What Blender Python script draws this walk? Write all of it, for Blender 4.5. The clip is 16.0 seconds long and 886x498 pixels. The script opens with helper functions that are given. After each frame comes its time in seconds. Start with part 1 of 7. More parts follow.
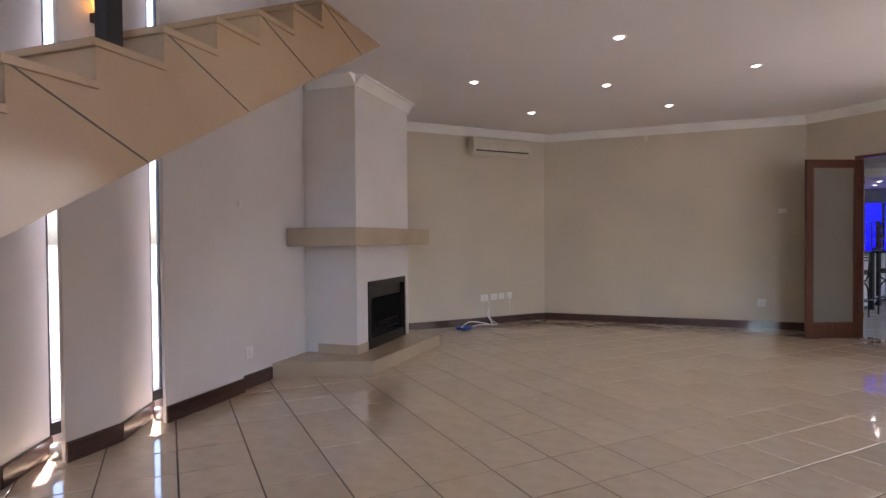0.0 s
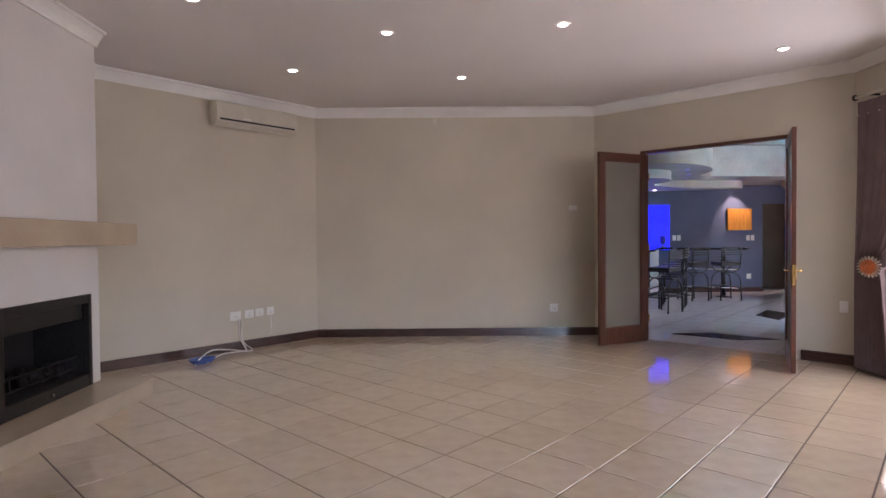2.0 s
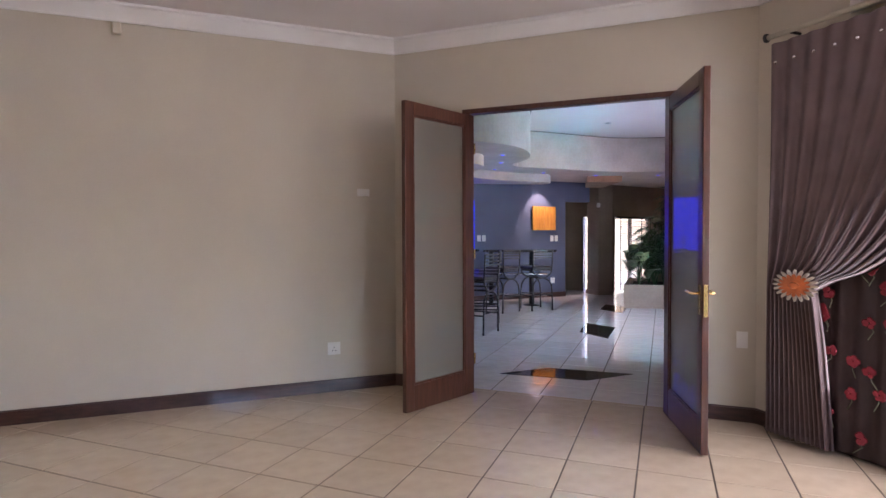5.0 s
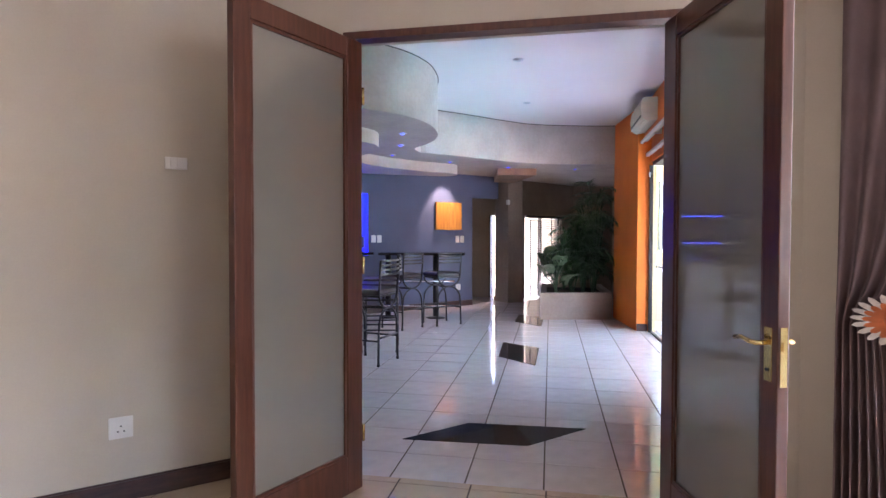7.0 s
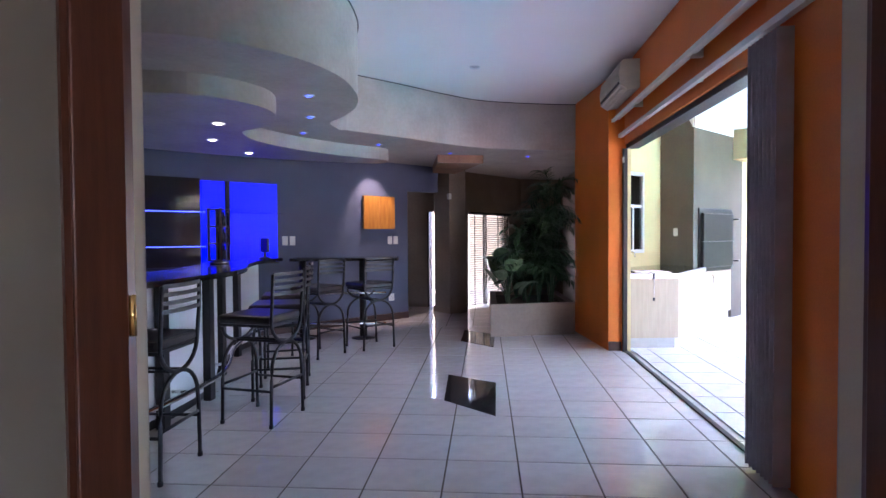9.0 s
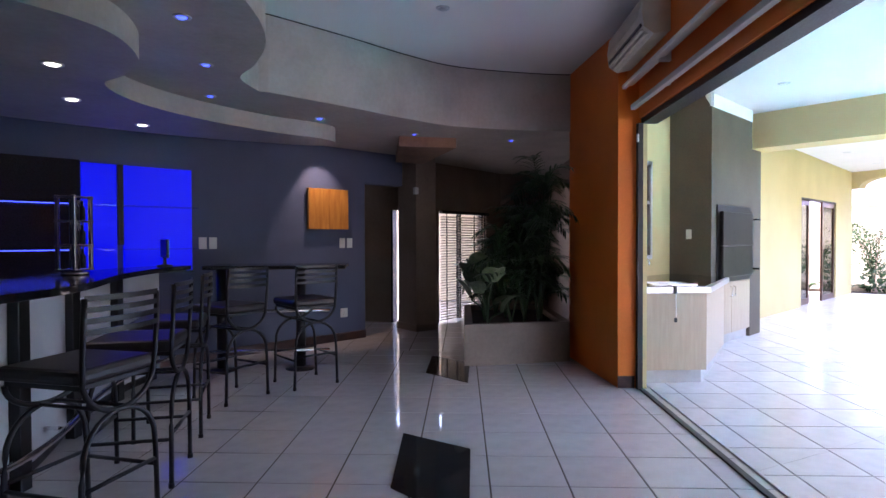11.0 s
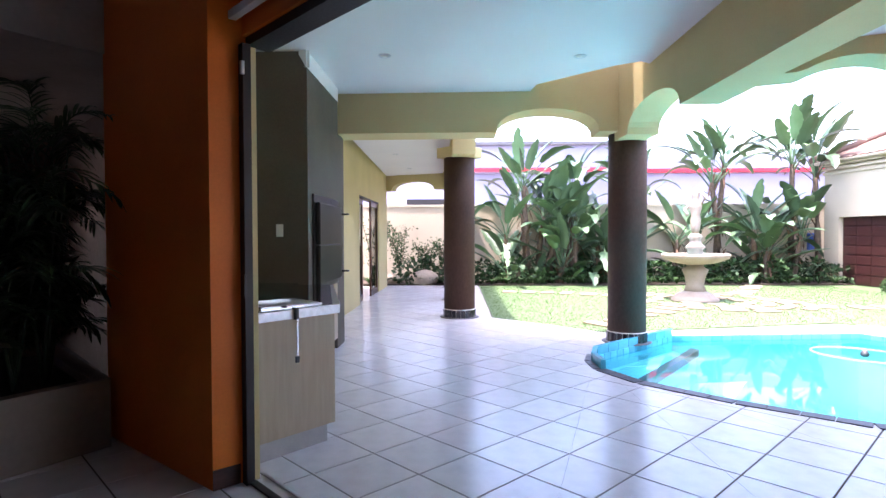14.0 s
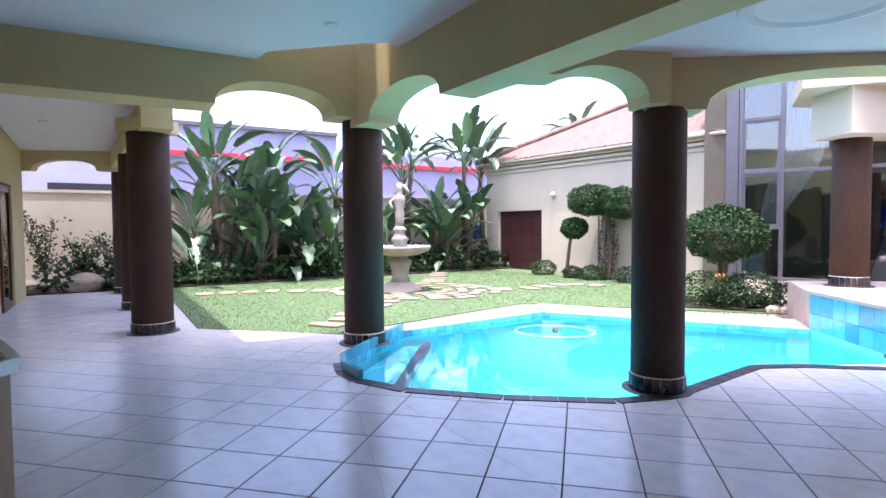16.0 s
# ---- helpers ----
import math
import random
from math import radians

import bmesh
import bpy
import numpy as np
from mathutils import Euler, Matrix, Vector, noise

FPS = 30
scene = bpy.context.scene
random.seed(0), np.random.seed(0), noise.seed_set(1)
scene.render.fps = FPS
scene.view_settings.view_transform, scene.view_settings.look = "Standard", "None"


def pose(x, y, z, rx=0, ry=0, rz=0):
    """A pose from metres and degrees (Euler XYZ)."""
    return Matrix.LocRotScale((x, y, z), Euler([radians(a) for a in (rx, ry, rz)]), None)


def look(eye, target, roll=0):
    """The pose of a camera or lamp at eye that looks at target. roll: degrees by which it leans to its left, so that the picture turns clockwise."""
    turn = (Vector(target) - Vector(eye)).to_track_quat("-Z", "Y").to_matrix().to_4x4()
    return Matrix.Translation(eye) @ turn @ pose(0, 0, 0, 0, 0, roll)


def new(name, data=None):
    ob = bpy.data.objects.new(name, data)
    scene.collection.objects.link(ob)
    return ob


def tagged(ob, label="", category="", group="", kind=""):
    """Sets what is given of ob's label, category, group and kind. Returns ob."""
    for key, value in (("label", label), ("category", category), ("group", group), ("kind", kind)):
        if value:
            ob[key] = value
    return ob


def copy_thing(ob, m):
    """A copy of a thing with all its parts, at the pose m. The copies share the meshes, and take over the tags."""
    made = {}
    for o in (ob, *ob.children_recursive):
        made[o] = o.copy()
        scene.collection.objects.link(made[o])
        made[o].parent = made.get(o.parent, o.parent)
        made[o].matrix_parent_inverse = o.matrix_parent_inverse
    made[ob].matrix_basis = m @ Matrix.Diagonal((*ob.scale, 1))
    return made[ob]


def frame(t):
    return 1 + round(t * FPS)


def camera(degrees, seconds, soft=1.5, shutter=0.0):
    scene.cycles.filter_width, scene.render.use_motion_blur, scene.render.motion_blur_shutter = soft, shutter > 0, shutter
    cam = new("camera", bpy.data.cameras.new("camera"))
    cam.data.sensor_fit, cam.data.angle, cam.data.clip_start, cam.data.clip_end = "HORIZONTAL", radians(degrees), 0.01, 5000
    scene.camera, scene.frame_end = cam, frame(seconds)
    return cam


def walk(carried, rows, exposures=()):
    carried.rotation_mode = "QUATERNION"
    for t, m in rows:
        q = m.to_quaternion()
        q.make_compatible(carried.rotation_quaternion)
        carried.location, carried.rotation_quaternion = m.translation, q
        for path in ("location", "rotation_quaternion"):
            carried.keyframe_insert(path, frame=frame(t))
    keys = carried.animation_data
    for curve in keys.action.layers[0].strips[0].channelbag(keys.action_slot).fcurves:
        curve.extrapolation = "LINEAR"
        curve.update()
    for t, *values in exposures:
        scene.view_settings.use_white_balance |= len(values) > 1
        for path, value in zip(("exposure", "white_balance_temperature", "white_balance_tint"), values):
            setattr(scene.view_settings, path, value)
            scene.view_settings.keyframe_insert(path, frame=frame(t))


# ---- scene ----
# Camera and its walk: seconds, x, y, z, yaw, pitch, lean.
cam = camera(76.9, 16.0)
ROWS = [
    (0.0, -0.889, -0.815, 1.374, -26.18, -1.02, -0.47),
    (0.5, -0.593, -0.524, 1.359, -32.66, -1.05, -0.42),
    (1.0, -0.316, -0.169, 1.366, -39.03, -1.08, -0.48),
    (1.5, 0.028, 0.152, 1.336, -43.66, -0.91, -0.50),
    (2.0, 0.384, 0.494, 1.344, -47.44, -1.08, -0.49),
    (2.5, 0.748, 0.832, 1.362, -50.20, -1.07, -0.50),
    (3.0, 1.120, 1.119, 1.360, -53.20, -1.10, -0.51),
    (3.5, 1.512, 1.357, 1.329, -56.27, -0.99, -0.66),
    (4.0, 1.899, 1.619, 1.340, -60.86, -1.00, -0.55),
    (4.5, 2.398, 1.755, 1.362, -64.87, -1.20, -0.35),
    (7.0, 4.583, 2.402, 1.367, -79.10, -1.36, 0.09),
    (7.5, 5.051, 2.473, 1.376, -80.51, -1.33, 0.04),
    (8.0, 5.479, 2.549, 1.369, -82.16, -1.30, -0.12),
    (8.5, 5.874, 2.620, 1.382, -84.40, -1.42, -0.33),
    (11.0, 7.898, 2.578, 1.344, -88.00, -0.98, -0.16),
    (11.5, 8.277, 2.550, 1.349, -93.43, -0.96, -0.13),
    (12.0, 8.662, 2.447, 1.339, -100.37, -0.92, -0.11),
    (12.5, 9.036, 2.407, 1.327, -108.12, -0.93, -0.24),
    (13.0, 9.429, 2.442, 1.347, -117.01, -1.12, -0.07),
    (13.5, 9.724, 2.371, 1.337, -125.55, -1.17, -0.02),
    (14.0, 10.022, 2.312, 1.343, -133.68, -1.33, -0.16),
    (14.5, 10.319, 2.261, 1.353, -143.20, -1.48, -0.29),
    (15.0, 10.558, 2.208, 1.355, -152.35, -2.08, -0.37),
    (15.5, 10.811, 2.066, 1.368, -159.69, -2.34, -0.41),
    (16.0, 11.025, 1.976, 1.396, -166.27, -2.44, -0.37),
]
EXPOSURES = [(0.0, 5.6, 6550, 25), (2.0, 5.85, 6300, 25), (4.5, 6.05, 6100, 25), (7.0, 6.5, 6150, 26), (8.5, 6.0, 5950, 28), (11.0, 4.8, 6100, 27), (12.0, 4.45, 6250, 27), (13.0, 4.1, 6350, 28), (13.5, 3.85, 6350, 27), (14.0, 3.5, 6300, 26), (14.5, 3.2, 6250, 26), (15.0, 2.95, 6150, 26), (16.0, 2.6, 6050, 26)]
walk(cam, [(t, pose(x, y, z, 0, 0, yaw) @ pose(0, 0, 0, 90 + pitch, 0, 0) @ pose(0, 0, 0, 0, 0, lean)) for t, x, y, z, yaw, pitch, lean in ROWS], EXPOSURES)

# World, sun and added fill lamps at the openings
world = bpy.data.worlds.new("sky")
scene.world = world
world.use_nodes = True
wn = world.node_tree
sky = wn.nodes.new("ShaderNodeTexSky")
sky.sky_type = "NISHITA"
sky.sun_disc = False
SUN_DIR = Vector((0.0, 0.21, 1.0)).normalized()
sky.sun_elevation = math.asin(SUN_DIR.z)
sky.sun_rotation = math.atan2(SUN_DIR.x, SUN_DIR.y)
sky.air_density, sky.dust_density, sky.ozone_density = 1.0, 3.5, 1.0
wn.links.new(sky.outputs[0], wn.nodes["Background"].inputs[0])
wn.nodes["Background"].inputs[1].default_value = 0.15
sun_data = bpy.data.lights.new("sun", "SUN")
sun_data.energy, sun_data.angle, sun_data.color = 1.5, radians(1.0), (1.0, 0.95, 0.87)
sun = new("sun", sun_data)
sun.matrix_world = look(SUN_DIR * 30, (0, 0, 0))


def area_lamp(name, eye, target, w, h, watts, colour):
    data = bpy.data.lights.new(name, "AREA")
    data.shape, data.size, data.size_y, data.energy, data.color = "RECTANGLE", w, h, watts, colour
    ob = new(name, data)
    ob.matrix_world = look(eye, target)
    return ob


# Added area lamp at an unseen south window, for the room's daylight
area_lamp("window_light", (1.3, -3.1, 1.6), (1.5, 3.0, 1.3), 2.0, 1.3, 0.27, (1.0, 0.92, 0.87))
# Added area lamp in front of the curtains, in place of window daylight
area_lamp("window_light", (6.2, 0.22, 1.5), (3.4, 3.0, 1.3), 2.2, 2.2, 1.18, (1.0, 0.95, 0.92))
# Added lamp at the sliding door, tilted up like bounce off the patio floor
area_lamp("bounce_fill_lamp", (11.3, 0.70, 0.9), (11.1, 3.0, 3.2), 3.0, 1.5, 0.16, (0.95, 0.95, 1.0))


def spot(name, x, y, z, watts, colour, size=75):
    data = bpy.data.lights.new(name, "SPOT")
    data.energy, data.color, data.spot_size, data.spot_blend, data.shadow_soft_size = watts, colour, radians(size), 0.6, 0.04
    ob = new(name, data)
    ob.matrix_world = look((x, y, z), (x, y, 0))
    return ob


# Materials
def material(name, colour, rough=0.6, vary=0.08, scale=6.0, bump=0.02, fine=90.0, metal=0.0, per_object=0.0, per_island=0.0, coat=0.0, colour2=None, spec=0.5, stretch=None):
    m = bpy.data.materials.new(name)
    m.use_nodes = True
    nt, n, ln = m.node_tree, m.node_tree.nodes, m.node_tree.links
    b = n["Principled BSDF"]
    tc = n.new("ShaderNodeTexCoord")
    vec = tc.outputs["Object"]
    if stretch:
        mp = n.new("ShaderNodeMapping")
        mp.inputs["Scale"].default_value = stretch
        ln.new(vec, mp.inputs[0])
        vec = mp.outputs[0]
    big = n.new("ShaderNodeTexNoise")
    big.inputs["Scale"].default_value, big.inputs["Detail"].default_value = scale, 6
    ln.new(vec, big.inputs["Vector"])
    small = n.new("ShaderNodeTexNoise")
    small.inputs["Scale"].default_value, small.inputs["Detail"].default_value = fine, 3
    ln.new(vec, small.inputs["Vector"])
    mix = n.new("ShaderNodeMix")
    mix.data_type = "RGBA"
    c2 = colour2 or tuple(c * (1 - 2.2 * vary) for c in colour)
    c1 = colour if colour2 else tuple(min(1, c * (1 + 1.2 * vary)) for c in colour)
    mix.inputs[6].default_value, mix.inputs[7].default_value = (*c1, 1), (*c2, 1)
    ramp = n.new("ShaderNodeMapRange")
    ramp.inputs[1].default_value, ramp.inputs[2].default_value = 0.3, 0.72
    add = n.new("ShaderNodeMath")
    add.operation = "MULTIPLY_ADD"
    add.inputs[1].default_value = 0.25
    ln.new(small.outputs[0], add.inputs[0])
    sub = n.new("ShaderNodeMath")
    sub.operation = "MULTIPLY"
    sub.inputs[1].default_value = 0.78
    ln.new(big.outputs[0], sub.inputs[0])
    ln.new(sub.outputs[0], add.inputs[2])
    ln.new(add.outputs[0], ramp.inputs[0])
    ln.new(ramp.outputs[0], mix.inputs[0])
    out = mix.outputs[2]
    if per_object or per_island:
        src = n.new("ShaderNodeObjectInfo").outputs["Random"] if per_object else n.new("ShaderNodeNewGeometry").outputs["Random Per Island"]
        amount = per_object or per_island
        mr = n.new("ShaderNodeMapRange")
        mr.inputs[3].default_value, mr.inputs[4].default_value = 1 - amount, 1 + amount
        ln.new(src, mr.inputs[0])
        hsv = n.new("ShaderNodeHueSaturation")
        ln.new(mr.outputs[0], hsv.inputs["Value"])
        ln.new(out, hsv.inputs["Color"])
        out = hsv.outputs[0]
    ln.new(out, b.inputs["Base Color"])
    rr = n.new("ShaderNodeMapRange")
    rr.inputs[3].default_value, rr.inputs[4].default_value = max(0.02, rough * 0.8), min(1, rough * 1.2)
    ln.new(small.outputs[0], rr.inputs[0])
    ln.new(rr.outputs[0], b.inputs["Roughness"])
    b.inputs["Metallic"].default_value = metal
    b.inputs["Coat Weight"].default_value = coat
    b.inputs["Coat Roughness"].default_value = 0.06
    b.inputs["Specular IOR Level"].default_value = spec
    if bump:
        bp = n.new("ShaderNodeBump")
        bp.inputs["Strength"].default_value, bp.inputs["Distance"].default_value = min(1, bump * 8), bump * 0.12
        ln.new(add.outputs[0], bp.inputs["Height"])
        ln.new(bp.outputs[0], b.inputs["Normal"])
    return m


def glow(name, colour, strength):
    m = bpy.data.materials.new(name)
    m.use_nodes = True
    b = m.node_tree.nodes["Principled BSDF"]
    b.inputs["Base Color"].default_value = (*colour, 1)
    b.inputs["Emission Color"].default_value = (*colour, 1)
    b.inputs["Emission Strength"].default_value = strength
    return m


def schlick(n, ln, base, normal=None, top=0.9):
    """Gloss that rises towards grazing view, the same from both sides."""
    lw, pw, mr = n.new("ShaderNodeLayerWeight"), n.new("ShaderNodeMath"), n.new("ShaderNodeMapRange")
    lw.inputs[0].default_value = 0.5
    pw.operation = "POWER"
    pw.inputs[1].default_value = 4.5
    mr.inputs[3].default_value, mr.inputs[4].default_value = base, top
    if normal:
        ln.new(normal, lw.inputs["Normal"])
    ln.new(lw.outputs["Facing"], pw.inputs[0])
    ln.new(pw.outputs[0], mr.inputs[0])
    return mr.outputs[0]


def glass(name, colour=(0.9, 0.95, 0.93), rough=0.02, alpha=0.12):
    """Thin pane: mostly clear, with a real gloss."""
    m = bpy.data.materials.new(name)
    m.use_nodes = True
    n, ln = m.node_tree.nodes, m.node_tree.links
    n.remove(n["Principled BSDF"])
    tr, gl, mx = n.new("ShaderNodeBsdfTransparent"), n.new("ShaderNodeBsdfGlossy"), n.new("ShaderNodeMixShader")
    tr.inputs[0].default_value, gl.inputs["Roughness"].default_value = (*colour, 1), rough
    ln.new(schlick(n, ln, 0.04 + alpha * 0.2), mx.inputs[0])
    ln.new(tr.outputs[0], mx.inputs[1])
    ln.new(gl.outputs[0], mx.inputs[2])
    ln.new(mx.outputs[0], n["Material Output"].inputs[0])
    return m


def frosted(name):
    """Greenish translucent film under a smooth, clearly reflecting face."""
    m = bpy.data.materials.new(name)
    m.use_nodes = True
    n, ln = m.node_tree.nodes, m.node_tree.links
    b = n["Principled BSDF"]
    tc, cloud, ramp = n.new("ShaderNodeTexCoord"), n.new("ShaderNodeTexNoise"), n.new("ShaderNodeMix")
    cloud.inputs["Scale"].default_value, cloud.inputs["Detail"].default_value = 2.4, 3
    ramp.data_type = "RGBA"
    ramp.inputs[6].default_value, ramp.inputs[7].default_value = (0.31, 0.285, 0.225, 1), (0.245, 0.25, 0.22, 1)
    ln.new(tc.outputs["Object"], cloud.inputs["Vector"])
    ln.new(cloud.outputs[0], ramp.inputs[0])
    ln.new(ramp.outputs[2], b.inputs["Base Color"])
    b.inputs["Roughness"].default_value = 0.5
    tr, film, gl, mx = n.new("ShaderNodeBsdfTransparent"), n.new("ShaderNodeMixShader"), n.new("ShaderNodeBsdfGlossy"), n.new("ShaderNodeMixShader")
    tr.inputs[0].default_value = (0.62, 0.68, 0.64, 1)
    film.inputs[0].default_value = 0.74
    gl.inputs["Roughness"].default_value = 0.03
    ln.new(tr.outputs[0], film.inputs[1])
    ln.new(b.outputs[0], film.inputs[2])
    ln.new(schlick(n, ln, 0.22, None, 0.36), mx.inputs[0])
    ln.new(film.outputs[0], mx.inputs[1])
    ln.new(gl.outputs[0], mx.inputs[2])
    ln.new(mx.outputs[0], n["Material Output"].inputs[0])
    return m


def pool_water():
    m = bpy.data.materials.new("pool_water")
    m.use_nodes = True
    n, ln = m.node_tree.nodes, m.node_tree.links
    n.remove(n["Principled BSDF"])
    tr, gl, mx = n.new("ShaderNodeBsdfTransparent"), n.new("ShaderNodeBsdfGlossy"), n.new("ShaderNodeMixShader")
    tr.inputs[0].default_value = (0.62, 0.95, 0.98, 1)
    gl.inputs["Roughness"].default_value = 0.03
    no, bp = n.new("ShaderNodeTexNoise"), n.new("ShaderNodeBump")
    no.inputs["Scale"].default_value, no.inputs["Detail"].default_value = 2.2, 4
    bp.inputs["Strength"].default_value, bp.inputs["Distance"].default_value = 0.25, 0.02
    ln.new(no.outputs[0], bp.inputs["Height"])
    ln.new(bp.outputs[0], gl.inputs["Normal"])
    ln.new(schlick(n, ln, 0.02, bp.outputs[0]), mx.inputs[0])
    ln.new(tr.outputs[0], mx.inputs[1])
    ln.new(gl.outputs[0], mx.inputs[2])
    ln.new(mx.outputs[0], n["Material Output"].inputs[0])
    return m


M = {}
M["wall"] = material("beige_wall_paint", (0.56, 0.50, 0.40), 0.75, 0.04, 1.2, 0.012, 120)
M["wall_white"] = material("off_white_wall_paint", (0.65, 0.61, 0.58), 0.75, 0.04, 1.2, 0.012, 120)
M["ceiling"] = material("white_ceiling_paint", (0.74, 0.70, 0.68), 0.85, 0.02, 1.0, 0.006, 100)
M["cornice"] = material("white_gypsum", (0.78, 0.76, 0.73), 0.7, 0.03, 3, 0.006, 100)
M["tile"] = material("cream_glazed_tile", (0.60, 0.49, 0.36), 0.06, 0.05, 9, 0.001, 160, per_object=0.04, coat=0.5, spec=0.9)
M["tile_white"] = material("pale_glazed_tile", (0.66, 0.61, 0.58), 0.07, 0.05, 9, 0.001, 160, per_object=0.03, spec=0.9)
M["tile_patio"] = material("grey_beige_patio_tile", (0.70, 0.66, 0.65), 0.22, 0.06, 7, 0.006, 130, per_object=0.05)
M["tile_rest"] = material("cream_glazed_tile_rest", (0.60, 0.49, 0.36), 0.06, 0.05, 9, 0.001, 160, per_island=0.04, coat=0.5, spec=0.9)
M["tile_patio_rest"] = material("grey_beige_patio_tile_rest", (0.70, 0.66, 0.65), 0.22, 0.06, 7, 0.006, 130, per_island=0.05)
M["grout"] = material("brown_grout", (0.10, 0.075, 0.055), 0.9, 0.15, 14, 0.02, 200)
M["granite"] = material("black_granite", (0.012, 0.011, 0.011), 0.06, 0.5, 120, 0.0, 400, colour2=(0.045, 0.042, 0.04), spec=0.6)
M["mahogany"] = material("mahogany_wood", (0.12, 0.042, 0.022), 0.32, 0.3, 5, 0.012, 60, colour2=(0.055, 0.018, 0.010), stretch=(9, 9, 0.7), coat=0.2)
M["skirting"] = material("dark_stained_skirting", (0.055, 0.020, 0.014), 0.35, 0.3, 7, 0.01, 60, stretch=(1, 1, 6), coat=0.2)
M["frosted"] = frosted("greenish_frosted_glass")
M["glass"] = glass("clear_glass")
M["glass_tower"] = glass("grey_tinted_glass", (0.66, 0.69, 0.70), 0.02, 0.6)
M["blind_fabric"] = material("lavender_grey_blind_fabric", (0.50, 0.46, 0.52), 0.8, 0.1, 6, 0.01, 300)
M["glass_slit"] = glass("patterned_slit_glass", (0.34, 0.36, 0.37), 0.08, 0.2)
M["glass_dark"] = glass("tinted_glass", (0.30, 0.33, 0.33), 0.02, 0.45)
M["brass"] = material("polished_brass", (0.75, 0.55, 0.22), 0.22, 0.1, 20, 0.0, 200, metal=1.0)
M["chrome"] = material("chrome", (0.78, 0.78, 0.80), 0.12, 0.05, 20, 0.0, 200, metal=1.0)
M["aluminium"] = material("brushed_aluminium", (0.60, 0.60, 0.62), 0.35, 0.08, 30, 0.004, 300, metal=0.8)
M["plastic_white"] = material("white_plastic", (0.75, 0.73, 0.69), 0.35, 0.03, 8, 0.0, 90)
M["plastic_cream"] = material("aged_cream_plastic", (0.62, 0.57, 0.46), 0.4, 0.05, 8, 0.0, 90)
M["black"] = material("black_enamel", (0.012, 0.011, 0.011), 0.3, 0.3, 12, 0.004, 120)
M["soot"] = material("sooty_iron", (0.007, 0.006, 0.006), 0.75, 0.5, 9, 0.03, 60)
M["marble"] = material("beige_marble_tile", (0.48, 0.385, 0.275), 0.16, 0.1, 2.5, 0.003, 70, colour2=(0.40, 0.31, 0.22), spec=0.6)
M["blue"] = material("slate_blue_wall_paint", (0.088, 0.104, 0.175), 0.6, 0.12, 1.4, 0.02, 60, colour2=(0.068, 0.078, 0.130))
M["plaster"] = material("mottled_taupe_plaster", (0.50, 0.44, 0.39), 0.55, 0.2, 2.2, 0.015, 26, colour2=(0.36, 0.31, 0.27))
M["plaster_dark"] = material("mottled_brown_plaster", (0.30, 0.235, 0.175), 0.55, 0.2, 1.8, 0.015, 26, colour2=(0.20, 0.15, 0.115))
M["orange"] = material("orange_wall_paint", (0.82, 0.19, 0.010), 0.5, 0.08, 1.5, 0.012, 80)
M["orange_wood"] = material("varnished_orange_wood", (0.62, 0.27, 0.05), 0.3, 0.2, 4, 0.008, 50, colour2=(0.42, 0.15, 0.025), stretch=(7, 7, 0.8), coat=0.3)
# Brown plaster with the orange light it catches mixed into its colour
M["step_orange_lit"] = material("plaster_with_orange_light", (0.30, 0.15, 0.075), 0.55, 0.2, 2.2, 0.015, 26)
M["stringer"] = material("honey_marble_slab", (0.44, 0.305, 0.18), 0.14, 0.1, 1.6, 0.003, 60, colour2=(0.37, 0.245, 0.14), spec=0.6)
M["maple"] = material("pale_maple_laminate", (0.46, 0.36, 0.24), 0.35, 0.12, 5, 0.004, 60, colour2=(0.38, 0.29, 0.19), stretch=(8, 8, 0.7))
M["yellow"] = material("pale_yellow_exterior_paint", (0.60, 0.49, 0.24), 0.8, 0.06, 1.0, 0.02, 90)
M["cream"] = material("cream_exterior_paint", (0.48, 0.415, 0.31), 0.8, 0.06, 0.8, 0.02, 90)
# Hood plaster; also paints shade into the glass front's pier and room
M["olive"] = material("dark_olive_plaster_and_shade", (0.105, 0.085, 0.055), 0.7, 0.2, 2, 0.03, 60, colour2=(0.07, 0.055, 0.038))
M["column"] = material("dark_brown_suede_plaster", (0.080, 0.042, 0.027), 0.7, 0.3, 2.5, 0.02, 40, colour2=(0.045, 0.025, 0.018), stretch=(1, 1, 0.5), spec=0.25)
M["column_tile"] = material("dark_blue_black_tile", (0.02, 0.018, 0.022), 0.15, 0.3, 20, 0.0, 120, per_object=0.3)
M["grout_white"] = material("pale_grout", (0.55, 0.52, 0.48), 0.9, 0.08, 20, 0.01, 160)
M["lavender"] = material("lavender_grey_paint", (0.30, 0.29, 0.42), 0.8, 0.06, 0.6, 0.01, 70)
M["red"] = material("red_trim_paint", (0.55, 0.02, 0.04), 0.5, 0.05, 3, 0.0, 60)
M["coping"] = material("dark_slate_coping", (0.055, 0.045, 0.05), 0.4, 0.3, 12, 0.01, 90, per_object=0.25)
M["pool_lining"] = material("pale_blue_pool_plaster", (0.17, 0.66, 0.74), 0.6, 0.06, 1.0, 0.01, 60)
M["pool_tile"] = material("blue_mosaic_tile", (0.06, 0.36, 0.52), 0.15, 0.3, 4, 0.004, 60, colour2=(0.10, 0.50, 0.62), per_object=0.25)
M["water"] = pool_water()
M["paving"] = material("pinkish_stone_paving", (0.44, 0.36, 0.30), 0.8, 0.12, 3, 0.03, 60, per_object=0.08)
M["lawn_stone"] = material("tan_lawn_stone", (0.23, 0.195, 0.135), 0.85, 0.15, 5, 0.03, 60, per_object=0.15)
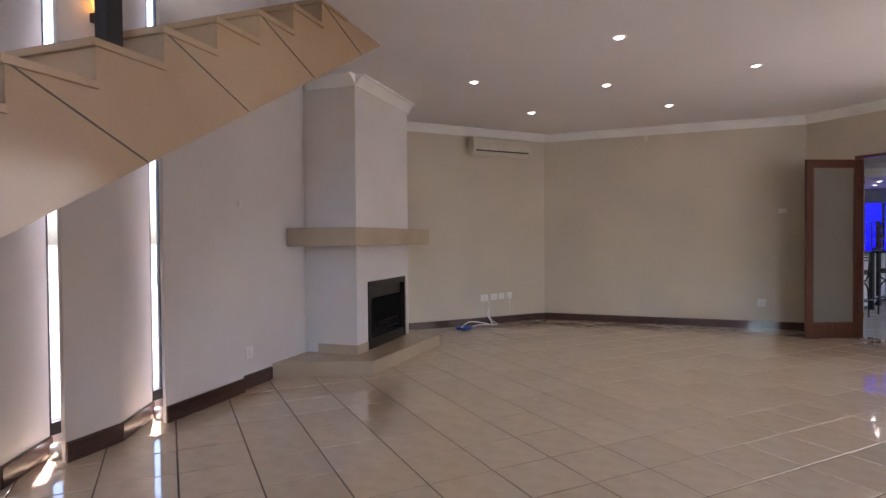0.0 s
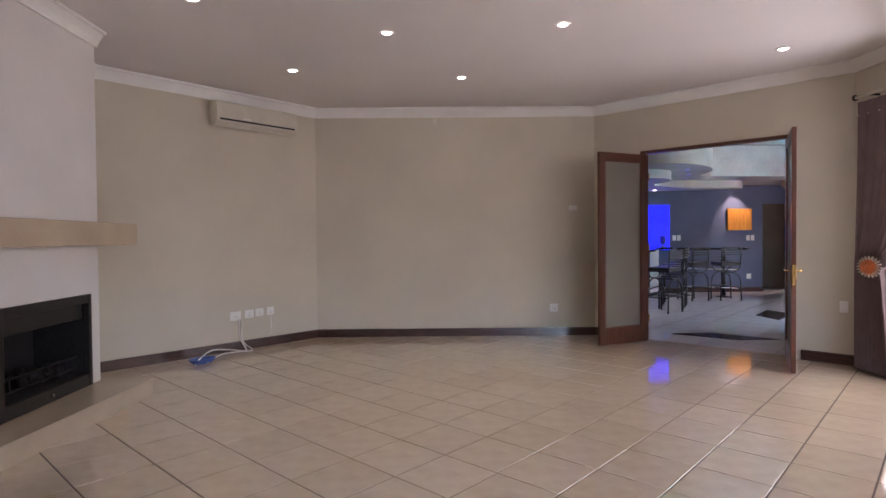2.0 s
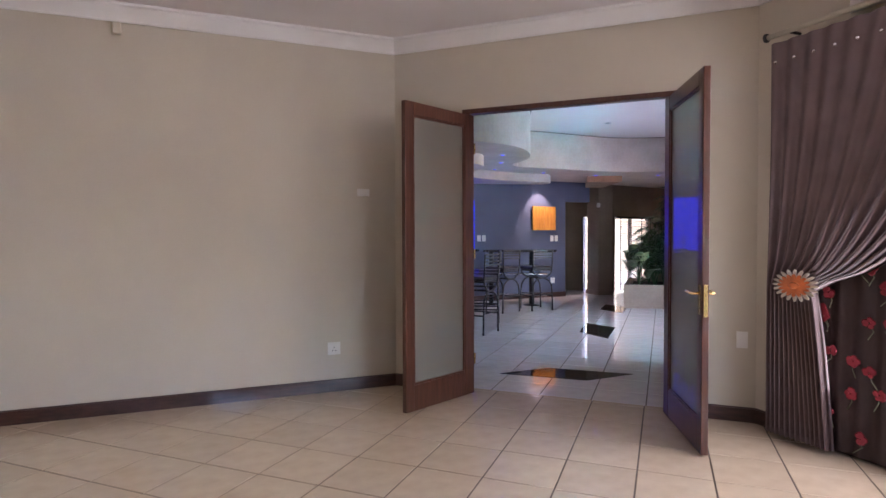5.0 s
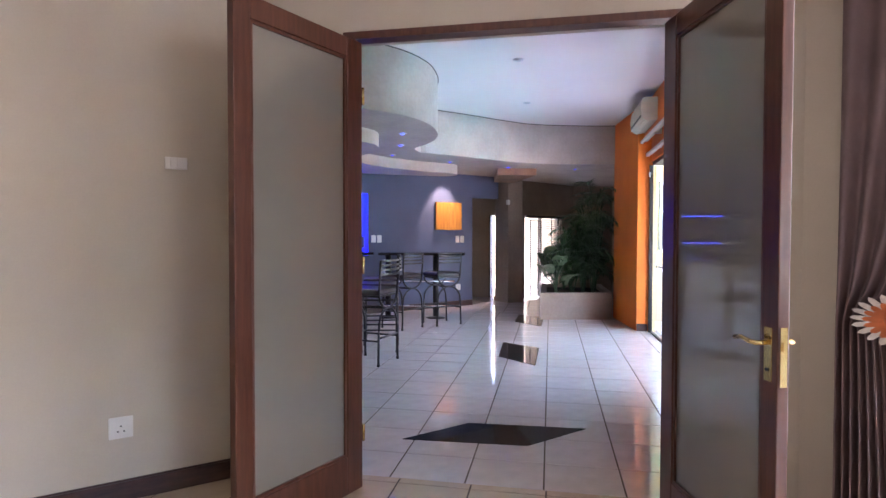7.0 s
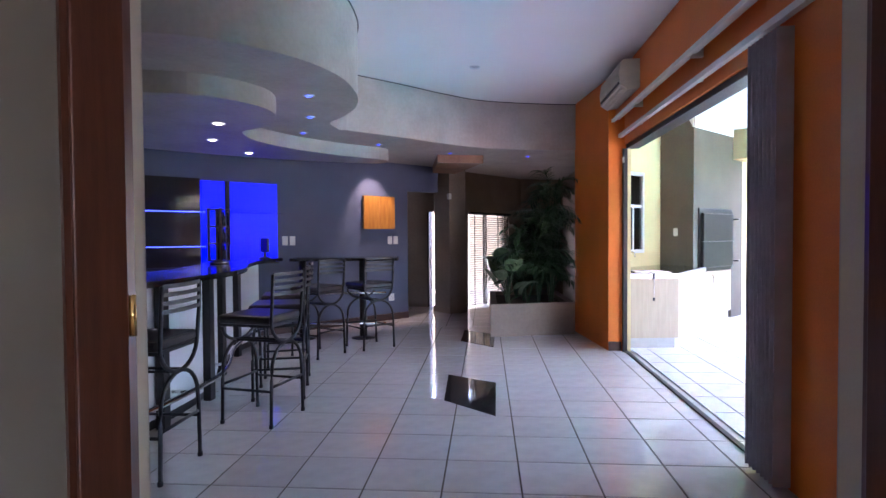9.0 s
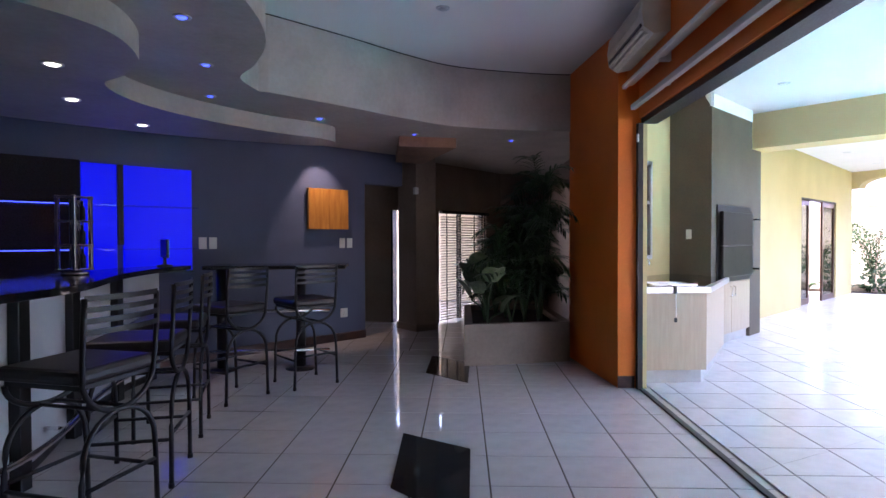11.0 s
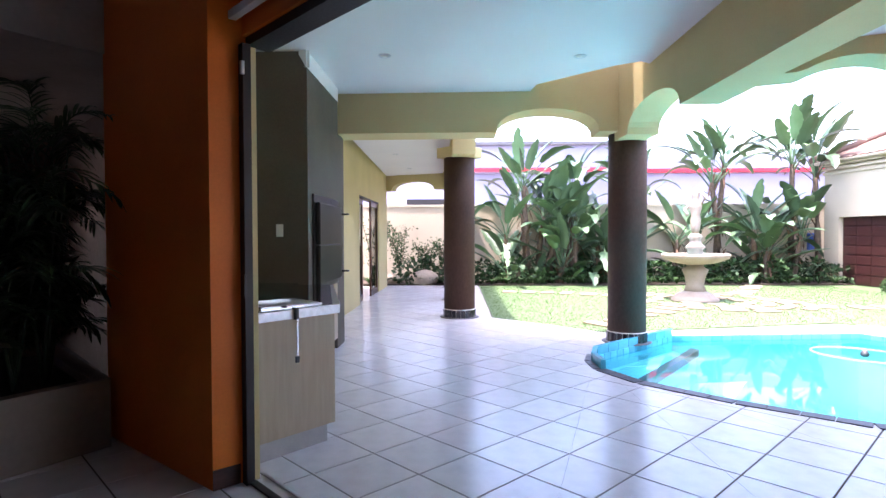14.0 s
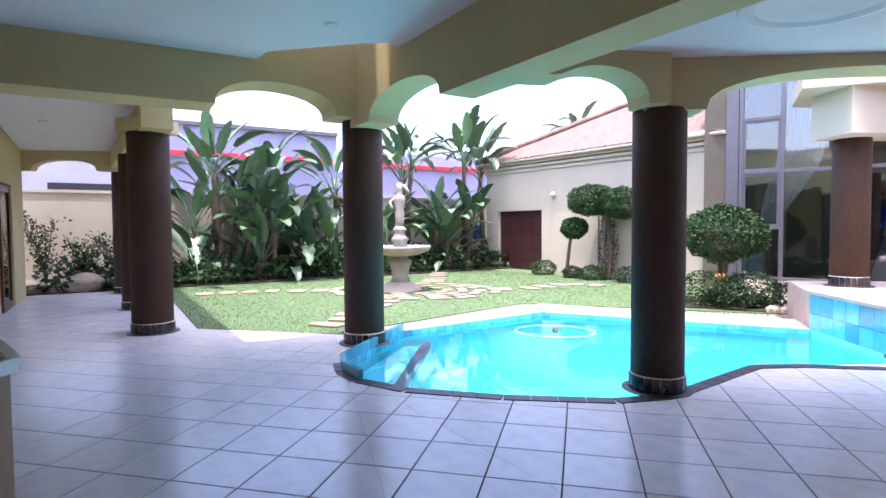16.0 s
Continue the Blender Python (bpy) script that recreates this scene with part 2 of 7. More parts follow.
M["plinth_grey"] = material("grey_laminate_plinth", (0.42, 0.40, 0.38), 0.45, 0.08, 6, 0.004, 80)
M["grass_soil"] = material("mown_lawn", (0.070, 0.125, 0.046), 0.9, 0.25, 1.6, 0.04, 140, colour2=(0.098, 0.152, 0.060))
M["grass"] = material("grass_blade", (0.070, 0.126, 0.046), 0.9, 0.1, 1.5, 0.0, 40, per_island=0.03, colour2=(0.096, 0.150, 0.060), spec=0.05)
M["earth"] = material("pale_dry_ground", (0.30, 0.27, 0.24), 0.95, 0.2, 0.6, 0.05, 40)
M["soil"] = material("dark_garden_soil", (0.07, 0.05, 0.035), 0.95, 0.3, 4, 0.08, 60)
M["leaf"] = material("banana_leaf", (0.075, 0.140, 0.065), 0.38, 0.2, 3, 0.01, 50, per_object=0.55, colour2=(0.120, 0.195, 0.105))
M["leaf_small"] = material("small_leaf", (0.020, 0.050, 0.015), 0.65, 0.2, 3, 0.0, 50, per_island=0.4, colour2=(0.034, 0.074, 0.022), spec=0.2)
M["leaf_pale"] = material("grey_green_leaf", (0.034, 0.064, 0.028), 0.65, 0.2, 3, 0.0, 50, per_island=0.4, spec=0.2)
M["leaf_dark"] = material("dark_house_plant_leaf", (0.035, 0.085, 0.03), 0.35, 0.2, 6, 0.0, 50, per_island=0.4)
M["leaf_dry"] = material("dry_leaf_sheath", (0.16, 0.09, 0.05), 0.8, 0.3, 5, 0.03, 50, per_object=0.3, stretch=(4, 4, 1))
M["bark"] = material("brown_bark", (0.13, 0.09, 0.06), 0.9, 0.3, 9, 0.08, 60, stretch=(3, 3, 1))
M["rock"] = material("tan_boulder", (0.42, 0.33, 0.24), 0.85, 0.2, 3, 0.08, 30)
M["stone"] = material("weathered_cast_stone", (0.38, 0.33, 0.27), 0.85, 0.2, 4, 0.05, 50, colour2=(0.25, 0.21, 0.165))
M["terracotta"] = material("terracotta_roof_tile", (0.20, 0.118, 0.092), 0.8, 0.15, 5, 0.02, 70, per_island=0.2, per_object=0)
M["garage"] = material("red_brown_garage_door", (0.048, 0.014, 0.013), 0.45, 0.15, 5, 0.008, 60, stretch=(0.6, 0.6, 8))
M["frame_grey"] = material("grey_window_frame", (0.12, 0.115, 0.125), 0.4, 0.05, 8, 0.0, 90, metal=0.4)
M["bronze"] = material("dark_bronze_frame", (0.012, 0.009, 0.008), 0.5, 0.1, 8, 0.0, 90)
M["curtain"] = material("mauve_grey_curtain", (0.150, 0.105, 0.105), 0.6, 0.1, 6, 0.01, 300, spec=0.3)
M["floral"] = material("dark_floral_curtain", (0.055, 0.035, 0.035), 0.8, 0.1, 6, 0.01, 300)
M["sheer"] = material("pale_checked_curtain", (0.55, 0.58, 0.62), 0.85, 0.12, 14, 0.01, 200)
M["vinyl"] = material("black_vinyl_seat", (0.030, 0.024, 0.024), 0.38, 0.2, 10, 0.01, 180)
M["tube"] = material("black_steel_tube", (0.022, 0.022, 0.024), 0.35, 0.15, 12, 0.0, 120, metal=0.3)
M["bar_front"] = material("white_bar_front", (0.72, 0.74, 0.78), 0.4, 0.04, 3, 0.004, 80)
M["blue_glow"] = glow("blue_backlit_panel", (0.001, 0.003, 0.9), 0.022)
M["blue_lamp"] = glow("blue_lamp", (0.05, 0.08, 1.0), 0.16)
M["lamp"] = glow("white_lamp", (1.0, 0.93, 0.82), 0.35)
M["amber"] = glow("amber_lamp", (1.0, 0.50, 0.10), 0.06)
M["paper_white"] = material("tan_wooden_blind_slat", (0.22, 0.165, 0.105), 0.5, 0.06, 8, 0.0, 80)
M["rim"] = material("black_counter_edge", (0.02, 0.02, 0.022), 0.12, 0.2, 8, 0.0, 80, spec=0.7)


# Mesh helpers
def box(bm, lo, hi, m=None, bevel=0.0):
    c = [(a + b) / 2 for a, b in zip(lo, hi)]
    s = [abs(b - a) for a, b in zip(lo, hi)]
    mat4 = Matrix.Translation(c) @ Matrix.Diagonal((*s, 1))
    geo = bmesh.ops.create_cube(bm, size=1, matrix=(m @ mat4) if m else mat4)
    if bevel:
        edges = {e for v in geo["verts"] for e in v.link_edges}
        bmesh.ops.bevel(bm, geom=list(edges), offset=bevel, segments=2, affect="EDGES", profile=0.5)
    return bm


def prism(bm, poly, z0, z1, cap_top=True, cap_bottom=True):
    n = len(poly)
    a = [bm.verts.new((x, y, z0)) for x, y in poly]
    b = [bm.verts.new((x, y, z1)) for x, y in poly]
    for i in range(n):
        j = (i + 1) % n
        bm.faces.new((a[i], a[j], b[j], b[i]))
    if cap_top:
        bm.faces.new(b)
    if cap_bottom:
        bm.faces.new(a[::-1])
    return bm


def lathe(bm, profile, m=None, seg=32):
    rings = []
    for r, z in profile:
        ring = []
        for i in range(seg):
            t = 2 * math.pi * i / seg
            p = Vector((max(r, 0.0005) * math.cos(t), max(r, 0.0005) * math.sin(t), z))
            ring.append(bm.verts.new(m @ p if m else p))
        rings.append(ring)
    for a, b in zip(rings, rings[1:]):
        for i in range(seg):
            f = bm.faces.new((a[i], a[(i + 1) % seg], b[(i + 1) % seg], b[i]))
            f.smooth = True
    bm.faces.new(rings[0][::-1])
    bm.faces.new(rings[-1])
    return bm


def tube(bm, pts, r, seg=8, closed=False, m=None):
    pts = [Vector(p) for p in pts]
    n = len(pts)
    radii = r if isinstance(r, (list, tuple)) else [r] * n
    rings = []
    up = Vector((0.013, 0.021, 1))
    for i, p in enumerate(pts):
        d = (pts[(i + 1) % n] - pts[i - 1]) if closed else (pts[min(i + 1, n - 1)] - pts[max(i - 1, 0)])
        d.normalize()
        u = d.cross(up)
        if u.length < 0.05:
            u = d.cross(Vector((1, 0.1, 0)))
        u.normalize()
        v = d.cross(u).normalized()
        ring = []
        for k in range(seg):
            t = 2 * math.pi * k / seg
            q = p + radii[i] * (math.cos(t) * u + math.sin(t) * v)
            ring.append(bm.verts.new(m @ q if m else q))
        rings.append(ring)
    pairs = list(zip(rings, rings[1:])) + ([(rings[-1], rings[0])] if closed else [])
    for a, b in pairs:
        for k in range(seg):
            f = bm.faces.new((a[k], a[(k + 1) % seg], b[(k + 1) % seg], b[k]))
            f.smooth = True
    if not closed:
        bm.faces.new(rings[0][::-1])
        bm.faces.new(rings[-1])
    return bm


def part(name, bm, mat, parent=None, label=""):
    """Links a bmesh as one mesh object, under a thing or a part if given."""
    bmesh.ops.recalc_face_normals(bm, faces=bm.faces)
    me = bpy.data.meshes.new(name)
    bm.to_mesh(me)
    bm.free()
    me.materials.append(M[mat] if isinstance(mat, str) else mat)
    ob = new(name, me)
    if parent:
        ob.parent = parent
    if label:
        tagged(ob, label=label)
    return ob


def thing(name, label, category, m=None, group="", kind=""):
    ob = new(name)
    ob.empty_display_size = 0.1
    ob.matrix_world = m or Matrix.Identity(4)
    return tagged(ob, label, category, group, kind)


def structure(name, bm, mat, label, category="structure"):
    return tagged(part(name, bm, mat), label, category, kind="structure")


def bm_new():
    return bmesh.new()


def frame_of(p, q):
    """Local frame of a wall: x along from p to q, y to its left, z up."""
    d = (Vector(q) - Vector(p)).normalized()
    return Matrix(((d.x, -d.y, 0, p[0]), (d.y, d.x, 0, p[1]), (0, 0, 1, 0), (0, 0, 0, 1))), (Vector(q) - Vector(p)).length


def wall(name, p, q, z0, z1, mat, label, thick=0.22, openings=(), e0=0.0, e1=0.0, category="wall"):
    """Wall whose inner face runs from p to q, with its thickness to the right of that way. Openings: s0, s1, bottom, top."""
    m, length = frame_of(p, q)
    bm = bm_new()
    s = -e0
    for a, b, zb, zt in sorted(openings):
        box(bm, (s, -thick, z0), (a, 0, z1), m)
        if zb > z0:
            box(bm, (a, -thick, z0), (b, 0, zb), m)
        if zt < z1:
            box(bm, (a, -thick, zt), (b, 0, z1), m)
        s = b
    box(bm, (s, -thick, z0), (length + e1, 0, z1), m)
    return structure(name, bm, mat, label, category)


def skirting(p, q, z=0.1, gaps=(), d=0.018):
    m, length = frame_of(p, q)
    bm = bm_new()
    s = 0.0
    for a, b in list(gaps) + [(length, length)]:
        if a - s > 0.02:
            box(bm, (s, 0.003, 0.0), (a, d, z), m)
            box(bm, (s, 0.003, z), (a, d * 0.6, z + 0.008), m)
        s = b
    return structure("baseboard", bm, "skirting", "dark stained skirting board along the wall", "baseboard")


def cornice(p, q, z, size=0.12):
    """Stepped coved cornice along the wall line, mitred past its ends."""
    m, length = frame_of(p, q)
    bm = bm_new()
    prof = [(0.003, 0), (0.018, 0), (0.022, -0.01 + size * 0.2), (0.05, size * 0.45), (0.085, size * 0.78), (0.11, size * 0.84), (0.11, size), (0.003, size)]
    a = [bm.verts.new(m @ Vector((-0.02 + 0.25 * y, y, z - size + h - 0.003))) for y, h in prof]
    b = [bm.verts.new(m @ Vector((length + 0.02 - 0.25 * y, y, z - size + h - 0.003))) for y, h in prof]
    for i in range(len(prof)):
        j = (i + 1) % len(prof)
        bm.faces.new((a[i], a[j], b[j], b[i]))
    bm.faces.new(a[::-1])
    bm.faces.new(b)
    return structure("cornice", bm, "cornice", "white moulded gypsum cornice under the ceiling", "cornice")


def slab(name, poly, z0, z1, mat, label, category):
    return structure(name, prism(bm_new(), poly, z0, z1), mat, label, category)


# ---- Large structure: sitting room ----
NW0, NWC, ACC, ABC, CC, SC, SW = (-3.3, 1.5), (2.15, 6.95), (4.85, 6.95), (7.45, 4.15), (7.45, 1.25), (3.0, -3.2), (-3.3, -3.2)
H1 = 3.12
ROOM1 = [SW, SC, CC, ABC, ACC, NWC, NW0]
DIAG = math.sqrt(2)


def s_on_nw(x, y):
    return ((2.15 - x) + (6.95 - y)) / DIAG


SLITS = [(4.12, 4.27), (4.93, 5.08), (5.99, 6.13)]
PANELS = [3.46, 4.35, 4.74, 5.14, 5.52, 6.19, 6.57]
STEP_IN = -0.06


def wall_folded():
    """Wall of flat panels with a splayed recess at every slit: s along the wall, y into the room."""
    m, length = frame_of(NWC, NW0)
    bm = bm_new()

    def piece(poly, z0, z1):
        prism(bm, [tuple((m @ Vector((a, b, 0)))[:2]) for a, b in poly], z0, z1)

    piece([(-0.1, 0), (-0.1, -0.3), (2.2, -0.3), (2.2, 0)], 0, 3.9)
    piece([(2.2, STEP_IN), (2.2, -0.3), (PANELS[0], -0.3), (PANELS[0], STEP_IN)], 0, 3.9)
    start = [(PANELS[0], 0), (PANELS[0], -0.3)]
    for k, (a, b) in enumerate(SLITS):
        end, splay = PANELS[1 + 2 * k], PANELS[2 + 2 * k]
        piece(start + [(a, -0.3), (a, -0.215), (end, -0.03), (end, 0)], 0, 3.9)
        piece([(a, -0.25), (a, -0.3), (b, -0.3), (b, -0.25)], 0, 0.12)
        piece([(a, -0.2), (a, -0.3), (b, -0.3), (b, -0.2)], 3.4, 3.9)
        start = [(splay, 0), (b, -0.215), (b, -0.3)]
    piece(start + [(length + 0.3, -0.3), (length + 0.3, 0)], 0, 3.9)
    return structure("wall_north_west", bm, "wall_white", "off-white folded wall with splayed slit windows behind the stair", "wall")


wall_folded()
wall("wall_north", ACC, NWC, 0, H1 + 0.1, "wall", "beige painted wall with air conditioner and sockets", 0.22, (), 0.1, 0.1)
wall("wall_north_east", ABC, ACC, 0, H1 + 0.1, "wall", "plain beige painted angled wall", 0.22, (), 0.1, 0.1)
DOOR_S0, DOOR_S1, DOOR_H = 1.79 - 1.25, 3.492 - 1.25, 2.445
wall("wall_east", CC, ABC, 0, H1 + 0.1, "wall", "beige painted wall with a double door opening", 0.2, [(DOOR_S0, DOOR_S1, 0, DOOR_H)], 0.1, 0.1)
wall("wall_south_east", SC, CC, 0, H1 + 0.1, "wall", "beige painted angled wall with a curtained window", 0.22, [(3.4, 5.6, 0.1, 2.45)], 0.1, 0.1)
# Opening on an unseen side of the room, added to admit daylight
wall("wall_south", SW, SC, 0, H1 + 0.1, "wall", "plain beige wall with an assumed window", 0.22, [(3.6, 5.6, 0.9, 2.3)], 0.2, 0.1)
wall("wall_west", NW0, SW, 0, 3.9, "wall", "plain beige painted wall", 0.22, (), 0.1, 0.2)
slab("ceiling", [(-0.9, -3.2), (3.0, -3.2), (7.45, 1.25), (7.45, 4.15), (4.85, 6.95), (2.15, 6.95), (-0.007, 4.793), (0.842, 3.945), (-0.9, 2.2)], H1, H1 + 0.12, "ceiling", "white painted ceiling with recessed downlights", "ceiling")
slab("ceiling_stairwell", [(-3.6, -3.5), (3.2, -3.5), (8.3, 1.6), (8.3, 4.6), (5.2, 7.4), (2.0, 7.4), (-3.6, 1.8)], 3.9, 4.0, "ceiling", "white ceiling above the stairwell", "ceiling")
slab("ceiling_edge", [(0.842, 3.945), (0.90, 4.0), (0.05, 4.85), (-0.007, 4.793)], H1 + 0.12, 3.9, "wall_white", "off-white upper landing wall", "wall")
for p, q in ((ACC, NWC), (ABC, ACC), (CC, ABC), (SC, CC)):
    cornice(p, q, H1)
cornice((2.15, 6.95), (0.75, 5.55), H1)
skirting(ACC, NWC)
skirting(ABC, ACC)
skirting(CC, ABC, gaps=[(DOOR_S0 - 0.07, DOOR_S1 + 0.07)])
skirting(SC, CC)
WN, _ = frame_of(NWC, NW0)


def on_folded(a, b):
    return tuple((WN @ Vector((a, b, 0)))[:2])


skirting(on_folded(2.97, STEP_IN), on_folded(PANELS[0], STEP_IN), 0.12)
edge = PANELS[0]
for k, (a, b) in enumerate(SLITS):
    skirting(on_folded(edge, 0), on_folded(PANELS[1 + 2 * k], 0), 0.12)
    skirting(on_folded(b, -0.215), on_folded(PANELS[2 + 2 * k], 0), 0.12)
    edge = PANELS[2 + 2 * k]
skirting(on_folded(edge, 0), NW0, 0.12)

# ---- Large structure: bar room ----
BW0, BW1 = (11.9, 7.55), (15.53, 3.92)
H2 = 3.2
wall("wall_bar_west", (7.652, 7.55), (7.652, 1.0), 0, H2 + 0.1, "plaster", "taupe plaster wall round the door opening", 0.005, [(7.55 - 3.492, 7.55 - 1.79, 0, DOOR_H)])
wall("wall_bar_north", BW0, (7.65, 7.55), 0, H2 + 0.1, "blue", "slate blue painted wall behind the bar", 0.22, (), 0.1, 0.1)
wall("wall_bar_east", BW1, BW0, 0, H2 + 0.1, "blue", "slate blue painted wall with a lit picture", 0.22, (), 0.0, 0.1)
OP0, OPH = 9.66, 2.42
structure("wall_bar_south", box(bm_new(), (7.65, 0.82, 0), (OP0, 1.0, 2.758)), "orange", "orange painted wall beside the wide sliding door", "wall")
structure("wall_bar_lintel", box(bm_new(), (OP0 + 0.002, 0.82, OPH), (12.956, 1.0, 2.758)), "orange", "orange painted lintel over the wide sliding door", "wall")
structure("wall_bar_pelmet", box(bm_new(), (7.65, 0.82, 2.76), (14.25, 1.10, H2 + 0.1)), "orange", "orange painted wall above the curtain tracks", "wall")
slab("wall_orange_pier", [(12.96, 0.965), (14.3, 0.965), (14.3, 1.36), (14.14, 1.34), (12.97, 1.18)], 0, H2 + 0.1, "orange", "orange painted pier with a skirting beside the planter", "wall")
skirting((14.14, 1.34), (12.97, 1.18), 0.1)
skirting((12.96, 1.18), (12.96, 1.03), 0.1)
skirting(BW1, (13.2, 6.25), 0.1)
slab("ceiling_bar", [(7.45, 0.85), (14.9, 0.85), (14.9, 7.7), (7.45, 7.7)], H2, H2 + 0.12, "ceiling", "white painted raised ceiling over the bar room", "ceiling")


def smooth_curve(pts, n=10):
    """Catmull-Rom through the points."""
    out = []
    P = [Vector(p) for p in pts]
    for i in range(len(P) - 1):
        p0, p1, p2, p3 = P[max(i - 1, 0)], P[i], P[i + 1], P[min(i + 2, len(P) - 1)]
        for k in range(n):
            t = k / n
            out.append(tuple(0.5 * ((2 * p1) + (-p0 + p2) * t + (2 * p0 - 5 * p1 + 4 * p2 - p3) * t * t + (-p0 + 3 * p1 - 3 * p2 + p3) * t ** 3)))
    out.append(tuple(P[-1]))
    return out


CURVE = smooth_curve([(14.30, 1.00), (14.22, 1.7), (13.93, 2.62), (13.5, 3.15), (13.0, 3.62), (12.46, 4.17)], 8) + smooth_curve([(12.42, 4.24), (12.05, 4.24), (11.75, 4.02), (11.35, 3.80), (10.9, 3.69), (10.35, 3.70), (9.85, 3.92), (9.45, 4.4), (9.3, 5.2), (9.5, 6.2), (9.3, 7.55)], 8)
slab("ceiling_bulkhead", CURVE + [(9.3, 7.7), (19.5, 7.7), (19.5, 0.85), (14.3, 0.85)], 2.56, H2 + 0.02, "plaster", "curved bulkhead in mottled taupe plaster", "ceiling")
CURVE2 = smooth_curve([(10.0, 5.6), (10.15, 4.75), (10.6, 4.38), (11.1, 4.46), (11.42, 4.75), (11.62, 5.0), (12.1, 5.06), (12.7, 4.86), (13.3, 4.45), (13.72, 4.02), (14.02, 3.98), (14.12, 4.22), (13.9, 4.7), (13.5, 5.4), (12.6, 6.4), (11.4, 7.3), (10.2, 6.9), (10.0, 5.6)], 8)[:-1]
slab("ceiling_island", CURVE2, 2.40, 2.558, "plaster", "wavy lower bulkhead in mottled taupe plaster over the bar", "ceiling")

# Near-black tube drawn in as the shadow line at the bulkhead top
gap = bm_new()
tube(gap, [(x - 0.004, y - 0.006, H2 - 0.004) for x, y in CURVE], 0.006, 6)
structure("trim_shadow_line", gap, "bronze", "thin dark strip standing in for the shadow line between bulkhead and ceiling", "trim")

# Passage and lounge behind the bar room
slab("wall_passage", [(15.53, 3.92), (15.70, 4.09), (17.2, 5.4), (17.2, 5.6), (15.5, 5.6), (15.3, 4.4)], 0, 2.56, "plaster_dark", "brown plaster passage wall", "wall")
bm = bm_new()
prism(bm, [(15.53, 3.92), (16.0, 3.45), (16.12, 3.57), (15.65, 4.04)], 2.12, 2.56)
structure("trim_passage_head", bm, "blue", "slate blue lintel over the passage opening", "lintel")
slab("pillar", [(16.0, 3.25), (16.22, 2.98), (16.55, 3.2), (16.35, 3.55)], 0, 2.56, "plaster_dark", "square brown plaster pillar with a plinth", "pillar")
slab("ceiling_step", [(14.45, 3.32), (15.8, 3.52), (16.0, 3.15), (14.6, 2.65)], 2.44, 2.558, "step_orange_lit", "plaster step under the bulkhead, orange bounce light in its colour", "ceiling")
slab("trim_pillar_plinth", [(15.98, 3.25), (16.22, 2.95), (16.58, 3.2), (16.35, 3.58)], 0, 0.1, "plaster_dark", "low plinth round the pillar", "plinth")
wall("wall_lounge_east", (18.35, 1.85), (16.7, 3.05), 0, 2.56, "plaster_dark", "dark brown plaster wall with a blind-covered sliding door", 0.2, [(0.52, 1.88, 0.0, 1.80)], 0.2, 0.05)
wall("wall_lounge_south", (14.3, 0.95), (18.6, 0.95), 0, 2.56, "plaster_dark", "dark brown plaster wall behind the planter", 0.2, (), 0, 0.2)
wall("wall_lounge_far", (18.6, 0.9), (18.3, 1.95), 0, 2.56, "plaster_dark", "brown plaster wall with a small dark picture", 0.2, (), 0.1, 0.1)
wall("wall_passage_end", (16.75, 3.0), (17.3, 5.5), 0, 2.56, "plaster_dark", "brown plaster wall with a narrow bright door", 0.2, [(0.55, 0.72, 0.0, 1.82)], 0.0, 0.1)

# ---- Large structure: patio and house outside ----
H3 = 3.1
slab("ceiling_patio", [(8.3, 0.82), (14.6, 0.82), (16.5, -1.1), (16.35, -1.75), (14.42, -3.36), (14.22, -3.17), (13.98, -2.98), (13.0, -2.99), (12.74, -3.05), (12.70, -3.26), (12.62, -3.45), (8.1, 0.8)], H3, H3 + 0.5, "ceiling", "white painted patio ceiling with recessed lights", "ceiling")
slab("ceiling_pool_side", [(8.1, 0.82), (11.35, -2.35), (10.38, -3.05), (4.0, -3.9), (4.0, 0.82)], 2.72, H3 + 0.5, "ceiling", "white painted ceiling over the pool side", "ceiling")
slab("ceiling_walkway", [(16.4, -1.7), (23.0, -8.0), (20.6, -8.3), (16.35, -4.2), (15.9, -2.2)], 2.95, H3 + 0.3, "ceiling", "white painted walkway ceiling", "ceiling")
# Two added unseen slabs; the slot between them lets a sun strip through
slab("roof_sun_mask", [(14.5, -3.1), (13.06, -2.6), (13.06, -4.3), (13.9, -4.3), (14.6, -3.4)], H3 + 0.76, H3 + 0.86, "cream", "unseen slab added over the beam corner, leaving a slot for sun", "roof")
slab("roof_sun_mask", [(12.86, -2.6), (12.3, -2.6), (12.3, -3.4), (12.86, -4.0)], H3 + 0.76, H3 + 0.86, "cream", "unseen slab added over the beam corner, leaving a slot for sun", "roof")
# Unseen slab added against stray sun; its edge bounds the patio sun patch
slab("roof_sun_block", [(14.5, 0.9), (22.4, -6.6), (22.9, -8.0), (20.7, -8.95), (14.85, -3.1), (14.6, -0.6)], H3 + 0.52, H3 + 0.62, "cream", "unseen slab over the walkway, added to stop stray sun", "roof")
slab("wall_house_angle", [(12.965, 0.962), (12.965, 0.928), (14.12, 0.928), (14.9, 0.15), (15.1, 0.35), (14.6, 0.962)], 0, H3 + 0.3, "yellow", "pale yellow exterior wall behind the outdoor sink", "wall")
wall("wall_house", (21.9, 14.95 - 21.9), (14.9, 0.15), 0, H3 + 0.3, "yellow", "pale yellow exterior wall along the walkway", 0.22, [(1.5, 4.1, 0.0, 2.15)], 0.0, 0.0)
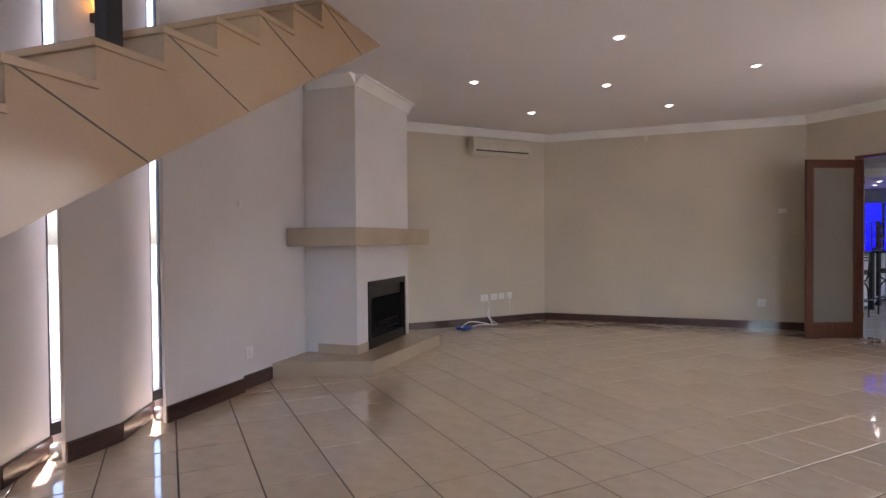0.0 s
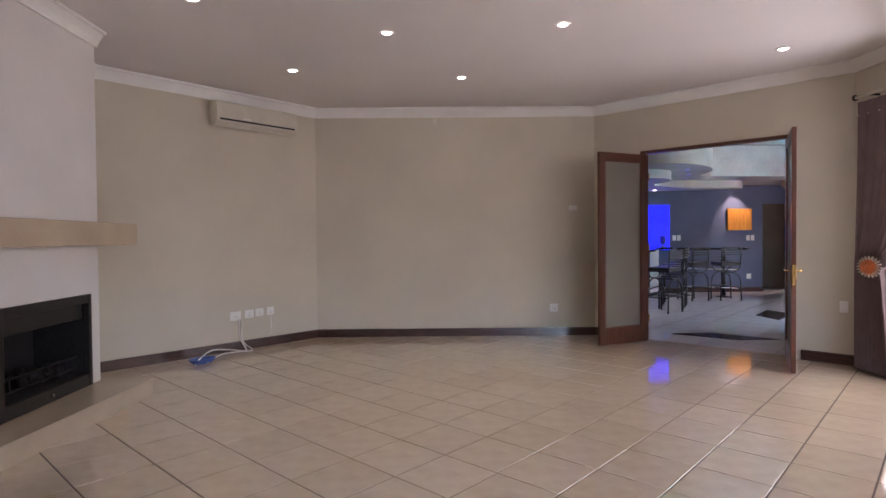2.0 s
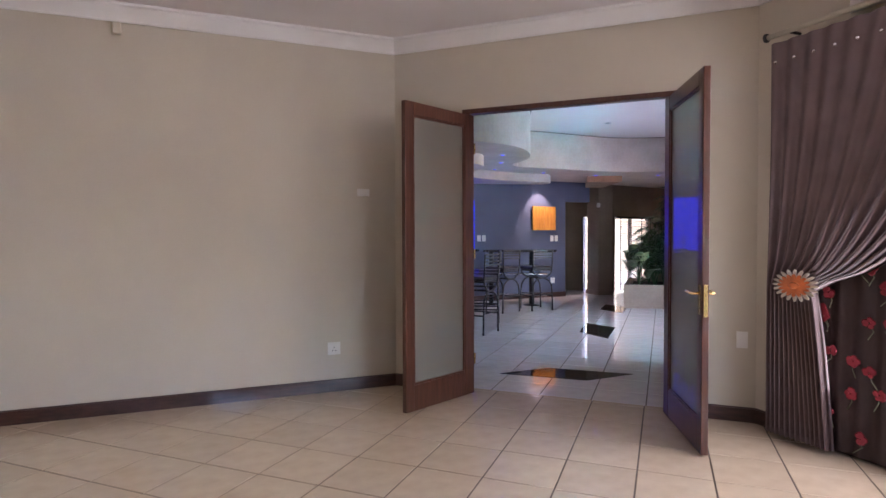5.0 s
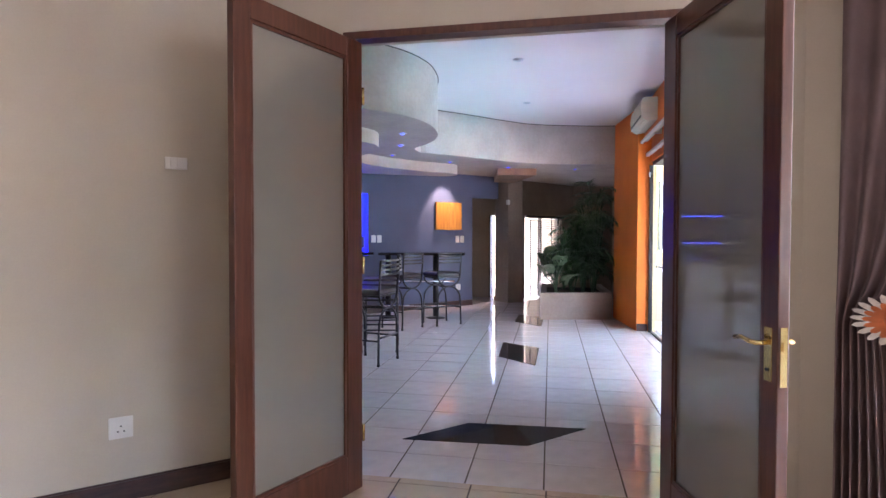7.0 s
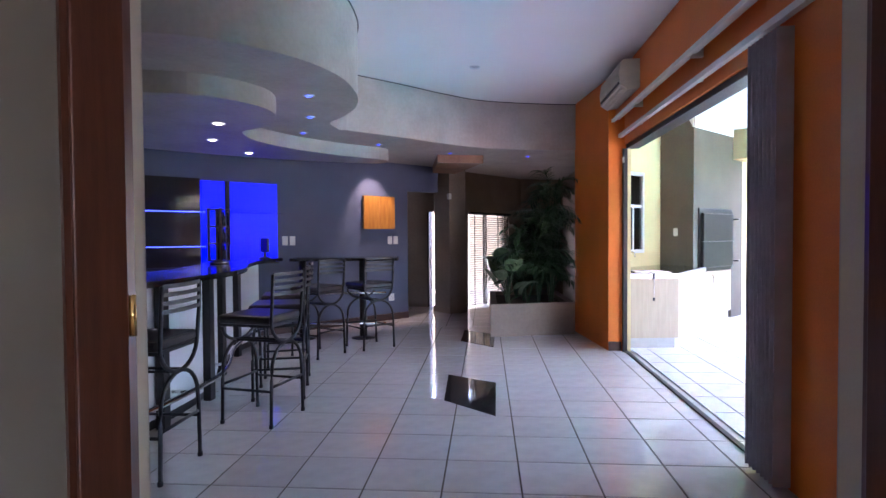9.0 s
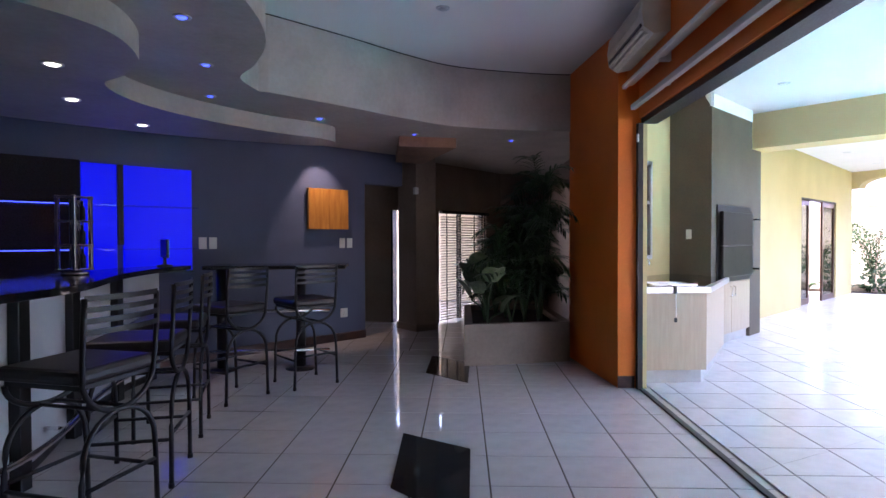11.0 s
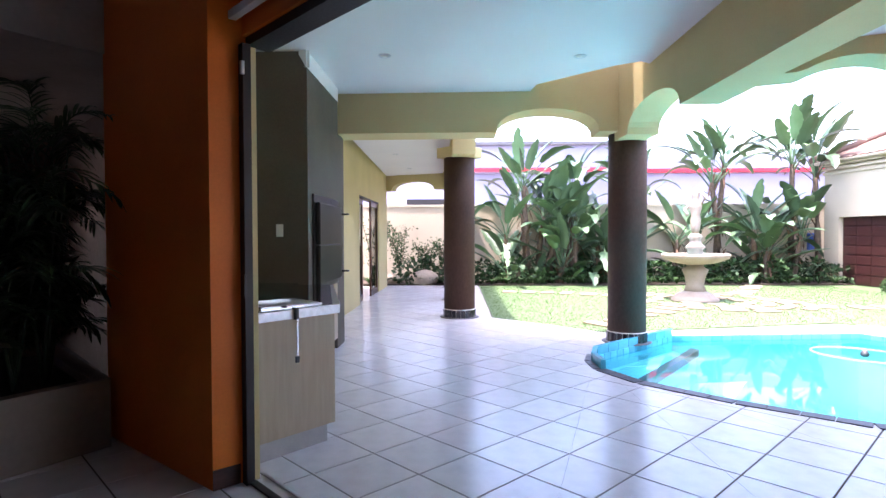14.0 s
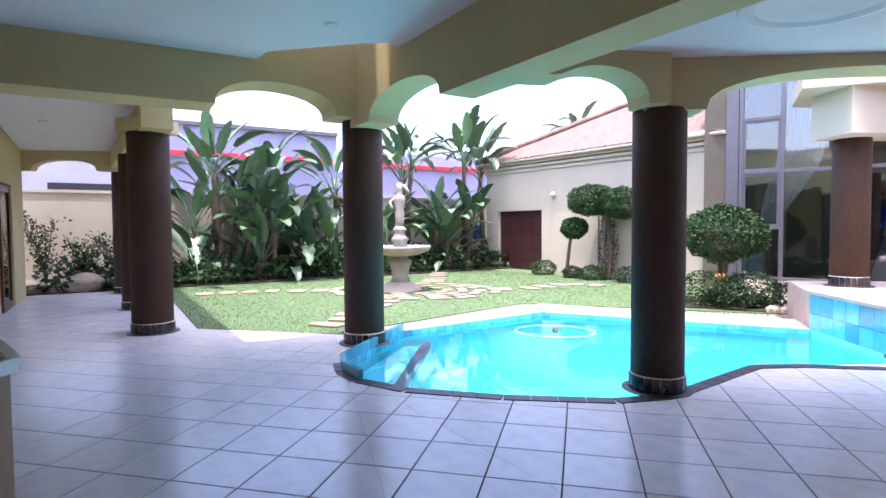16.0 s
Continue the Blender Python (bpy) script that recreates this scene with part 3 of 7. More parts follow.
# Unseen slab keeping sun off the rooms, trimmed so the garden wall stays lit
slab("roof_house", [(3.2, -3.5), (7.4, 0.8), (14.6, 0.8), (21.6, -6.2), (24.0, -3.0), (18.0, 8.2), (2.0, 7.45), (-3.6, 1.85), (-3.6, -3.5)], 4.02, 4.3, "cream", "unseen flat roof slab over the rooms, trimmed to the sun", "roof")


# Added wall that cuts the daylight behind the lounge blind
wall("wall_daylight_block", (21.2, 5.6), (20.2, 2.2), 0, 2.6, "cream", "added cream wall outside the lounge door, dimming the daylight there", 0.2)


def beam(name, p, q, z0, z1, mat, label, width=0.3, arches=(), tail=0.0):
    """Beam along p to q; arches: centre, half width and rise cut from its underside."""
    m, length = frame_of(p, q)
    pts = [(0, z0)]
    for c, hw, rise in arches:
        for i in range(17):
            t = math.pi * i / 16
            if c - hw * math.cos(t) < length - 0.001:
                pts.append((c - hw * math.cos(t), max(z0 + rise * math.sin(t) ** 0.8, tail if i > 8 else 0.0)))
    last = arches[-1] if arches else None
    if tail:
        pts.append((length - 0.002, tail))
    pts += [(length, tail or (z0 + last[2] if last and last[0] + last[1] > length else z0)), (length, z1), (0, z1)]
    bm = bm_new()
    a = [bm.verts.new(m @ Vector((x, -width / 2, z))) for x, z in pts]
    b = [bm.verts.new(m @ Vector((x, width / 2, z))) for x, z in pts]
    for i in range(len(pts)):
        j = (i + 1) % len(pts)
        bm.faces.new((a[i], a[j], b[j], b[i]))
    fa, fb = bm.faces.new(a[::-1]), bm.faces.new(b)
    bm.normal_update()
    bmesh.ops.triangulate(bm, faces=[fa, fb])
    return structure(name, bm, mat, label, "beam")


C1, C2, C3 = (16.55, -4.3), (13.52, -4.25), (10.38, -3.0)
beam("trim_beam_arched", (16.255, -1.553), (13.375, -4.303), 2.61, H3 + 0.75, "yellow", "pale yellow patio beam with a shallow arch", 0.47, [(2.80, 0.62, 0.28)])
beam("trim_beam_diagonal", (13.6, -4.3), (8.1, 1.05), 2.51, H3 + 0.75, "yellow", "pale yellow diagonal patio beam with an arch", 0.36, [(1.43, 0.72, 0.27)])
beam("trim_beam_walkway", (16.1, -3.95), (21.0, -8.4), 2.62, H3 + 0.2, "yellow", "pale yellow beam along the walkway columns", 0.36, ())
beam("trim_beam_walkway_end", (20.3, -7.75), (22.2, -6.9), 2.55, 2.95, "yellow", "pale yellow arched beam at the walkway end", 0.25, [(1.0, 0.6, 0.22)])
beam("trim_beam_pool", (10.55, -3.0), (6.2, -3.7), 2.31, H3 + 0.3, "yellow", "pale yellow arched beam over the pool side", 0.36, [(1.85, 1.36, 0.31)])
beam("trim_beam_link", (10.40, -2.85), (11.6, -2.35), 2.33, H3 + 0.3, "yellow", "pale yellow arched link beam", 0.34, [(0.58, 0.40, 0.27)], 2.52)

# ---- Sitting room: things ----
def door_leaf(hinge, free, label, handle, w=0.80):
    d = Vector(free) - Vector(hinge)
    h, t = 2.375, 0.042
    ang = math.degrees(math.atan2(d.y, d.x))
    ob = thing("glazed_door", label, "door", pose(hinge[0], hinge[1], 0.012, 0, 0, ang), group="double door leaves")
    sh, st, top, bot = 0.118, 0.088, 0.10, 0.20
    part("stile", box(bm_new(), (0.004, -t / 2, 0), (sh, t / 2, h), None, 0.004), "mahogany", ob)
    part("stile", box(bm_new(), (w - st, -t / 2, 0), (w, t / 2, h), None, 0.004), "mahogany", ob)
    part("rail", box(bm_new(), (sh, -t / 2 + 0.001, h - top), (w - st, t / 2 - 0.001, h), None, 0.003), "mahogany", ob)
    part("rail", box(bm_new(), (sh, -t / 2 + 0.001, 0), (w - st, t / 2 - 0.001, bot), None, 0.003), "mahogany", ob)
    bead = bm_new()
    for sy in (-1, 1):
        y = sy * (t / 2 - 0.012)
        box(bead, (sh, y - 0.005, bot), (sh + 0.014, y + 0.005, h - top))
        box(bead, (w - st - 0.014, y - 0.005, bot), (w - st, y + 0.005, h - top))
        box(bead, (sh + 0.014, y - 0.005, bot), (w - st - 0.014, y + 0.005, bot + 0.014))
        box(bead, (sh + 0.014, y - 0.005, h - top - 0.014), (w - st - 0.014, y + 0.005, h - top))
    part("glazing_bead", bead, "mahogany", ob)
    part("pane", box(bm_new(), (sh, -0.003, bot), (w - st, 0.003, h - top)), "frosted", ob, "greenish frosted glass pane")
    for z in (0.25, 1.15, 2.05):
        part("hinge", lathe(bm_new(), [(0.008, z), (0.008, z + 0.09)], pose(-0.002, 0.022, 0), 10), "brass", ob)
    if handle:
        for sy in (-1, 1):
            y = sy * (t / 2)
            pl = part("handle_plate", box(bm_new(), (w - 0.068, y - 0.003, 0.86), (w - 0.026, y + 0.004, 1.045), None, 0.002), "brass", ob, "polished brass lock plate")
            part("lever", tube(bm_new(), [(w - 0.047, y, 0.992), (w - 0.047, y + sy * 0.045, 0.992), (w - 0.07, y + sy * 0.052, 0.993), (w - 0.12, y + sy * 0.050, 1.000), (w - 0.165, y + sy * 0.046, 0.992)], 0.009), "brass", pl)
            part("keyhole", lathe(bm_new(), [(0.006, 0), (0.006, 0.006)], pose(w - 0.047, y + sy * 0.002, 0.90, -90 * sy), 10), "black", pl)
        forend = part("forend", box(bm_new(), (w - 0.001, -0.012, 0.85), (w + 0.003, 0.012, 1.05)), "brass", ob, "brass lock forend on the door edge")
        part("latch", box(bm_new(), (w + 0.003, -0.006, 0.97), (w + 0.010, 0.006, 1.0)), "brass", forend)
    return ob


door_leaf((7.44, 3.407), (6.69, 3.71), "mahogany door leaf with frosted glass, standing open", False)
door_leaf((7.44, 1.852), (6.62, 1.637), "mahogany door leaf with frosted glass and brass lock, standing open", True, 0.85)
bm = bm_new()
box(bm, (7.415, 1.792, 0), (7.50, 1.832, DOOR_H - 0.001))
box(bm, (7.415, 3.422, 0), (7.50, 3.490, DOOR_H - 0.001))
box(bm, (7.415, 1.832, DOOR_H - 0.04), (7.50, 3.422, DOOR_H - 0.001))
structure("door_1", bm, "mahogany", "mahogany frame of the double door opening", "door frame")

# Fireplace, in the frame of the angled wall: x along it, y into the room
FP, _ = frame_of((2.15, 6.95), (-3.3, 1.5))
FP = Matrix(FP)


def fp_s(x, y):
    return s_on_nw(x, y)


s_l, s_r = fp_s(0.89, 4.89), fp_s(1.90, 5.90)
b0, b1 = min(s_l, s_r), max(s_l, s_r)
fire = thing("fireplace", "beige plastered corner fireplace with marble mantel and raised hearth", "fireplace", FP.copy())
F0, F1, FZ0, FZ1, DEP = fp_s(1.80, 5.80), fp_s(1.07, 5.07), 0.155, 0.91, 0.57
bm = bm_new()
outline = [(b0, 0.15), (F0, 0.15), (F0, FZ1), (F1, FZ1), (F1, 0.15), (b1, 0.15), (b1, 3.11), (b0, 3.11)]
near_v = [bm.verts.new((x, DEP, z)) for x, z in outline]
far_v = [bm.verts.new((x, -0.055, z)) for x, z in outline]
for i in range(len(outline)):
    k = (i + 1) % len(outline)
    bm.faces.new((near_v[i], near_v[k], far_v[k], far_v[i]))
caps = [bm.faces.new(near_v[::-1]), bm.faces.new(far_v)]
bm.normal_update()
bmesh.ops.triangulate(bm, faces=caps)
part("firebox_wall", box(bm_new(), (F0 + 0.001, 0.004, 0.153), (F1 - 0.001, 0.12, FZ1 - 0.001)), "soot", fire)
part("chimney_breast", bm, "wall_white", fire, "smooth off-white plastered chimney breast")
bm = bm_new()
prism(bm, [(2.95, -0.055), (2.56, 0.85), (0.86, 0.98), (0.66, 0.55), (0.62, 0.005)], 0.0, 0.135)
part("hearth_base", bm, "marble", fire, "beige marble-tiled hearth base")
bm = bm_new()
prism(bm, [(2.965, -0.055), (2.57, 0.865), (0.85, 0.995), (0.645, 0.55), (0.605, 0.005)], 0.135, 0.152)
part("hearth_slab", bm, "marble", fire, "polished beige marble hearth slab")
bm = bm_new()
box(bm, (b0 - 0.32, -0.055, 1.31), (b1 + 0.35, 0.745, 1.50), None, 0.006)
part("mantel", bm, "marble", fire, "thick beige marble mantel shelf")
for a, b, y0, y1 in ((b1, b1 + 0.004, 0.1, DEP + 0.004), (F1, b1, DEP, DEP + 0.006)):
    part("kerb_tile", box(bm_new(), (a, y0, 0.152), (b + 0.006, y1, 0.25)), "marble", fire)
bm = bm_new()
fw = F1 - F0
box(bm, (F0, DEP - 0.02, FZ0), (F0 + 0.045, DEP + 0.02, FZ1), None, 0.004)
box(bm, (F1 - 0.045, DEP - 0.02, FZ0), (F1, DEP + 0.02, FZ1), None, 0.004)
box(bm, (F0 + 0.045, DEP - 0.02, FZ1 - 0.07), (F1 - 0.045, DEP + 0.02, FZ1), None, 0.004)
box(bm, (F0 + 0.045, DEP - 0.02, FZ0), (F1 - 0.045, DEP + 0.015, FZ0 + 0.10), None, 0.004)
ff = part("firebox_frame", bm, "black", fire, "black steel firebox frame")
part("firebox_panel", box(bm_new(), (F0 + 0.045, 0.125, FZ0 + 0.1), (F1 - 0.045, 0.14, FZ1 - 0.07)), "soot", fire)
part("firebox_panel", box(bm_new(), (F0 + 0.03, 0.14, FZ0 + 0.02), (F1 - 0.03, DEP - 0.02, FZ0 + 0.1)), "soot", fire)
part("firebox_panel", box(bm_new(), (F0 + 0.003, 0.14, FZ0 + 0.1), (F0 + 0.044, DEP - 0.022, FZ1 - 0.07)), "soot", fire)
part("firebox_panel", box(bm_new(), (F1 - 0.044, 0.14, FZ0 + 0.1), (F1 - 0.003, DEP - 0.022, FZ1 - 0.07)), "soot", fire)
part("firebox_panel", box(bm_new(), (F0 + 0.003, 0.125, FZ1 - 0.07), (F1 - 0.003, DEP - 0.022, FZ1 - 0.003)), "soot", fire)
bm = bm_new()
box(bm, (F0 + 0.05, DEP - 0.10, FZ1 - 0.20), (F1 - 0.05, DEP - 0.03, FZ1 - 0.07), None, 0.01)
part("smoke_hood", bm, "black", fire)
bm = bm_new()
for i in range(9):
    x = F0 + 0.1 + i * (fw - 0.2) / 8
    tube(bm, [(x, DEP - 0.06, FZ0 + 0.15), (x, DEP - 0.07, FZ0 + 0.27)], 0.006, 6)
tube(bm, [(F0 + 0.08, DEP - 0.06, FZ0 + 0.16), (F1 - 0.08, DEP - 0.06, FZ0 + 0.16)], 0.007, 6)
tube(bm, [(F0 + 0.08, DEP - 0.065, FZ0 + 0.25), (F1 - 0.08, DEP - 0.065, FZ0 + 0.25)], 0.007, 6)
part("grate", bm, "soot", fire, "black iron fire grate")
bm = bm_new()
rnd = random.Random(4)
for i in range(16):
    c = (F0 + 0.14 + rnd.random() * (fw - 0.28), DEP - 0.12 - rnd.random() * 0.16, FZ0 + 0.13 + rnd.random() * 0.08)
    bmesh.ops.create_icosphere(bm, subdivisions=1, radius=0.04 + 0.02 * rnd.random(), matrix=Matrix.Translation(c) @ Matrix.Rotation(rnd.random() * 3, 4, "X"))
tagged(part("coal_bed", bm, "soot", fire, "burnt coals"), kind="stuff")
part("latch", lathe(bm_new(), [(0.011, 0), (0.011, 0.018)], pose((F0 + F1) / 2, DEP + 0.015, FZ0 + 0.05, -90), 12), "chrome", ff)
# Cornice wraps the chimney breast
cornice(tuple((FP @ Vector((b0, DEP, 0)))[:2]), tuple((FP @ Vector((b1, DEP, 0)))[:2]), H1)
cornice(tuple((FP @ Vector((b1, DEP, 0)))[:2]), tuple((FP @ Vector((b1, 0.0, 0)))[:2]), H1)
cornice(tuple((FP @ Vector((b0, 0.0, 0)))[:2]), tuple((FP @ Vector((b0, DEP, 0)))[:2]), H1)


def plate(name, m, w, h, label, category, kind="socket"):
    """Wall plate in a frame whose y points away from the wall."""
    ob = thing(name, label, category, m)
    part("plate", box(bm_new(), (-w / 2, 0.002, -h / 2), (w / 2, 0.011, h / 2), None, 0.003), "plastic_white", ob)
    bm = bm_new()
    if kind == "socket":
        for dx, dz in ((0, 0.014), (-0.014, -0.012), (0.014, -0.012)):
            lathe(bm, [(0.0045, 0), (0.0045, 0.0015)], pose(dx, 0.011, dz - 0.006, -90), 8)
        part("pin_hole", bm, "black", ob)
        part("rocker", box(bm_new(), (w * 0.22, 0.011, h * 0.12), (w * 0.36, 0.016, h * 0.34), None, 0.002), "plastic_white", ob)
    elif kind == "switch":
        n = max(1, round(w / 0.05))
        for i in range(n):
            x = (i - (n - 1) / 2) * 0.034
            part("rocker", box(bm_new(), (x - 0.011, 0.011, -0.022), (x + 0.011, 0.017, 0.022), None, 0.002), "plastic_white", ob)
    return ob


def on_wall(p, q, x, y, z):
    """Frame on the wall from p to q at the place nearest to x, y; y points into the room."""
    m, _ = frame_of(p, q)
    s = (Vector((x, y)) - Vector(p)).dot((Vector(q) - Vector(p)).normalized())
    return m @ Matrix.Translation((s, 0, z))


for x, z, w, h in ((3.66, 0.42, 0.14, 0.11), (3.84, 0.43, 0.12, 0.10), (3.98, 0.435, 0.11, 0.095), (4.13, 0.44, 0.10, 0.10)):
    plate("wall_socket", on_wall(ACC, NWC, x, 6.95, z), w, h, "white plastic wall socket in a row above the skirting", "socket")
plate("wall_socket", on_wall(ABC, ACC, 7.07, 4.57, 0.38), 0.11, 0.11, "white plastic wall socket low on the beige wall", "socket")
plate("light_switch", on_wall(ABC, ACC, 7.25, 4.37, 1.75), 0.11, 0.065, "small white switch on the beige wall", "switch", "switch")
plate("wall_socket", on_wall(CC, ABC, 7.45, 1.34, 0.60), 0.075, 0.12, "white blank plate beside the curtain", "socket", "blank")
plate("wall_socket", on_wall(NWC, NW0, -0.19, 4.61, 0.33) @ Matrix.Translation((0, STEP_IN, 0)), 0.11, 0.11, "white wall socket beside the hearth", "socket")
plate("light_switch", on_wall(NWC, NW0, -0.32, 4.48, 1.71), 0.05, 0.05, "small keypad on the wall beside the stair", "switch", "switch")
pir = thing("alarm_sensor", "small white alarm sensor under the cornice", "sensor", on_wall(ABC, ACC, 5.95, 5.75, 2.95))
part("housing", box(bm_new(), (-0.03, 0.002, -0.05), (0.03, 0.045, 0.04), None, 0.01), "plastic_cream", pir)


def split_air_conditioner(m, w, h, label):
    ob = thing("air_conditioner", label, "air conditioner", m)
    bm = bm_new()
    prof = [(0.003, 0.02), (0.12, 0.0), (0.19, 0.05), (0.205, h * 0.55), (0.185, h - 0.02), (0.15, h), (0.003, h)]
    a = [bm.verts.new((-w / 2, y, z)) for y, z in prof]
    b = [bm.verts.new((w / 2, y, z)) for y, z in prof]
    for i in range(len(prof)):
        j = (i + 1) % len(prof)
        bm.faces.new((a[i], a[j], b[j], b[i]))
    bm.faces.new(a[::-1])
    bm.faces.new(b)
    part("body", bm, "plastic_cream", ob, "aged cream plastic body")
    part("outlet_slot", box(bm_new(), (-w / 2 + 0.04, 0.19, 0.065), (w / 2 - 0.04, 0.203, 0.085)), "black", ob, "dark air outlet slot")
    for i in range(2):
        part("vane", box(bm_new(), (-w / 2 + 0.05, 0.145 + 0.03 * i, 0.012 + 0.022 * i), (w / 2 - 0.05, 0.172 + 0.03 * i, 0.020 + 0.024 * i), None, 0.002), "plastic_cream", ob)
    bm = bm_new()
    for i in range(7):
        box(bm, (-w / 2 + 0.06, 0.196 - 0.003 * abs(i - 3), h * 0.5 + i * 0.016), (w / 2 - 0.06, 0.2095 - 0.003 * abs(i - 1), h * 0.5 + i * 0.016 + 0.008))
    part("intake_grille", bm, "plastic_cream", ob)
    part("display", box(bm_new(), (w * 0.1, 0.2, 0.10), (w * 0.2, 0.206, 0.115)), "plastic_white", ob)
    return ob


split_air_conditioner(on_wall(ACC, NWC, 3.91, 6.95, 2.68), 1.06, 0.29, "cream split air conditioner high on the beige wall")

# Loose cable under the sockets
cable = thing("cable_bundle", "coiled white and blue cables lying by the skirting", "cable")


def smooth3(pts, n=6):
    """Catmull-Rom in space."""
    P = [Vector(p) for p in pts]
    out = []
    for i in range(len(P) - 1):
        p0, p1, p2, p3 = P[max(i - 1, 0)], P[i], P[i + 1], P[min(i + 2, len(P) - 1)]
        for k in range(n):
            t = k / n
            out.append(0.5 * ((2 * p1) + (-p0 + p2) * t + (2 * p0 - 5 * p1 + 4 * p2 - p3) * t * t + (-p0 + 3 * p1 - 3 * p2 + p3) * t ** 3))
    out.append(P[-1])
    return out


part("white_cable", tube(bm_new(), smooth3([(3.70, 6.93, 0.38), (3.70, 6.91, 0.15), (3.72, 6.80, 0.012), (3.5, 6.74, 0.06), (3.25, 6.72, 0.09), (3.02, 6.58, 0.012), (2.95, 6.42, 0.012)]), 0.008), "plastic_white", cable)
part("white_cable", tube(bm_new(), smooth3([(3.74, 6.93, 0.38), (3.73, 6.91, 0.12), (3.78, 6.76, 0.012), (3.55, 6.66, 0.04), (3.3, 6.60, 0.05), (3.1, 6.48, 0.012)]), 0.007), "plastic_white", cable)
part("power_lead", tube(bm_new(), smooth3([(4.13, 6.935, 0.40), (4.13, 6.93, 0.2), (4.09, 6.93, 0.13)]), 0.006), "plastic_white", cable)
M["blue_cable"] = material("blue_cable", (0.05, 0.12, 0.42), 0.4, 0.1, 8, 0.0, 60)
loops = bm_new()
for i in range(4):
    tube(loops, [(3.08 + (0.10 + 0.012 * i) * math.cos(a), 6.56 + (0.07 + 0.008 * i) * math.sin(a), 0.012 + 0.012 * i) for a in [k * math.pi / 12 for k in range(24)]], 0.007, 6, closed=True)
part("coil", loops, M["blue_cable"], cable, "blue coiled lead")


def downlight(x, y, z, lamp="lamp", label="round recessed ceiling downlight, lit", r=0.045, watts=0, colour=(1, 0.86, 0.7)):
    ob = thing("downlight", label, "ceiling light", pose(x, y, z), group="recessed downlights")
    part("trim_ring", lathe(bm_new(), [(r + 0.018, -0.001), (r + 0.016, -0.007), (r + 0.002, -0.009), (r, -0.003)], None, 24), "aluminium" if lamp != "lamp" else "plastic_white", ob)
    part("bulb", lathe(bm_new(), [(r * 0.9, -0.004), (r * 0.55, -0.0125), (0.003, -0.0135)], None, 20), lamp, ob)
    if watts:
        spot("downlight_beam", x, y, z - 0.03, watts, colour, 95)
    return ob


for x, y in ((2.19, 4.63), (3.66, 5.62), (3.63, 4.11), (5.09, 4.52), (2.66, 2.89), (4.52, 2.91), (6.51, 1.71), (1.2, 1.6)):
    downlight(x, y, H1, watts=0.1)

# Curtain at the angled window: local x along the wall from its door end, y into the room
CU = on_wall(SC, CC, 7.45, 1.25, 0.0)


def drape(bm, x_of, y0, z_top, z_bot, folds, amp, nu=150, nv=40, thick=0.006):
    """Pleated cloth: x_of(u, z) gives its spread; two skins make it a solid sheet."""
    for side in (0, 1):
        rows = []
        for j in range(nv + 1):
            z = z_top + (z_bot - z_top) * j / nv
            row = []
            for i in range(nu + 1):
                u = i / nu
                ph = 2 * math.pi * folds * u
                a = amp * (0.75 + 0.25 * math.sin(7.3 * u + 1.3 * z)) * (0.6 + 0.4 * j / nv)
                row.append(bm.verts.new((x_of(u, z), y0 + a * math.sin(ph + 0.35 * math.sin(2.1 * z + 9 * u)) + side * thick, z)))
            rows.append(row)
        for a, b in zip(rows, rows[1:]):
            for i in range(nu):
                f = bm.faces.new((a[i], a[i + 1], b[i + 1], b[i]))
                f.smooth = True
    return bm


def tied(u, z):
    k = max(0.0, (z - 1.06) / 1.58)
    w = 0.30 + 1.35 * k ** 0.5 if z > 1.06 else 0.30 + 0.13 * ((1.06 - z) / 1.06) ** 0.7
    return -0.20 - u * w


drapes = thing("curtain", "mauve-grey pleated curtain tied back beside the window", "curtain", CU.copy())
part("cloth", drape(bm_new(), tied, 0.14, 2.64, 0.03, 13, 0.032), "curtain", drapes)
for i in range(12):
    part("hook", lathe(bm_new(), [(0.004, -0.006), (0.011, -0.004), (0.012, 0.003), (0.004, 0.008)], pose(-0.26 - i * 0.125, 0.185, 2.50, 90), 12), "chrome", drapes)
flower = thing("tieback", "silver and orange daisy-shaped curtain tieback", "curtain tieback", CU @ pose(-0.42, 0.20, 1.04, -90, 0, 0) @ Matrix.Diagonal((1.15, 0.78, 1, 1)))
M["petal"] = material("silver_petal", (0.62, 0.58, 0.52), 0.35, 0.2, 12, 0.0, 60, metal=0.5)
M["petal_orange"] = material("orange_petal", (0.62, 0.16, 0.04), 0.4, 0.2, 12, 0.0, 60)
for ring_n, rad, mat_name, zz in ((20, 0.135, "petal", 0.0), (16, 0.095, "petal_orange", 0.012)):
    for i in range(ring_n):
        a = 2 * math.pi * i / ring_n
        bm = bm_new()
        pts = [(0.02, -0.004), (rad * 0.55, -0.014), (rad * 0.9, -0.010), (rad, 0), (rad * 0.9, 0.010), (rad * 0.55, 0.014), (0.02, 0.004)]
        prism(bm, pts, zz, zz + 0.004)
        bmesh.ops.rotate(bm, verts=bm.verts, cent=(0, 0, 0), matrix=Matrix.Rotation(a, 3, "Z"))
        part("petal", bm, mat_name, flower)
part("flower_centre", lathe(bm_new(), [(0.03, 0.0), (0.03, 0.016), (0.018, 0.026), (0.002, 0.028)], None, 18), "petal_orange", flower)
inner = thing("floral_curtain", "dark curtain with red embroidered flowers behind the drape", "curtain", CU.copy())
part("cloth", drape(bm_new(), lambda u, z: -0.36 - 2.4 * u, 0.062, 2.60, 0.03, 20, 0.018, 160, 24), "floral", inner)
bm = bm_new()
rnd = random.Random(8)
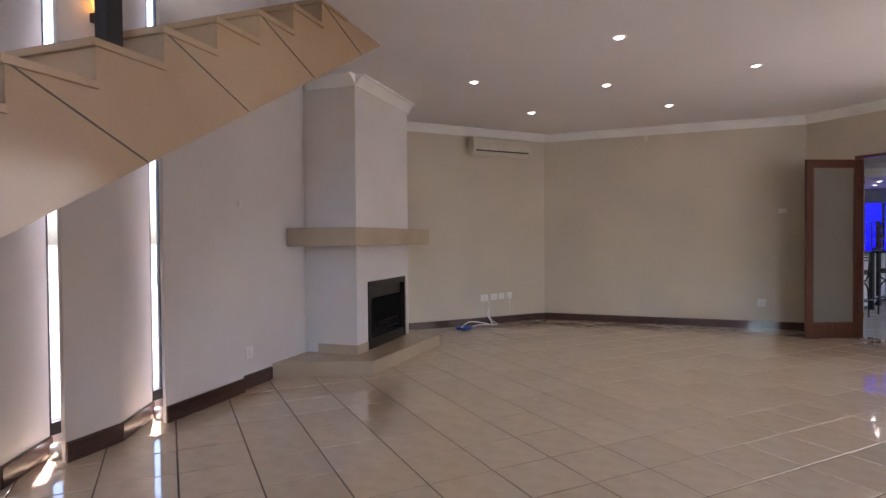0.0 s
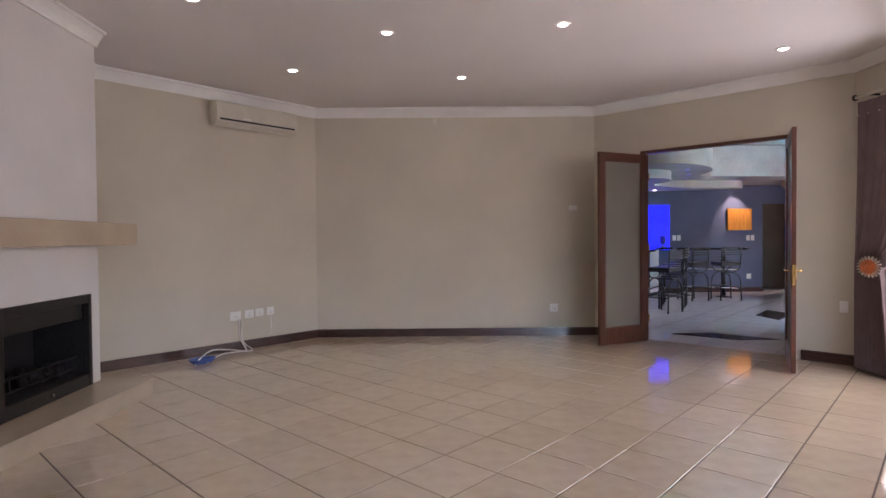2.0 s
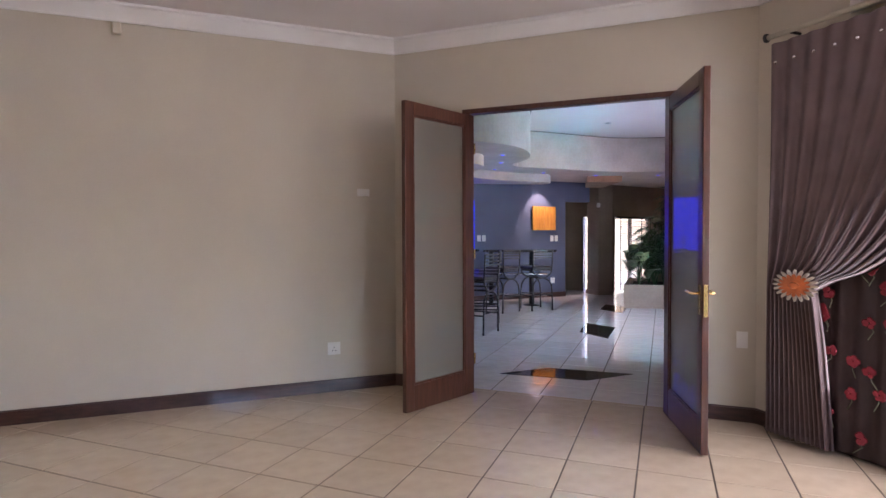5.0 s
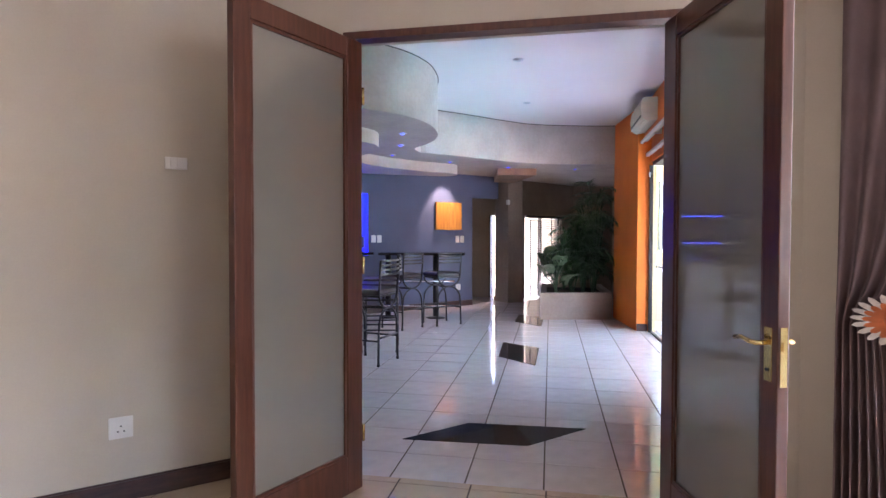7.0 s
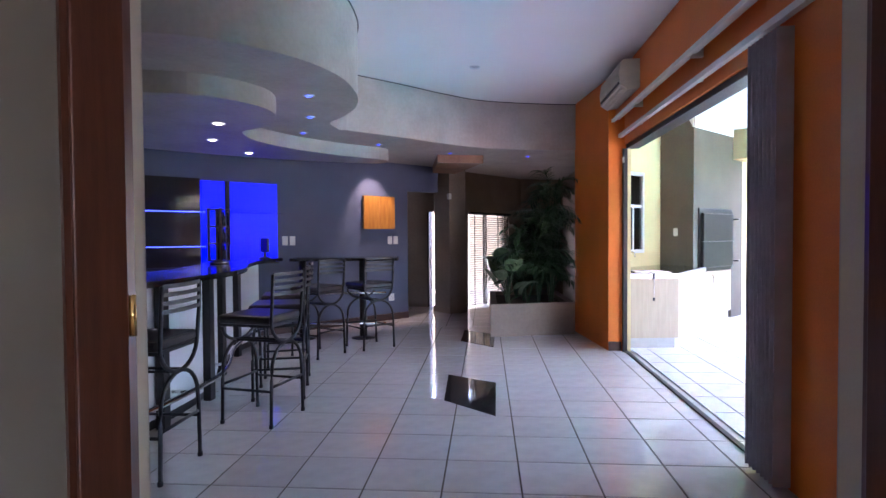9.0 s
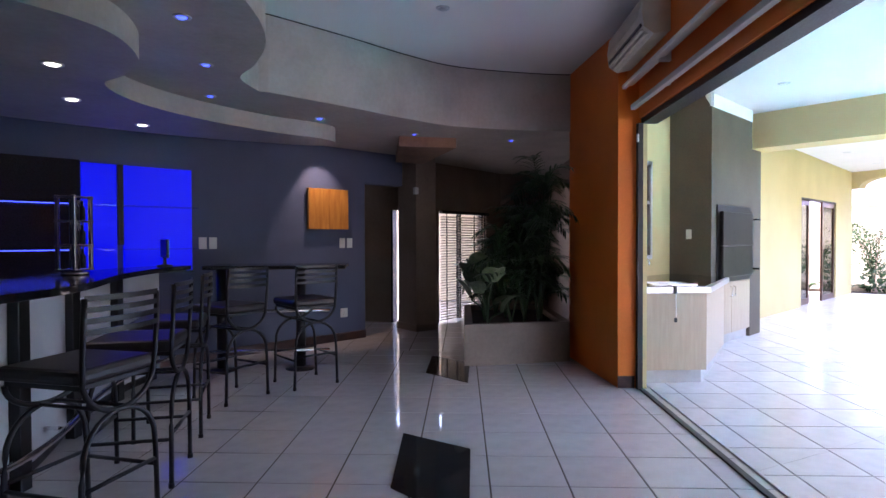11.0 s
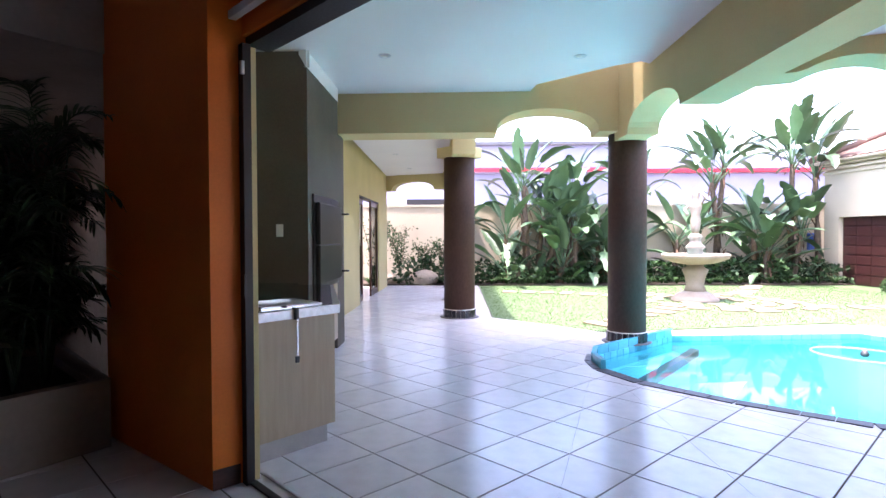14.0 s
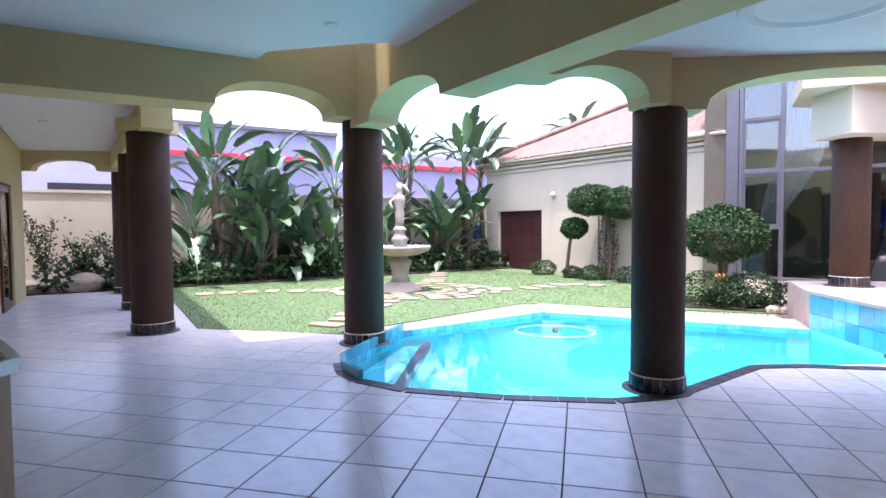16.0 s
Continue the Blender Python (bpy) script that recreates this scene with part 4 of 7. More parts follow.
M["embroidery"] = material("red_embroidery", (0.36, 0.03, 0.05), 0.7, 0.2, 12, 0.0, 80)
M["embroidery_leaf"] = material("pale_green_embroidery", (0.22, 0.25, 0.17), 0.7, 0.2, 12, 0.0, 80)
bl = bm_new()
for i in range(130):
    x, z = -0.5 - rnd.random() * 2.2, 0.1 + rnd.random() * 1.3
    for k in range(5):
        a = k * 1.2566 + rnd.random()
        r = 0.016 + 0.008 * rnd.random()
        lathe(bm, [(r, 0.0), (r * 0.6, 0.004)], pose(x + 0.02 * math.cos(a), 0.090, z + 0.02 * math.sin(a), -90), 7)
    tube(bl, [(x, 0.088, z), (x + 0.03 * rnd.uniform(-1, 1), 0.09, z - 0.05), (x + 0.06 * rnd.uniform(-1, 1), 0.088, z - 0.1)], 0.004, 4)
tagged(part("flower_print", bm, "embroidery", inner), kind="stuff")
tagged(part("stem_print", bl, "embroidery_leaf", inner), kind="stuff")
rod = thing("curtain_rod", "brushed metal curtain rod with ring finial", "curtain rod", CU.copy())
part("pole", tube(bm_new(), [(-0.16, 0.13, 2.70), (-3.0, 0.13, 2.70)], 0.017, 12), "plastic_cream", rod)
part("finial", lathe(bm_new(), [(0.017, 0), (0.03, 0.006), (0.03, 0.018), (0.012, 0.03)], pose(-0.165, 0.13, 2.70, 0, 90, 0), 16), "bronze", rod)
part("bracket", tube(bm_new(), [(-0.30, 0.003, 2.70), (-0.30, 0.13, 2.70)], 0.010, 8), "bronze", rod)


def window_unit(name, p, q, s0, s1, z0, z1, label, mullions=2, depth=0.12, mat="bronze"):
    """Framed window in an opening of the wall from p to q."""
    m, _ = frame_of(p, q)
    ob = thing(name, label, "window", m @ Matrix.Translation((s0, -depth, 0)), kind="structure")
    w, t = s1 - s0, 0.05
    fr = bm_new()
    box(fr, (0, -0.03, z0), (t, 0.03, z1))
    box(fr, (w - t, -0.03, z0), (w, 0.03, z1))
    box(fr, (t, -0.03, z0), (w - t, 0.03, z0 + t))
    box(fr, (t, -0.03, z1 - t), (w - t, 0.03, z1))
    for i in range(1, mullions):
        x = w * i / mullions
        box(fr, (x - 0.02, -0.028, z0 + t), (x + 0.02, 0.028, z1 - t))
    part("window_frame", fr, mat, ob)
    pane = part("pane", box(bm_new(), (t, -0.004, z0 + t), (w - t, 0.004, z1 - t)), "glass", ob)
    pane.visible_shadow = False
    return ob


# window_1 is assumed and unseen, there only for daylight
window_unit("window_1", SW, SC, 3.6, 5.6, 0.9, 2.3, "assumed dark-framed window, unseen, added to let daylight in", 2)
window_unit("window_2", SC, CC, 3.4, 5.6, 0.1, 2.45, "dark-framed window behind the curtains", 2)
for n, (a, b) in enumerate(SLITS):
    ob = thing("window_%d" % (n + 3), "narrow full-height slit window with patterned glass", "window", WN @ Matrix.Translation((a, -0.26, 0)), kind="structure")
    w = b - a
    fr = bm_new()
    box(fr, (w - 0.022, -0.03, 0.12), (w, 0.033, 3.4))
    box(fr, (0, -0.03, 0.12), (0.010, 0.02, 3.4))
    box(fr, (0.010, -0.03, 0.12), (w - 0.022, 0.033, 0.20))
    part("window_frame", fr, "bronze", ob)
    pane = part("pane", box(bm_new(), (0.010, -0.004, 0.2), (w - 0.022, 0.004, 3.4)), "glass_slit", ob)
    pane.visible_shadow = False
    can = thing("door_stop", "small brushed metal cylinder on the floor by the slit window", "door stop", WN @ pose(b + 0.02, -0.12, 0))
    part("cylinder", lathe(bm_new(), [(0.042, 0), (0.042, 0.085), (0.036, 0.092)], None, 20), "aluminium", can)

# Stair along the angled wall: folded, clad in marble, rising towards the fireplace
RUN, RISE, S_A, Z_A = 0.365, 0.18, 5.87, 2.23
stair = thing("staircase", "marble-clad stair rising along the wall on a deep beige stringer", "staircase", FP.copy())


def z_under(s):
    return 1.54 + 0.535 * (5.98 - s)


first = -9
for side_y0, side_y1 in ((1.14, 1.20), (0.006, 0.05)):
    bm = bm_new()
    pts = []
    s_hi = S_A - first * RUN
    z = Z_A + (first - 1) * RISE
    s = s_hi
    pts.append((s, max(0.0, z)))
    for k in range(first, 9):
        s = S_A - k * RUN
        pts.append((s, max(0.0, Z_A + (k - 1) * RISE)))
        pts.append((s, max(0.02, Z_A + k * RISE)))
    s_lo = S_A - 9 * RUN
    pts.append((s_lo, Z_A + 8 * RISE))
    low = [(s_lo, z_under(s_lo)), (5.98 + 1.54 / 0.535, 0.0)]
    pts = pts + low + [(s_hi, 0.0)]
    clean = [pts[0]]
    for p_ in pts[1:]:
        if (Vector(p_) - Vector(clean[-1])).length > 1e-4:
            clean.append(p_)
    a = [bm.verts.new((x, side_y0, z)) for x, z in clean]
    b = [bm.verts.new((x, side_y1, z)) for x, z in clean]
    for i in range(len(clean)):
        j = (i + 1) % len(clean)
        bm.faces.new((a[i], a[j], b[j], b[i]))
    fs = [bm.faces.new(a[::-1]), bm.faces.new(b)]
    bm.normal_update()
    bmesh.ops.triangulate(bm, faces=fs)
    part("stringer", bm, "stringer", stair, "deep beige marble-clad stringer")
bm = bm_new()
for s0_, s1_ in ((5.98 + 1.5 / 0.535, S_A - 9 * RUN),):
    vs = [bm.verts.new((s, y, z_under(s) + dz)) for s in (s0_, s1_) for y in (0.05, 1.14) for dz in (0.0, 0.06)]
    bmesh.ops.convex_hull(bm, input=vs)
part("soffit", bm, "stringer", stair)
for k in range(-9, 9):
    s, z = S_A - k * RUN, Z_A + k * RISE
    if z > 0.1:
        part("tread", box(bm_new(), (s - RUN - 0.004, 0.05, z - 0.032), (s + 0.018, 1.215, z + 0.003), None, 0.004), "stringer", stair)
        part("riser", box(bm_new(), (s - 0.02, 0.05, z - RISE + 0.003), (s - 0.003, 1.195, z - 0.032)), "stringer", stair)
for k in range(-5, 9, 2):
    s, z = S_A - k * RUN, Z_A + k * RISE
    m_j = (Vector((s, 1.202, z - 0.02)), Vector((s - 0.62, 1.202, z_under(s - 0.62) + 0.01)))
    d_j = (m_j[1] - m_j[0]).normalized() * 0.0035
    up_j = Vector((-d_j.z, 0, d_j.x))
    bm = bm_new()
    vs = [bm.verts.new(q + g + Vector((0, h, 0))) for q in m_j for g in (up_j, -up_j) for h in (-0.003, 0.001)]
    bmesh.ops.convex_hull(bm, input=vs)
    part("slab_joint", bm, "grout", stair, "thin dark joint between the marble slabs")
rail = thing("stair_rail", "dark wooden stair balustrade with square posts", "handrail", FP.copy())
for k in (-8, -4, 0):
    s, z = S_A - k * RUN - 0.15, Z_A + k * RISE
    part("post", box(bm_new(), (s - 0.04, 1.06, z + 0.004), (s + 0.04, 1.14, z + 1.0), None, 0.004), "bronze", rail)
part("handrail", tube(bm_new(), [(S_A + 8 * RUN - 0.15, 1.10, Z_A - 8 * RISE + 1.02), (S_A - 0.15, 1.10, Z_A + 1.02)], 0.03, 10), "mahogany", rail)
wl = thing("wall_lamp", "amber glass wall lamp beside the stair", "wall lamp", on_wall(NWC, NW0, -1.31, 3.49, 2.86))
part("bracket", box(bm_new(), (-0.03, 0.003, -0.06), (0.03, 0.05, 0.0), None, 0.005), "bronze", wl)
part("shade", lathe(bm_new(), [(0.02, -0.03), (0.05, 0.0), (0.07, 0.07), (0.065, 0.08)], pose(0, 0.09, 0), 20), "amber", wl, "glowing amber glass shade")

# ---- Bar room: things ----
def floor_inlay(pts):
    ob = thing("floor_inlay", "black granite diamond set into the pale tiles", "floor inlay", group="granite diamonds", kind="structure")
    part("granite_slab", prism(bm_new(), pts, -0.01, 0.0045), "granite", ob)


floor_inlay([(8.18, 3.37), (8.22, 2.54), (8.62, 2.15), (8.58, 2.98)])
floor_inlay([(10.50, 2.55), (11.45, 2.53), (11.73, 2.99), (10.88, 2.97)])
floor_inlay([(13.10, 2.53), (13.97, 2.50), (14.31, 2.93), (13.49, 2.95)])


def bar_stool(m):
    ob = thing("bar_stool", "black steel bar stool with dark vinyl seat and slatted back", "bar stool", m, group="stools at the bar")
    w = 0.20
    r = 0.0125
    seat = bm_new()
    box(seat, (-w - 0.02, -w - 0.01, 0.735), (w + 0.02, w + 0.03, 0.80), None, 0.022)
    part("seat", seat, "vinyl", ob, "dark brown vinyl seat cushion")
    part("seat_frame", box(bm_new(), (-w, -w, 0.715), (w, w, 0.735)), "tube", ob)
    # back: a U-shaped tube dipping below the seat, at the rear
    arc = [(-w, -w - 0.03, 1.10), (-w - 0.004, -w - 0.025, 0.95), (-w, -w - 0.015, 0.80)]
    arc += [(-w * math.cos(t), -w - 0.01, 0.76 - 0.17 * math.sin(t)) for t in [math.pi * i / 14 for i in range(1, 14)]]
    arc += [(w, -w - 0.015, 0.80), (w + 0.004, -w - 0.025, 0.95), (w, -w - 0.03, 1.10)]
    part("back_frame", tube(bm_new(), arc, r), "tube", ob)
    for i in range(4):
        z = 0.945 + i * 0.047
        bm = bm_new()
        n = 8
        lower = []
        for sgn in (0, 1):
            for k in range(n + 1):
                x = -w + 2 * w * k / n
                y = -w - 0.03 - 0.03 * (1 - (x / w) ** 2)
                lower.append((x, y, sgn))
        a0 = [bm.verts.new((x, y, z)) for x, y, g in lower if g == 0]
        a1 = [bm.verts.new((x, y, z + 0.024)) for x, y, g in lower if g == 0]
        c0 = [bm.verts.new((x, y - 0.006, z)) for x, y, g in lower if g == 0]
        c1 = [bm.verts.new((x, y - 0.006, z + 0.024)) for x, y, g in lower if g == 0]
        for k in range(n):
            for p_, q_ in ((a0, a1), (a1, c1), (c1, c0), (c0, a0)):
                bm.faces.new((p_[k], p_[k + 1], q_[k + 1], q_[k]))
        bm.faces.new((a0[0], a1[0], c1[0], c0[0]))
        bm.faces.new((a0[-1], c0[-1], c1[-1], a1[-1]))
        part("back_slat", bm, "tube", ob)
    # legs: two arches, front and rear, tied by side rails
    for y in (-w - 0.01, w):
        leg = [(-w - 0.015, y, 0.01), (-w - 0.005, y, 0.33)]
        leg += [(-w * math.cos(t), y, 0.40 + 0.19 * math.sin(t)) for t in [math.pi * i / 14 for i in range(0, 15)]]
        leg += [(w + 0.005, y, 0.33), (w + 0.015, y, 0.01)]
        part("leg_arch", tube(bm_new(), leg, r), "tube", ob)
        part("foot", lathe(bm_new(), [(0.016, 0), (0.016, 0.022), (0.012, 0.03)], pose(-w - 0.015, y, 0), 12), "black", ob)
        part("foot", lathe(bm_new(), [(0.016, 0), (0.016, 0.022), (0.012, 0.03)], pose(w + 0.015, y, 0), 12), "black", ob)
        part("stretcher", tube(bm_new(), [(-w - 0.008, y, 0.29), (w + 0.008, y, 0.29)], 0.010), "tube", ob)
    front = [(-w * math.cos(t), w, 0.715 - 0.125 * math.sin(t)) for t in [math.pi * i / 14 for i in range(0, 15)]]
    part("seat_arch", tube(bm_new(), front, r), "tube", ob)
    for x in (-w - 0.008, w + 0.008):
        part("stretcher", tube(bm_new(), [(x, -w - 0.01, 0.26), (x, w, 0.26)], 0.010), "tube", ob)
        part("side_rail", tube(bm_new(), [(x * 0.2, -w, 0.590), (x * 0.2, w, 0.590)], 0.009), "tube", ob)
    return ob


stool = bar_stool(pose(10.37, 4.31, 0.005, 0, 0, -12))
for x, y, a in ((9.40, 4.62, 0), (11.00, 4.41, 14), (11.74, 4.62, 18), (12.59, 4.56, -29), (13.08, 4.055, -47)):
    copy_thing(stool, pose(x, y, 0.005, 0, 0, a))

# Bar counter with a wavy black top
BAR = smooth_curve([(8.7, 4.95), (9.4, 4.72), (10.4, 4.64), (11.0, 4.72), (11.9, 5.06), (12.7, 5.22), (13.2, 5.2)], 6)
bar = thing("bar_counter", "curved bar counter with black granite top and white front", "bar counter")
part("worktop", prism(bm_new(), BAR + [(13.25, 5.45), (12.7, 5.62), (11.7, 5.55), (10.8, 5.28), (10.2, 5.25), (9.2, 5.35), (8.7, 5.55)], 1.06, 1.10), "rim", bar, "polished black counter top")
FRONT = [(x, y + 0.32) for x, y in BAR]
part("front_panel", prism(bm_new(), FRONT + [(x, y + 0.04) for x, y in FRONT[::-1]], 0.08, 1.06), "bar_front", bar, "white curved front panel")
part("plinth", prism(bm_new(), [(x, y + 0.03) for x, y in FRONT] + [(x, y + 0.06) for x, y in FRONT[::-1]], 0.0, 0.08), "black", bar)
for i in range(4, len(FRONT) - 4, 6):
    x, y = FRONT[i]
    part("upright", box(bm_new(), (x - 0.04, y - 0.07, 0.0), (x + 0.04, y - 0.004, 1.06), None, 0.004), "black", bar)
part("foot_rail", tube(bm_new(), [(x, y - 0.14, 0.22) for x, y in FRONT], 0.02, 10), "chrome", bar, "chrome foot rail")
for i in range(3, len(FRONT) - 3, 8):
    x, y = FRONT[i]
    part("rail_bracket", tube(bm_new(), [(x, y, 0.22), (x, y - 0.14, 0.22)], 0.012), "chrome", bar)

table = thing("bar_table", "tall narrow black bar table with chrome foot rail", "table", pose(13.72, 4.52, 0, 0, 0, 8))
part("tabletop", box(bm_new(), (-0.27, -0.72, 1.045), (0.27, 0.70, 1.085), None, 0.012), "rim", table, "polished black table top")
for y in (-0.24, 0.56):
    part("column", lathe(bm_new(), [(0.05, 0.02), (0.05, 1.045)], pose(-0.08, y, 0), 20), "black", table)
    part("base_plate", lathe(bm_new(), [(0.16, 0), (0.16, 0.012), (0.05, 0.03)], pose(-0.08, y, 0), 24), "black", table)
for x, z in ((-0.24, 0.22), (-0.20, 0.62)):
    part("foot_rail", tube(bm_new(), [(x, -0.55, z), (x, 0.66, z)], 0.016, 10), "chrome", table)

# Backlit display on the blue wall
DW = lambda x, y, z: on_wall(BW1, BW0, x, y, z)
disp = thing("display_cabinet", "wall-mounted bar display with blue backlit glass and dark mirror shelves", "display cabinet", DW(13.90, 5.55, 0))
part("backlit_panel", box(bm_new(), (0.0, 0.004, 1.02), (0.66, 0.05, 2.10), None, 0.003), "blue_glow", disp, "glowing blue glass panel")
part("backlit_panel", box(bm_new(), (0.72, 0.004, 1.02), (1.02, 0.05, 2.10), None, 0.003), "blue_glow", disp, "glowing blue glass panel")
part("divider", box(bm_new(), (0.664, 0.004, 1.30), (0.716, 0.075, 2.10), None, 0.004), "bronze", disp)
part("mirror_back", box(bm_new(), (1.03, 0.004, 1.00), (2.25, 0.04, 2.12)), "granite", disp, "dark mirrored back")
for z in (1.25, 1.68):
    part("glass_shelf", box(bm_new(), (0.0, 0.052, z), (2.2, 0.24, z + 0.008)), "glass", disp)
    part("shelf_light", box(bm_new(), (1.03, 0.235, z + 0.001), (2.2, 0.243, z + 0.009)), "blue_lamp", disp, "blue light strip along a glass shelf")
part("cabinet_frame", box(bm_new(), (-0.02, 0.004, 1.00), (1.03, 0.03, 1.019)), "black", disp)
tower = thing("bottle_tower", "tall chrome and glass bottle stand on the bar", "bottle stand", pose(11.75, 5.32, 1.101))
part("base", lathe(bm_new(), [(0.09, 0), (0.09, 0.02), (0.02, 0.03)], None, 20), "chrome", tower)
for dx in (-0.085, 0.085):
    for dy in (-0.06, 0.06):
        part("post", box(bm_new(), (dx - 0.012, dy - 0.012, 0.03), (dx + 0.012, dy + 0.012, 0.56), None, 0.003), "chrome", tower)
for z in (0.03, 0.20, 0.37, 0.54):
    part("shelf", box(bm_new(), (-0.10, -0.075, z), (0.10, 0.075, z + 0.014), None, 0.002), "chrome", tower)
part("mirror", box(bm_new(), (-0.07, -0.02, 0.05), (0.07, -0.012, 0.53)), "chrome", tower, "bright mirror glass in the stand")
for z in (0.046, 0.216, 0.386):
    for dx in (-0.04, 0.02):
        part("bottle", lathe(bm_new(), [(0.022, z), (0.022, z + 0.085), (0.009, z + 0.105), (0.009, z + 0.135)], pose(dx, -0.042, 0), 12), "black", tower)
screen = thing("terminal", "small screen with a pale blue display on the bar", "screen", pose(13.0, 5.35, 1.101, 0, 0, 40))
part("stand", lathe(bm_new(), [(0.07, 0), (0.07, 0.01), (0.015, 0.02), (0.015, 0.09)], None, 16), "black", screen)
part("display", box(bm_new(), (-0.13, -0.012, 0.08), (0.13, 0.012, 0.25), None, 0.004), "black", screen)
M["screen_glow"] = glow("pale_blue_screen", (0.10, 0.45, 1.0), 0.08)
part("screen_face", box(bm_new(), (-0.12, -0.0145, 0.09), (0.12, -0.0125, 0.24)), "screen_glow", screen)

pic = thing("wall_picture", "square varnished orange wood panel hung on the blue wall", "picture", DW(14.86 + 0.2, 4.5 - 0.2, 1.74))
part("panel", box(bm_new(), (-0.295, 0.02, -0.26), (0.0, 0.065, 0.26), None, 0.004), "orange_wood", pic)
part("panel", box(bm_new(), (0.003, 0.02, -0.26), (0.295, 0.066, 0.26), None, 0.004), "orange_wood", pic)
part("batten", box(bm_new(), (-0.2, 0.003, -0.2), (0.2, 0.02, 0.2)), "black", pic)
for x, y, z in ((15.26, 4.17, 1.30), (15.34, 4.09, 1.30), (14.06, 5.37, 1.31), (13.98, 5.45, 1.31)):
    plate("light_switch", DW(x, y, z), 0.085, 0.13, "white rocker switch on the blue wall", "switch", "switch")
plate("wall_socket", DW(15.28, 4.16, 0.37), 0.11, 0.12, "white socket low on the blue wall", "socket")
split_air_conditioner(pose(12.40, 1.10, 2.80, 0, 0, 0), 0.95, 0.30, "cream split air conditioner above the sliding door")
for y, z, r in ((1.07, 2.73, 0.018), (1.13, 2.70, 0.018), (1.05, 2.52, 0.022)):
    rl = thing("curtain_track", "white metal curtain track above the sliding door", "curtain rail", group="curtain tracks")
    part("track", box(bm_new(), (8.2, y - r, z - r), (13.75 if z > 2.6 else 13.0, y + r, z + r), None, 0.004), "plastic_white", rl)
    for x in (9.0, 10.6, 12.2):
        part("bracket", box(bm_new(), (x - 0.02, 1.003, z - 0.012), (x + 0.02, y - r, z + 0.03)), "plastic_white", rl)
# Sliding door frame and floor track
slide = thing("door_2", "dark bronze frame and floor track of the wide sliding door", "door frame", kind="structure")
part("head", box(bm_new(), (OP0, 0.84, OPH - 0.05), (12.96, 0.98, OPH)), "bronze", slide)
part("jamb", box(bm_new(), (12.90, 0.978, 0.0), (12.955, 1.025, OPH - 0.05), None, 0.003), "bronze", slide)
part("reveal", box(bm_new(), (12.944, 0.93, 0.0), (12.953, 0.976, OPH - 0.05)), "yellow", slide, "pale yellow painted reveal")
part("jamb", box(bm_new(), (OP0, 0.84, 0.0), (OP0 + 0.05, 0.98, OPH - 0.05), None, 0.003), "bronze", slide)
part("floor_track", box(bm_new(), (OP0, 0.965, -0.004), (12.95, 1.005, 0.012)), "bronze", slide)
part("floor_track", box(bm_new(), (OP0, 0.88, -0.004), (12.95, 0.90, 0.010)), "aluminium", slide)
part("roller_catch", box(bm_new(), (12.885, 1.02, 2.20), (12.905, 1.04, 2.27), None, 0.003), "plastic_white", slide)
part("lock", box(bm_new(), (12.885, 1.02, 1.02), (12.905, 1.036, 1.14), None, 0.003), "black", slide)
stack = thing("vertical_blind", "grey fabric blind gathered beside the sliding door", "blind", pose(OP0, 1.06, 0))
for i in range(8):
    part("vane", box(bm_new(), (-0.34 + 0.045 * i, -0.04, 0.03), (-0.335 + 0.045 * i, 0.05, 2.45)), "blind_fabric", stack)
oh = thing("panel_lock", "chrome lever lock on the orange panel", "lock", on_wall((14.14, 1.34), (12.97, 1.18), 13.25, 1.22, 1.11))
part("rose", lathe(bm_new(), [(0.024, 0.002), (0.024, 0.012)], pose(0, 0, 0, -90), 18), "chrome", oh)
part("lever", tube(bm_new(), [(0, 0.01, 0), (0, 0.05, 0), (-0.12, 0.052, 0)], 0.009), "chrome", oh)
for x, y in ((10.47, 2.74), (12.40, 2.73), (8.6, 2.75)):
    downlight(x, y, H2, "aluminium", "round recessed ceiling downlight, unlit", 0.04)
for x, y in ((11.72, 4.35), (12.55, 4.70), (13.45, 4.00), (14.33, 3.13), (14.80, 1.98), (10.9, 4.1)):
    downlight(x, y, 2.56, "blue_lamp", "round recessed downlight glowing blue", 0.032)
for x, y in ((11.16, 5.02), (11.98, 5.49), (12.92, 5.50)):
    downlight(x, y, 2.40, "lamp", watts=0.3)
downlight(14.80, 4.28, 2.56, "lamp", "round recessed downlight over the picture", 0.035)
spot("picture_light", 14.72, 4.22, 2.54, 1.6, (1.0, 0.78, 0.62), 70).matrix_world = look((14.75, 4.2, 2.54), (15.02, 4.42, 1.7))

# Planter with house plants
planter = thing("planter_box", "low plastered planter box filled with soil", "planter")
PL = [(13.78, 2.56), (14.06, 1.40), (15.7, 1.45), (15.6, 2.56)]
PLI = [(13.89, 2.47), (14.13, 1.5), (15.6, 1.55), (15.52, 2.47)]
for i in range(4):
    j = (i + 1) % 4
    part("wall", prism(bm_new(), [PL[i], PL[j], PLI[j], PLI[i]], 0, 0.44), "plaster_dark", planter)
part("soil", prism(bm_new(), [(13.9, 2.46), (14.14, 1.51), (15.59, 1.56), (15.51, 2.46)], 0.02, 0.38), "soil", planter)


